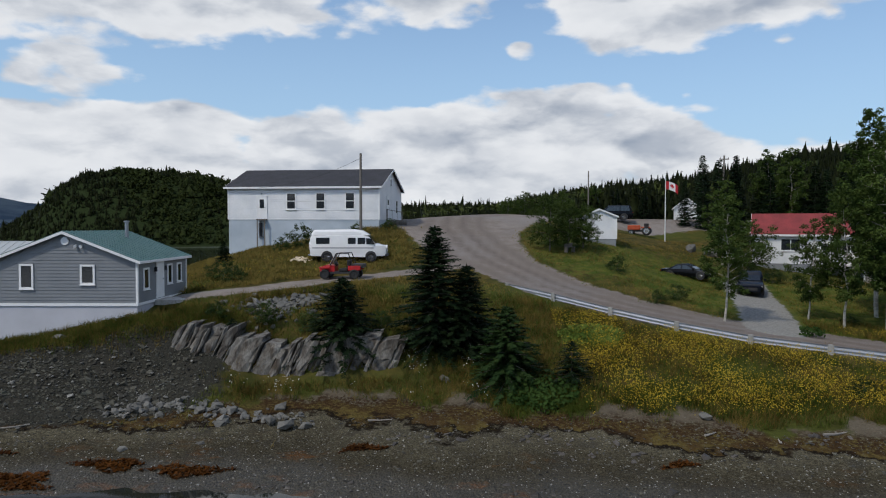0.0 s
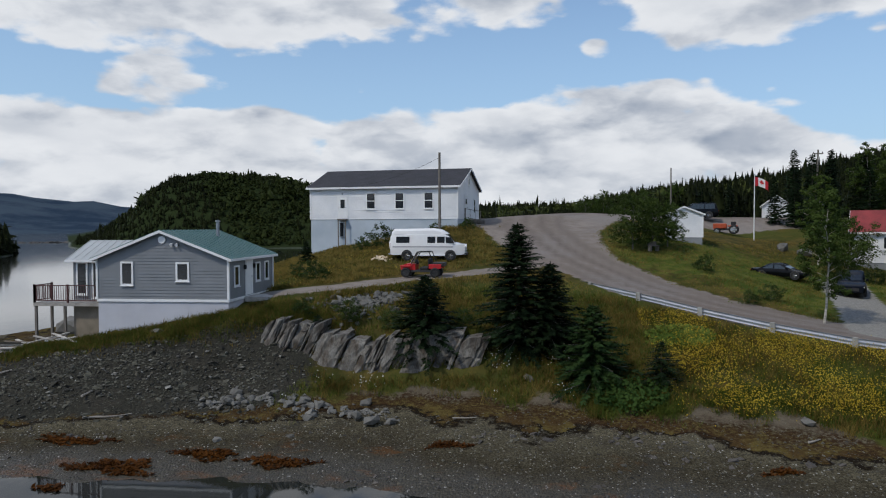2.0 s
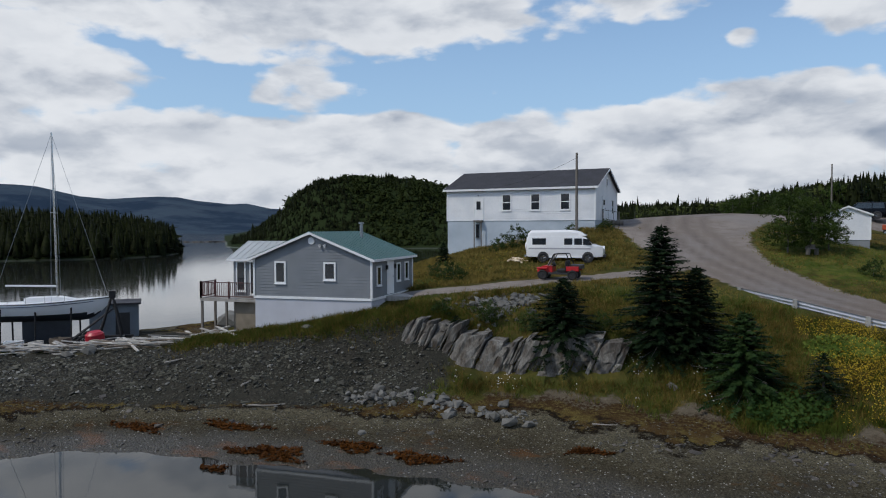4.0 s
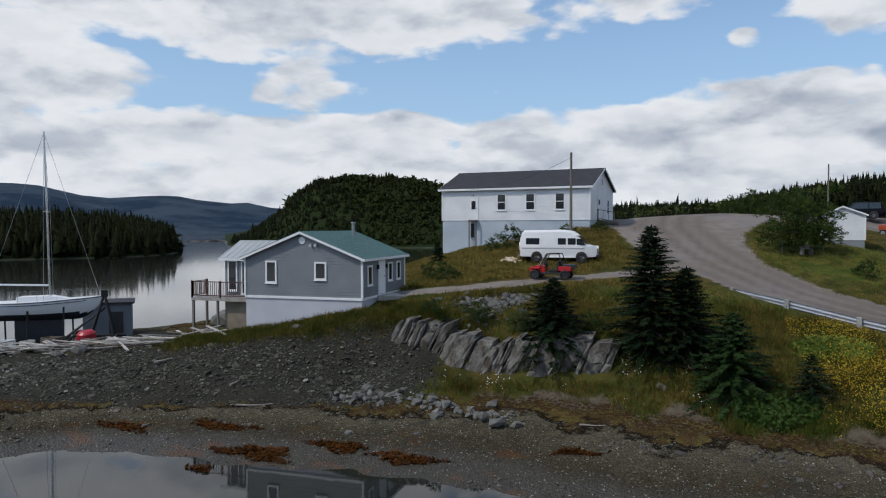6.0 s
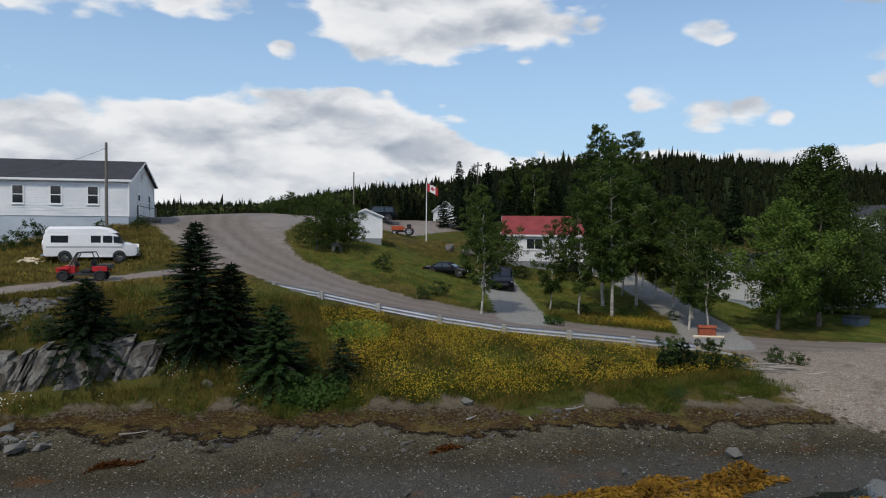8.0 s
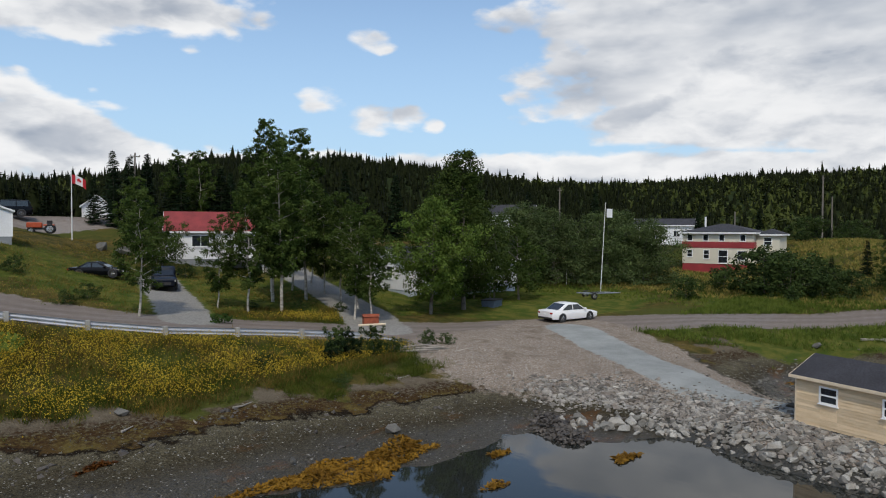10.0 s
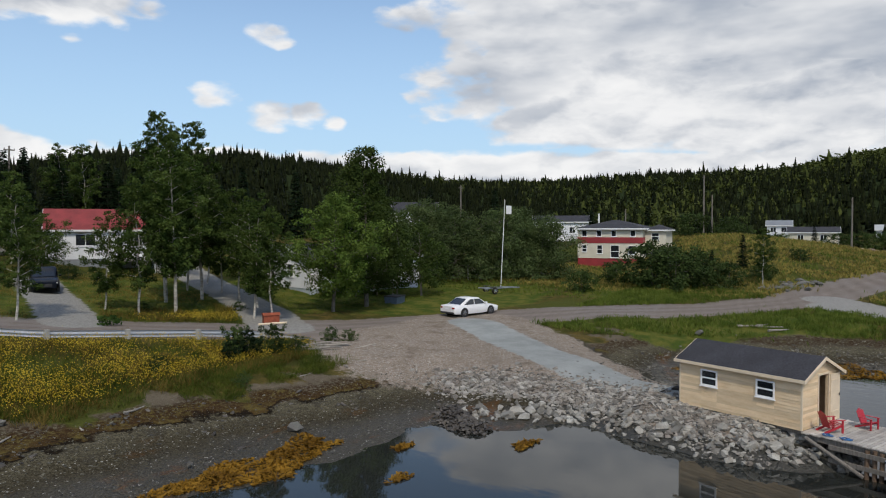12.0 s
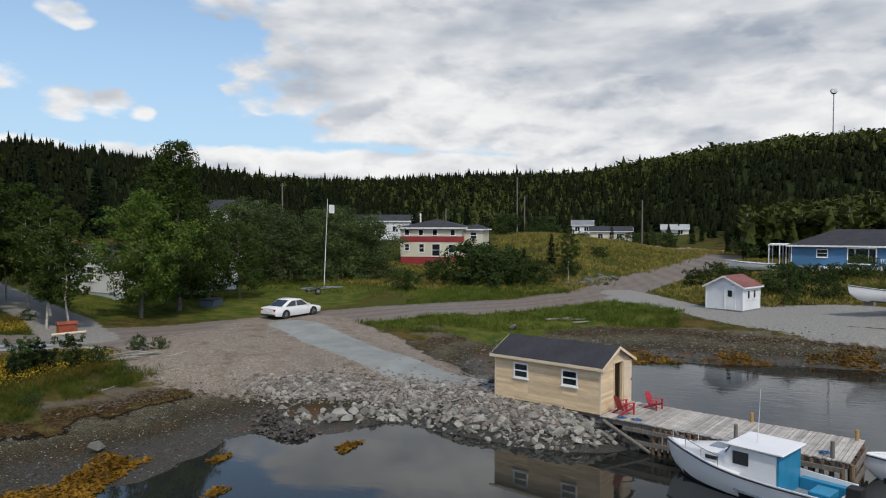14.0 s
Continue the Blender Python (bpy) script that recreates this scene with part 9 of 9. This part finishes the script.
def around_line(line, n, spread, seed, bias=0.0):
    r = np.random.default_rng(seed)
    pts = np.array([p[:2] for p in along(line, 0.3)])
    k = r.integers(0, len(pts), n)
    xy = pts[k] + r.normal(0, spread, (n, 2))
    z = ground_at(xy[:, 0], xy[:, 1])
    return np.concatenate([xy, z[:, None]], 1), r


# the rock face: tilted slabs
cliff = thing("rock_face", pose(-8, 33.2, 1.9), "grey slate rock face of tilted slabs in the bank", "rock")
inv = cliff.matrix_world.inverted()
rnd = random.Random(12)
line = along(CLIFF, 0.1)
LEAN = 0.42  # how far the slabs lean along the face for each metre of height


def slab(s0, w, z0, z1, push, back):
    """One block of the face: s0 metres along it, w wide, from z0 to z1, its front pushed out."""
    a, b = line[min(int(s0 / 0.1), len(line) - 1)], line[min(int((s0 + w) / 0.1), len(line) - 1)]
    bm = bmesh.new()
    rings = []
    for q, zz in enumerate((z0, z0 + (z1 - z0) * rnd.uniform(0.3, 0.45), z0 + (z1 - z0) * rnd.uniform(0.6, 0.8), z1)):
        taper = 0.0 if q < 3 else rnd.uniform(0.0, 0.06) * w
        y_in = back * (zz - 1.0) + push
        xl, xr = a[0] + LEAN * (zz - 1.6) + 0.02 + taper + rnd.uniform(-0.04, 0.04), b[0] + LEAN * (zz - 1.6) - 0.02 - taper * 0.5 + rnd.uniform(-0.04, 0.04)
        yl, yr = a[1] + y_in + rnd.uniform(-0.05, 0.05), b[1] + y_in + rnd.uniform(-0.05, 0.05)
        tip = rnd.uniform(-0.08, 0.08)
        front = [(xl, yl, zz - tip), (xl + (xr - xl) * rnd.uniform(0.25, 0.4), yl - rnd.uniform(0.0, 0.08), zz + rnd.uniform(-0.05, 0.05)), (xl + (xr - xl) * rnd.uniform(0.6, 0.8), yr - rnd.uniform(0.0, 0.1), zz + rnd.uniform(-0.05, 0.05)), (xr, yr, zz + tip)]
        rings.append([bm.verts.new(inv @ Vector(p)) for p in front + [(xr, yr + 1.5, zz + tip), (xl, yl + 1.5, zz - tip)]])
    for r0_, r1_ in zip(rings, rings[1:]):
        for k in range(6):
            bm.faces.new((r0_[k], r0_[(k + 1) % 6], r1_[(k + 1) % 6], r1_[k]))
    bm.faces.new(rings[-1])
    bm.faces.new(rings[0][::-1])
    part("slab", bm, M_CLIFF, cliff)


s_now = 0.0
while s_now < 11.3:
    w = rnd.choice((0.14, 0.2, 0.3, 0.42, 0.6, 0.9)) * rnd.uniform(0.85, 1.2)
    u = s_now / 11.4
    foot = 0.9 + 1.4 * max(0.0, 1 - u * 3.2)
    top_z = 4.25 - 0.75 * min(1.0, u * 2.2) + 0.22 * math.sin(u * 11) + rnd.uniform(-0.22, 0.16) + 0.2 * (u > 0.75)
    push, z = rnd.uniform(-0.13, 0.12), foot
    while z < top_z - 0.15:
        z2 = min(top_z, z + rnd.uniform(0.45, 2.2))
        slab(s_now, w, z - 0.03, z2, push + rnd.uniform(-0.05, 0.06), 0.34)
        z = z2
    s_now += w * 0.93

# stone edge of the causeway
EDGE = [(24.3, 17.6), (26.2, 15.6), (27.6, 13.4), (28.0, 11.2), (27.2, 9.2), (26.7, 7.2), (26.8, 5.2), (27.3, 3.4), (28.3, 2.6)]
sp1, r1 = around_line(EDGE, 420, 0.42, 41)
sp1 = sp1[(sp1[:, 2] > -0.25) & (r1.random(len(sp1)) < np.interp(sp1[:, 1], [2, 14, 18], [1, 1, 0.35]))]
rock_parts("riprap", "pale quarry stones heaped along the causeway's edge", sp1.tolist()[:300], (0.13 + r1.exponential(0.06, 300)).clip(0, 0.36).tolist(), M_RIPRAP)
UPPER = [(27.5, 19.5), (29, 16.5), (29.6, 13), (28.9, 10.5), (27.9, 8), (27.5, 5.5)]
sp2, r2 = around_line(UPPER, 6200, 0.8, 42)
rock_stuff("causeway_rubble", "smaller pale stones on the causeway's slope", sp2, np.minimum(0.05 + r2.exponential(0.05, len(sp2)), 0.24), mat("causeway_stone", (0.25, 0.24, 0.215), 0.9, vary=0.2, scale=2, island=0.55, color2=(0.14, 0.12, 0.1)), 3)
sp3, r3 = around_line([(32.5, 6), (34.5, 9.5), (40, 12.8), (44, 9), (47, 3), (49, -6)], 5200, 1.7, 43)
rock_stuff("cove_stones", "grey stones along the inner cove's shore", sp3, 0.03 + r3.exponential(0.035, len(sp3)), mat("cove_cobble", (0.12, 0.115, 0.095), 0.9, vary=0.2, scale=1.2, island=0.7, color2=(0.07, 0.062, 0.05)), 4)
sp4, r4 = around_line([(24.9, 17.4), (24.1, 16.5), (23.6, 15.4)], 700, 0.42, 44)
sp4[:, 2] = np.maximum(sp4[:, 2], -0.1) + 0.34 * r4.random(len(sp4)) * np.exp(-(line_distance(sp4[:, 0], sp4[:, 1], [(24.9, 17.4), (24.1, 16.5), (23.6, 15.4)]) / 0.6) ** 2)
rock_stuff("dark_rocks", "mound of dark weedy rocks at the water's edge", sp4, r4.uniform(0.05, 0.17, len(sp4)), M_DARKROCK, 5)
# grassy fringe and weeds along the top of the fill
FRINGE = [(-24.5, 31.2), (-21.5, 32.4), (-19, 33.2), (-16.6, 33.8), (-14.6, 34.4), (-12.4, 35.0), (-10.5, 35.6)]
fr, rf = around_line(FRINGE, 5200, 0.5, 53)
blades("fringe_grass", (fr[:, 0], fr[:, 1], fr[:, 2], rf), 0.36, 0.014, M_GRASS, "green grass and weeds along the top of the stone fill", 4)
fr, rf = around_line(FRINGE, 3000, 0.6, 54)
blades("fringe_dry_grass", (fr[:, 0], fr[:, 1], fr[:, 2], rf), 0.38, 0.013, M_BANK_DRY, "dry grass along the top of the stone fill", 4)
# stony fill below the house
sp5, r5 = around_line([(-40, 26.3), (-30, 27.3), (-22, 29.4), (-16, 31), (-11.5, 31.4)], 17000, 1.55, 45)
ok = (sp5[:, 2] > 0.8) & (sp5[:, 0] < -10.5 + r5.normal(0, 1.0, len(sp5)))
rock_stuff("fill_stones", "broken grey stone fill on the bank below the house", sp5[ok], np.minimum(0.28, 0.024 + r5.exponential(0.036, ok.sum())), M_RUBBLE, 6)
chip = ok & (r5.random(len(sp5)) < 0.05)
rock_stuff("pale_fill_stones", "pale broken stones scattered over the fill", sp5[chip] + np.array([0.05, -0.05, 0.04]), np.minimum(0.16, 0.03 + r5.exponential(0.03, chip.sum())), M_PALE_CHIP, 16)
sp6, r6 = around_line([(-10.2, 36.6), (-8.8, 37.8), (-7.0, 39.0)], 260, 0.75, 46)
rock_parts("rubble_heap", "heap of pale broken rock above the rock face", sp6.tolist(), (0.08 + r6.exponential(0.075, 260)).clip(0, 0.32).tolist(), M_PALEROCK, seed=2)
sp7, r7 = around_line([(-14, 29.3), (-11, 29.6), (-7.6, 29.5), (-6, 29.0)], 190, 0.45, 47)
rock_parts("beach_stones", "pale stones heaped at the foot of the bank", sp7.tolist(), (0.08 + r7.exponential(0.07, 190)).clip(0, 0.34).tolist(), M_PALEROCK, seed=3)
# the beach
r8 = np.random.default_rng(48)
bx, by = r8.uniform(-34, 27, 26000), r8.uniform(17, 29.5, 26000)
bz = ground_at(bx, by)
ok = (bz > -0.1) & (bz < 1.15)
sz = 0.016 + r8.exponential(0.015, ok.sum())
rock_stuff("beach_shingle", "grey and white shingle scattered over the beach", np.stack([bx, by, bz], 1)[ok], np.minimum(sz, 0.16), mat("shingle", (0.086, 0.081, 0.06), 0.8, vary=0.3, scale=0.7, island=0.8, color2=(0.045, 0.042, 0.035)), 7)
rc = np.random.default_rng(61)
cx, cy = rc.uniform(-30, 22, 46), rc.uniform(20, 27.5, 46)
kx = rc.integers(0, 46, 620)
rx_, ry_ = cx[kx] + rc.normal(0, 0.7, 620), cy[kx] + rc.normal(0, 0.3, 620)
rz_ = ground_at(rx_, ry_)
ok = (rz_ > 0.05) & (rz_ < 1.2)
rock_stuff("beach_rocks", "dark brown rocks in clusters on the beach", np.stack([rx_, ry_, rz_], 1)[ok], np.minimum(0.04 + rc.exponential(0.05, ok.sum()), 0.25), M_DARKROCK, 8)
for k, (x, y, s, lab) in enumerate(((18.6, 20.7, 0.3, "pinkish boulder lying on the beach"), (13.9, 20.8, 0.16, "small pale boulder lying on the beach"), (0.1, 32.3, 0.34, "pale boulder in the bank grass"), (-18.5, 33.2, 0.3, "white flat stone on the bank's edge"), (-6.4, 28.2, 0.4, "grey boulder on the upper beach"), (-7.2, 28.6, 0.3, "grey boulder on the upper beach"),
                                    (-9.4, 26.6, 0.22, "grey boulder on the upper beach"), (-12.2, 26.1, 0.22, "grey boulder on the upper beach"), (10.6, 27.6, 0.3, "grey boulder at the top of the beach"), (48.2, 13.2, 0.32, "large pale boulder on the cove's bank"), (24.5, 68, 0.8, "grey boulder near the flagpole"), (25.8, 66.5, 0.7, "grey boulder near the flagpole"), (-32.4, 47.4, 1.3, "dark rounded boulder at the harbour's edge"), (-30.8, 48.0, 1.0, "dark rounded boulder at the harbour's edge"), (-30.2, 30.4, 0.5, "pale boulder on the stone fill"), (-31.0, 29.6, 0.4, "grey boulder on the stone fill"))):
    c = ROCKS[k % 9].copy()
    c.materials.append(M_PALEROCK)
    o = new("boulder", c)
    o.matrix_world = pose(x, y, ground_z(x, y) + s * 0.25, 5, 8, 60 * k) @ Matrix.Diagonal((s * 1.2, s, s, 1))
    tagged(o, lab, "boulder", "boulders")
sp9, r9 = around_line([(70, 12.2, 0), (75, 10.2, 0)], 60, 0.7, 49)
rock_parts("slope_rocks", "grey rocks breaking out of the slope by the road", sp9.tolist(), r9.uniform(0.15, 0.5, len(sp9)).tolist(), M_PALEROCK, seed=4)
sp10, r10 = around_line([(116, 9.5, 0), (121, 4, 0), (123, -1, 0)], 70, 0.8, 50)
rock_parts("road_boulders", "row of pinkish boulders along the upper road", sp10.tolist(), r10.uniform(0.2, 0.55, len(sp10)).tolist(), mat("pink_granite", (0.34, 0.26, 0.21), 0.85, vary=0.15, scale=2, rand=0.2), seed=5)


ri = np.random.default_rng(71)
ix = np.concatenate([np.linspace(-310, -262, 60), np.linspace(-300, -285, 20)]) + ri.normal(0, 1.5, 80)
iy = np.interp(ix, [-310, -262], [394, 425]) + ri.normal(0, 2.5, 80)
rock_stuff("far_skerry", "low dark rocky islet lying off the far shore", np.stack([ix, iy, np.full(80, -0.2)], 1), ri.uniform(0.6, 2.6, 80), M_DARKROCK, 9)


def seaweed(x, y, rx, ry, n, seed):
    r = np.random.default_rng(seed)
    a, d = r.uniform(0, 6.28, n), np.sqrt(r.random(n))
    wob = 1 + 0.35 * np.sin(3 * a + seed) + 0.2 * np.sin(7 * a)
    px, py = x + rx * d * wob * np.cos(a), y + ry * d * wob * np.sin(a)
    pz = np.maximum(ground_at(px, py), 0.0) + r.uniform(0.01, 0.06, n)
    t = unit(np.concatenate([r.normal(0, 1, (n, 2)), r.normal(0, 0.3, (n, 1))], 1))
    s = unit(np.cross(t, np.array([0, 0, 1.0]) + r.normal(0, 0.3, (n, 3))))
    ln = r.uniform(0.05, 0.16, (n, 1))
    m = quads_mesh("seaweed", np.stack([px, py, pz], 1), t * ln, s * ln * 0.45)
    m.materials.append(M_RUST_WEED if -30 < x < 9 else M_SEAWEED)
    tagged(new("seaweed", m), "mat of orange rockweed stranded on the shore", "seaweed", kind="stuff")


for k, (x, y, rx, ry, n) in enumerate(((17.2, 19.2, 1.9, 0.75, 1700), (13.6, 19.6, 1.8, 0.6, 1500), (15.6, 18.4, 1.6, 0.5, 900), (10.2, 19.9, 1.3, 0.4, 700), (20.4, 16.6, 0.5, 0.25, 260), (23.4, 12.9, 0.7, 0.3, 380), (-15.2, 23.8, 1.6, 0.5, 900), (-12.2, 25.0, 1.1, 0.35, 500), (-9.2, 24.6, 1.3, 0.35, 500), (-18, 25.6, 1.4, 0.3, 450),
                                       (-3, 26.0, 0.8, 0.25, 260), (8.4, 24.2, 0.6, 0.2, 160), (-22, 24.5, 1.2, 0.3, 350)) + ((43.5, 8.5, 1.4, 0.8, 900), (45.6, 3.6, 1.2, 1.6, 1100), (46.8, -1.6, 1.0, 1.6, 900), (41.6, 12.0, 1.2, 0.6, 600), (48, -8, 0.9, 2.0, 800), (-16.4, 22.0, 0.5, 0.3, 160), (17.8, 14.6, 0.5, 0.25, 150))):
    seaweed(x, y, rx, ry, n, 300 + k)


def driftwood(x, y, length, turn, rad, lab="bleached driftwood log lying on the beach"):
    bm = bmesh.new()
    r = random.Random(int(x * 31 + y * 7))
    p = Vector((-length / 2, 0, 0))
    for k in range(4):
        q = Vector((-length / 2 + length * (k + 1) / 4, r.uniform(-0.05, 0.05) * length, 0.02 * k))
        tube(bm, p, q, rad * (1 - 0.15 * k), rad * (1 - 0.15 * (k + 1)), 6)
        p = q
    o = part("driftwood", bm, M_DRIFT)
    o.matrix_world = pose(x, y, ground_z(x, y) + rad * 0.8, 0, r.uniform(-3, 3), turn)
    tagged(o, lab, "driftwood", "driftwood")


for x, y, l, a, rad in ((15.2, 25.9, 1.8, 12, 0.05), (10.3, 26.3, 0.6, 30, 0.05), (-13.3, 29.0, 1.5, 100, 0.06), (-17.5, 27.2, 2.0, 8, 0.06), (-2.6, 28.4, 1.0, 2, 0.035), (26.0, 27.9, 3.0, -38, 0.11), (26.4, 27.4, 3.2, -34, 0.1), (26.0, 27.1, 2.6, -42, 0.09), (26.6, 27.8, 2.8, -30, 0.08), (27.0, 27.0, 2.2, -36, 0.07), (25.6, 25.0, 1.3, 10, 0.06), (26.2, 24.4, 1.0, -50, 0.05), (25.2, 24.4, 0.9, 70, 0.05), (26.6, 24.9, 1.1, -10, 0.06), (28.4, 25.9, 1.6, -15, 0.07), (22.8, 24.5, 1.4, 5, 0.06), (27.6, 21.6, 1.2, 40, 0.05),
                        (-19.2, 28.6, 1.2, 95, 0.05), (-24, 29.4, 0.9, 60, 0.07), (12.6, 25.6, 0.5, 80, 0.05), (1.2, 33.8, 1.2, -50, 0.05), (51.2, 10.6, 1.8, -60, 0.1), (51.6, 9.4, 1.6, -75, 0.08), (51.0, 8.8, 1.4, -50, 0.09), (51.9, 9.9, 1.3, -30, 0.08)):
    driftwood(x, y, l, a, rad)
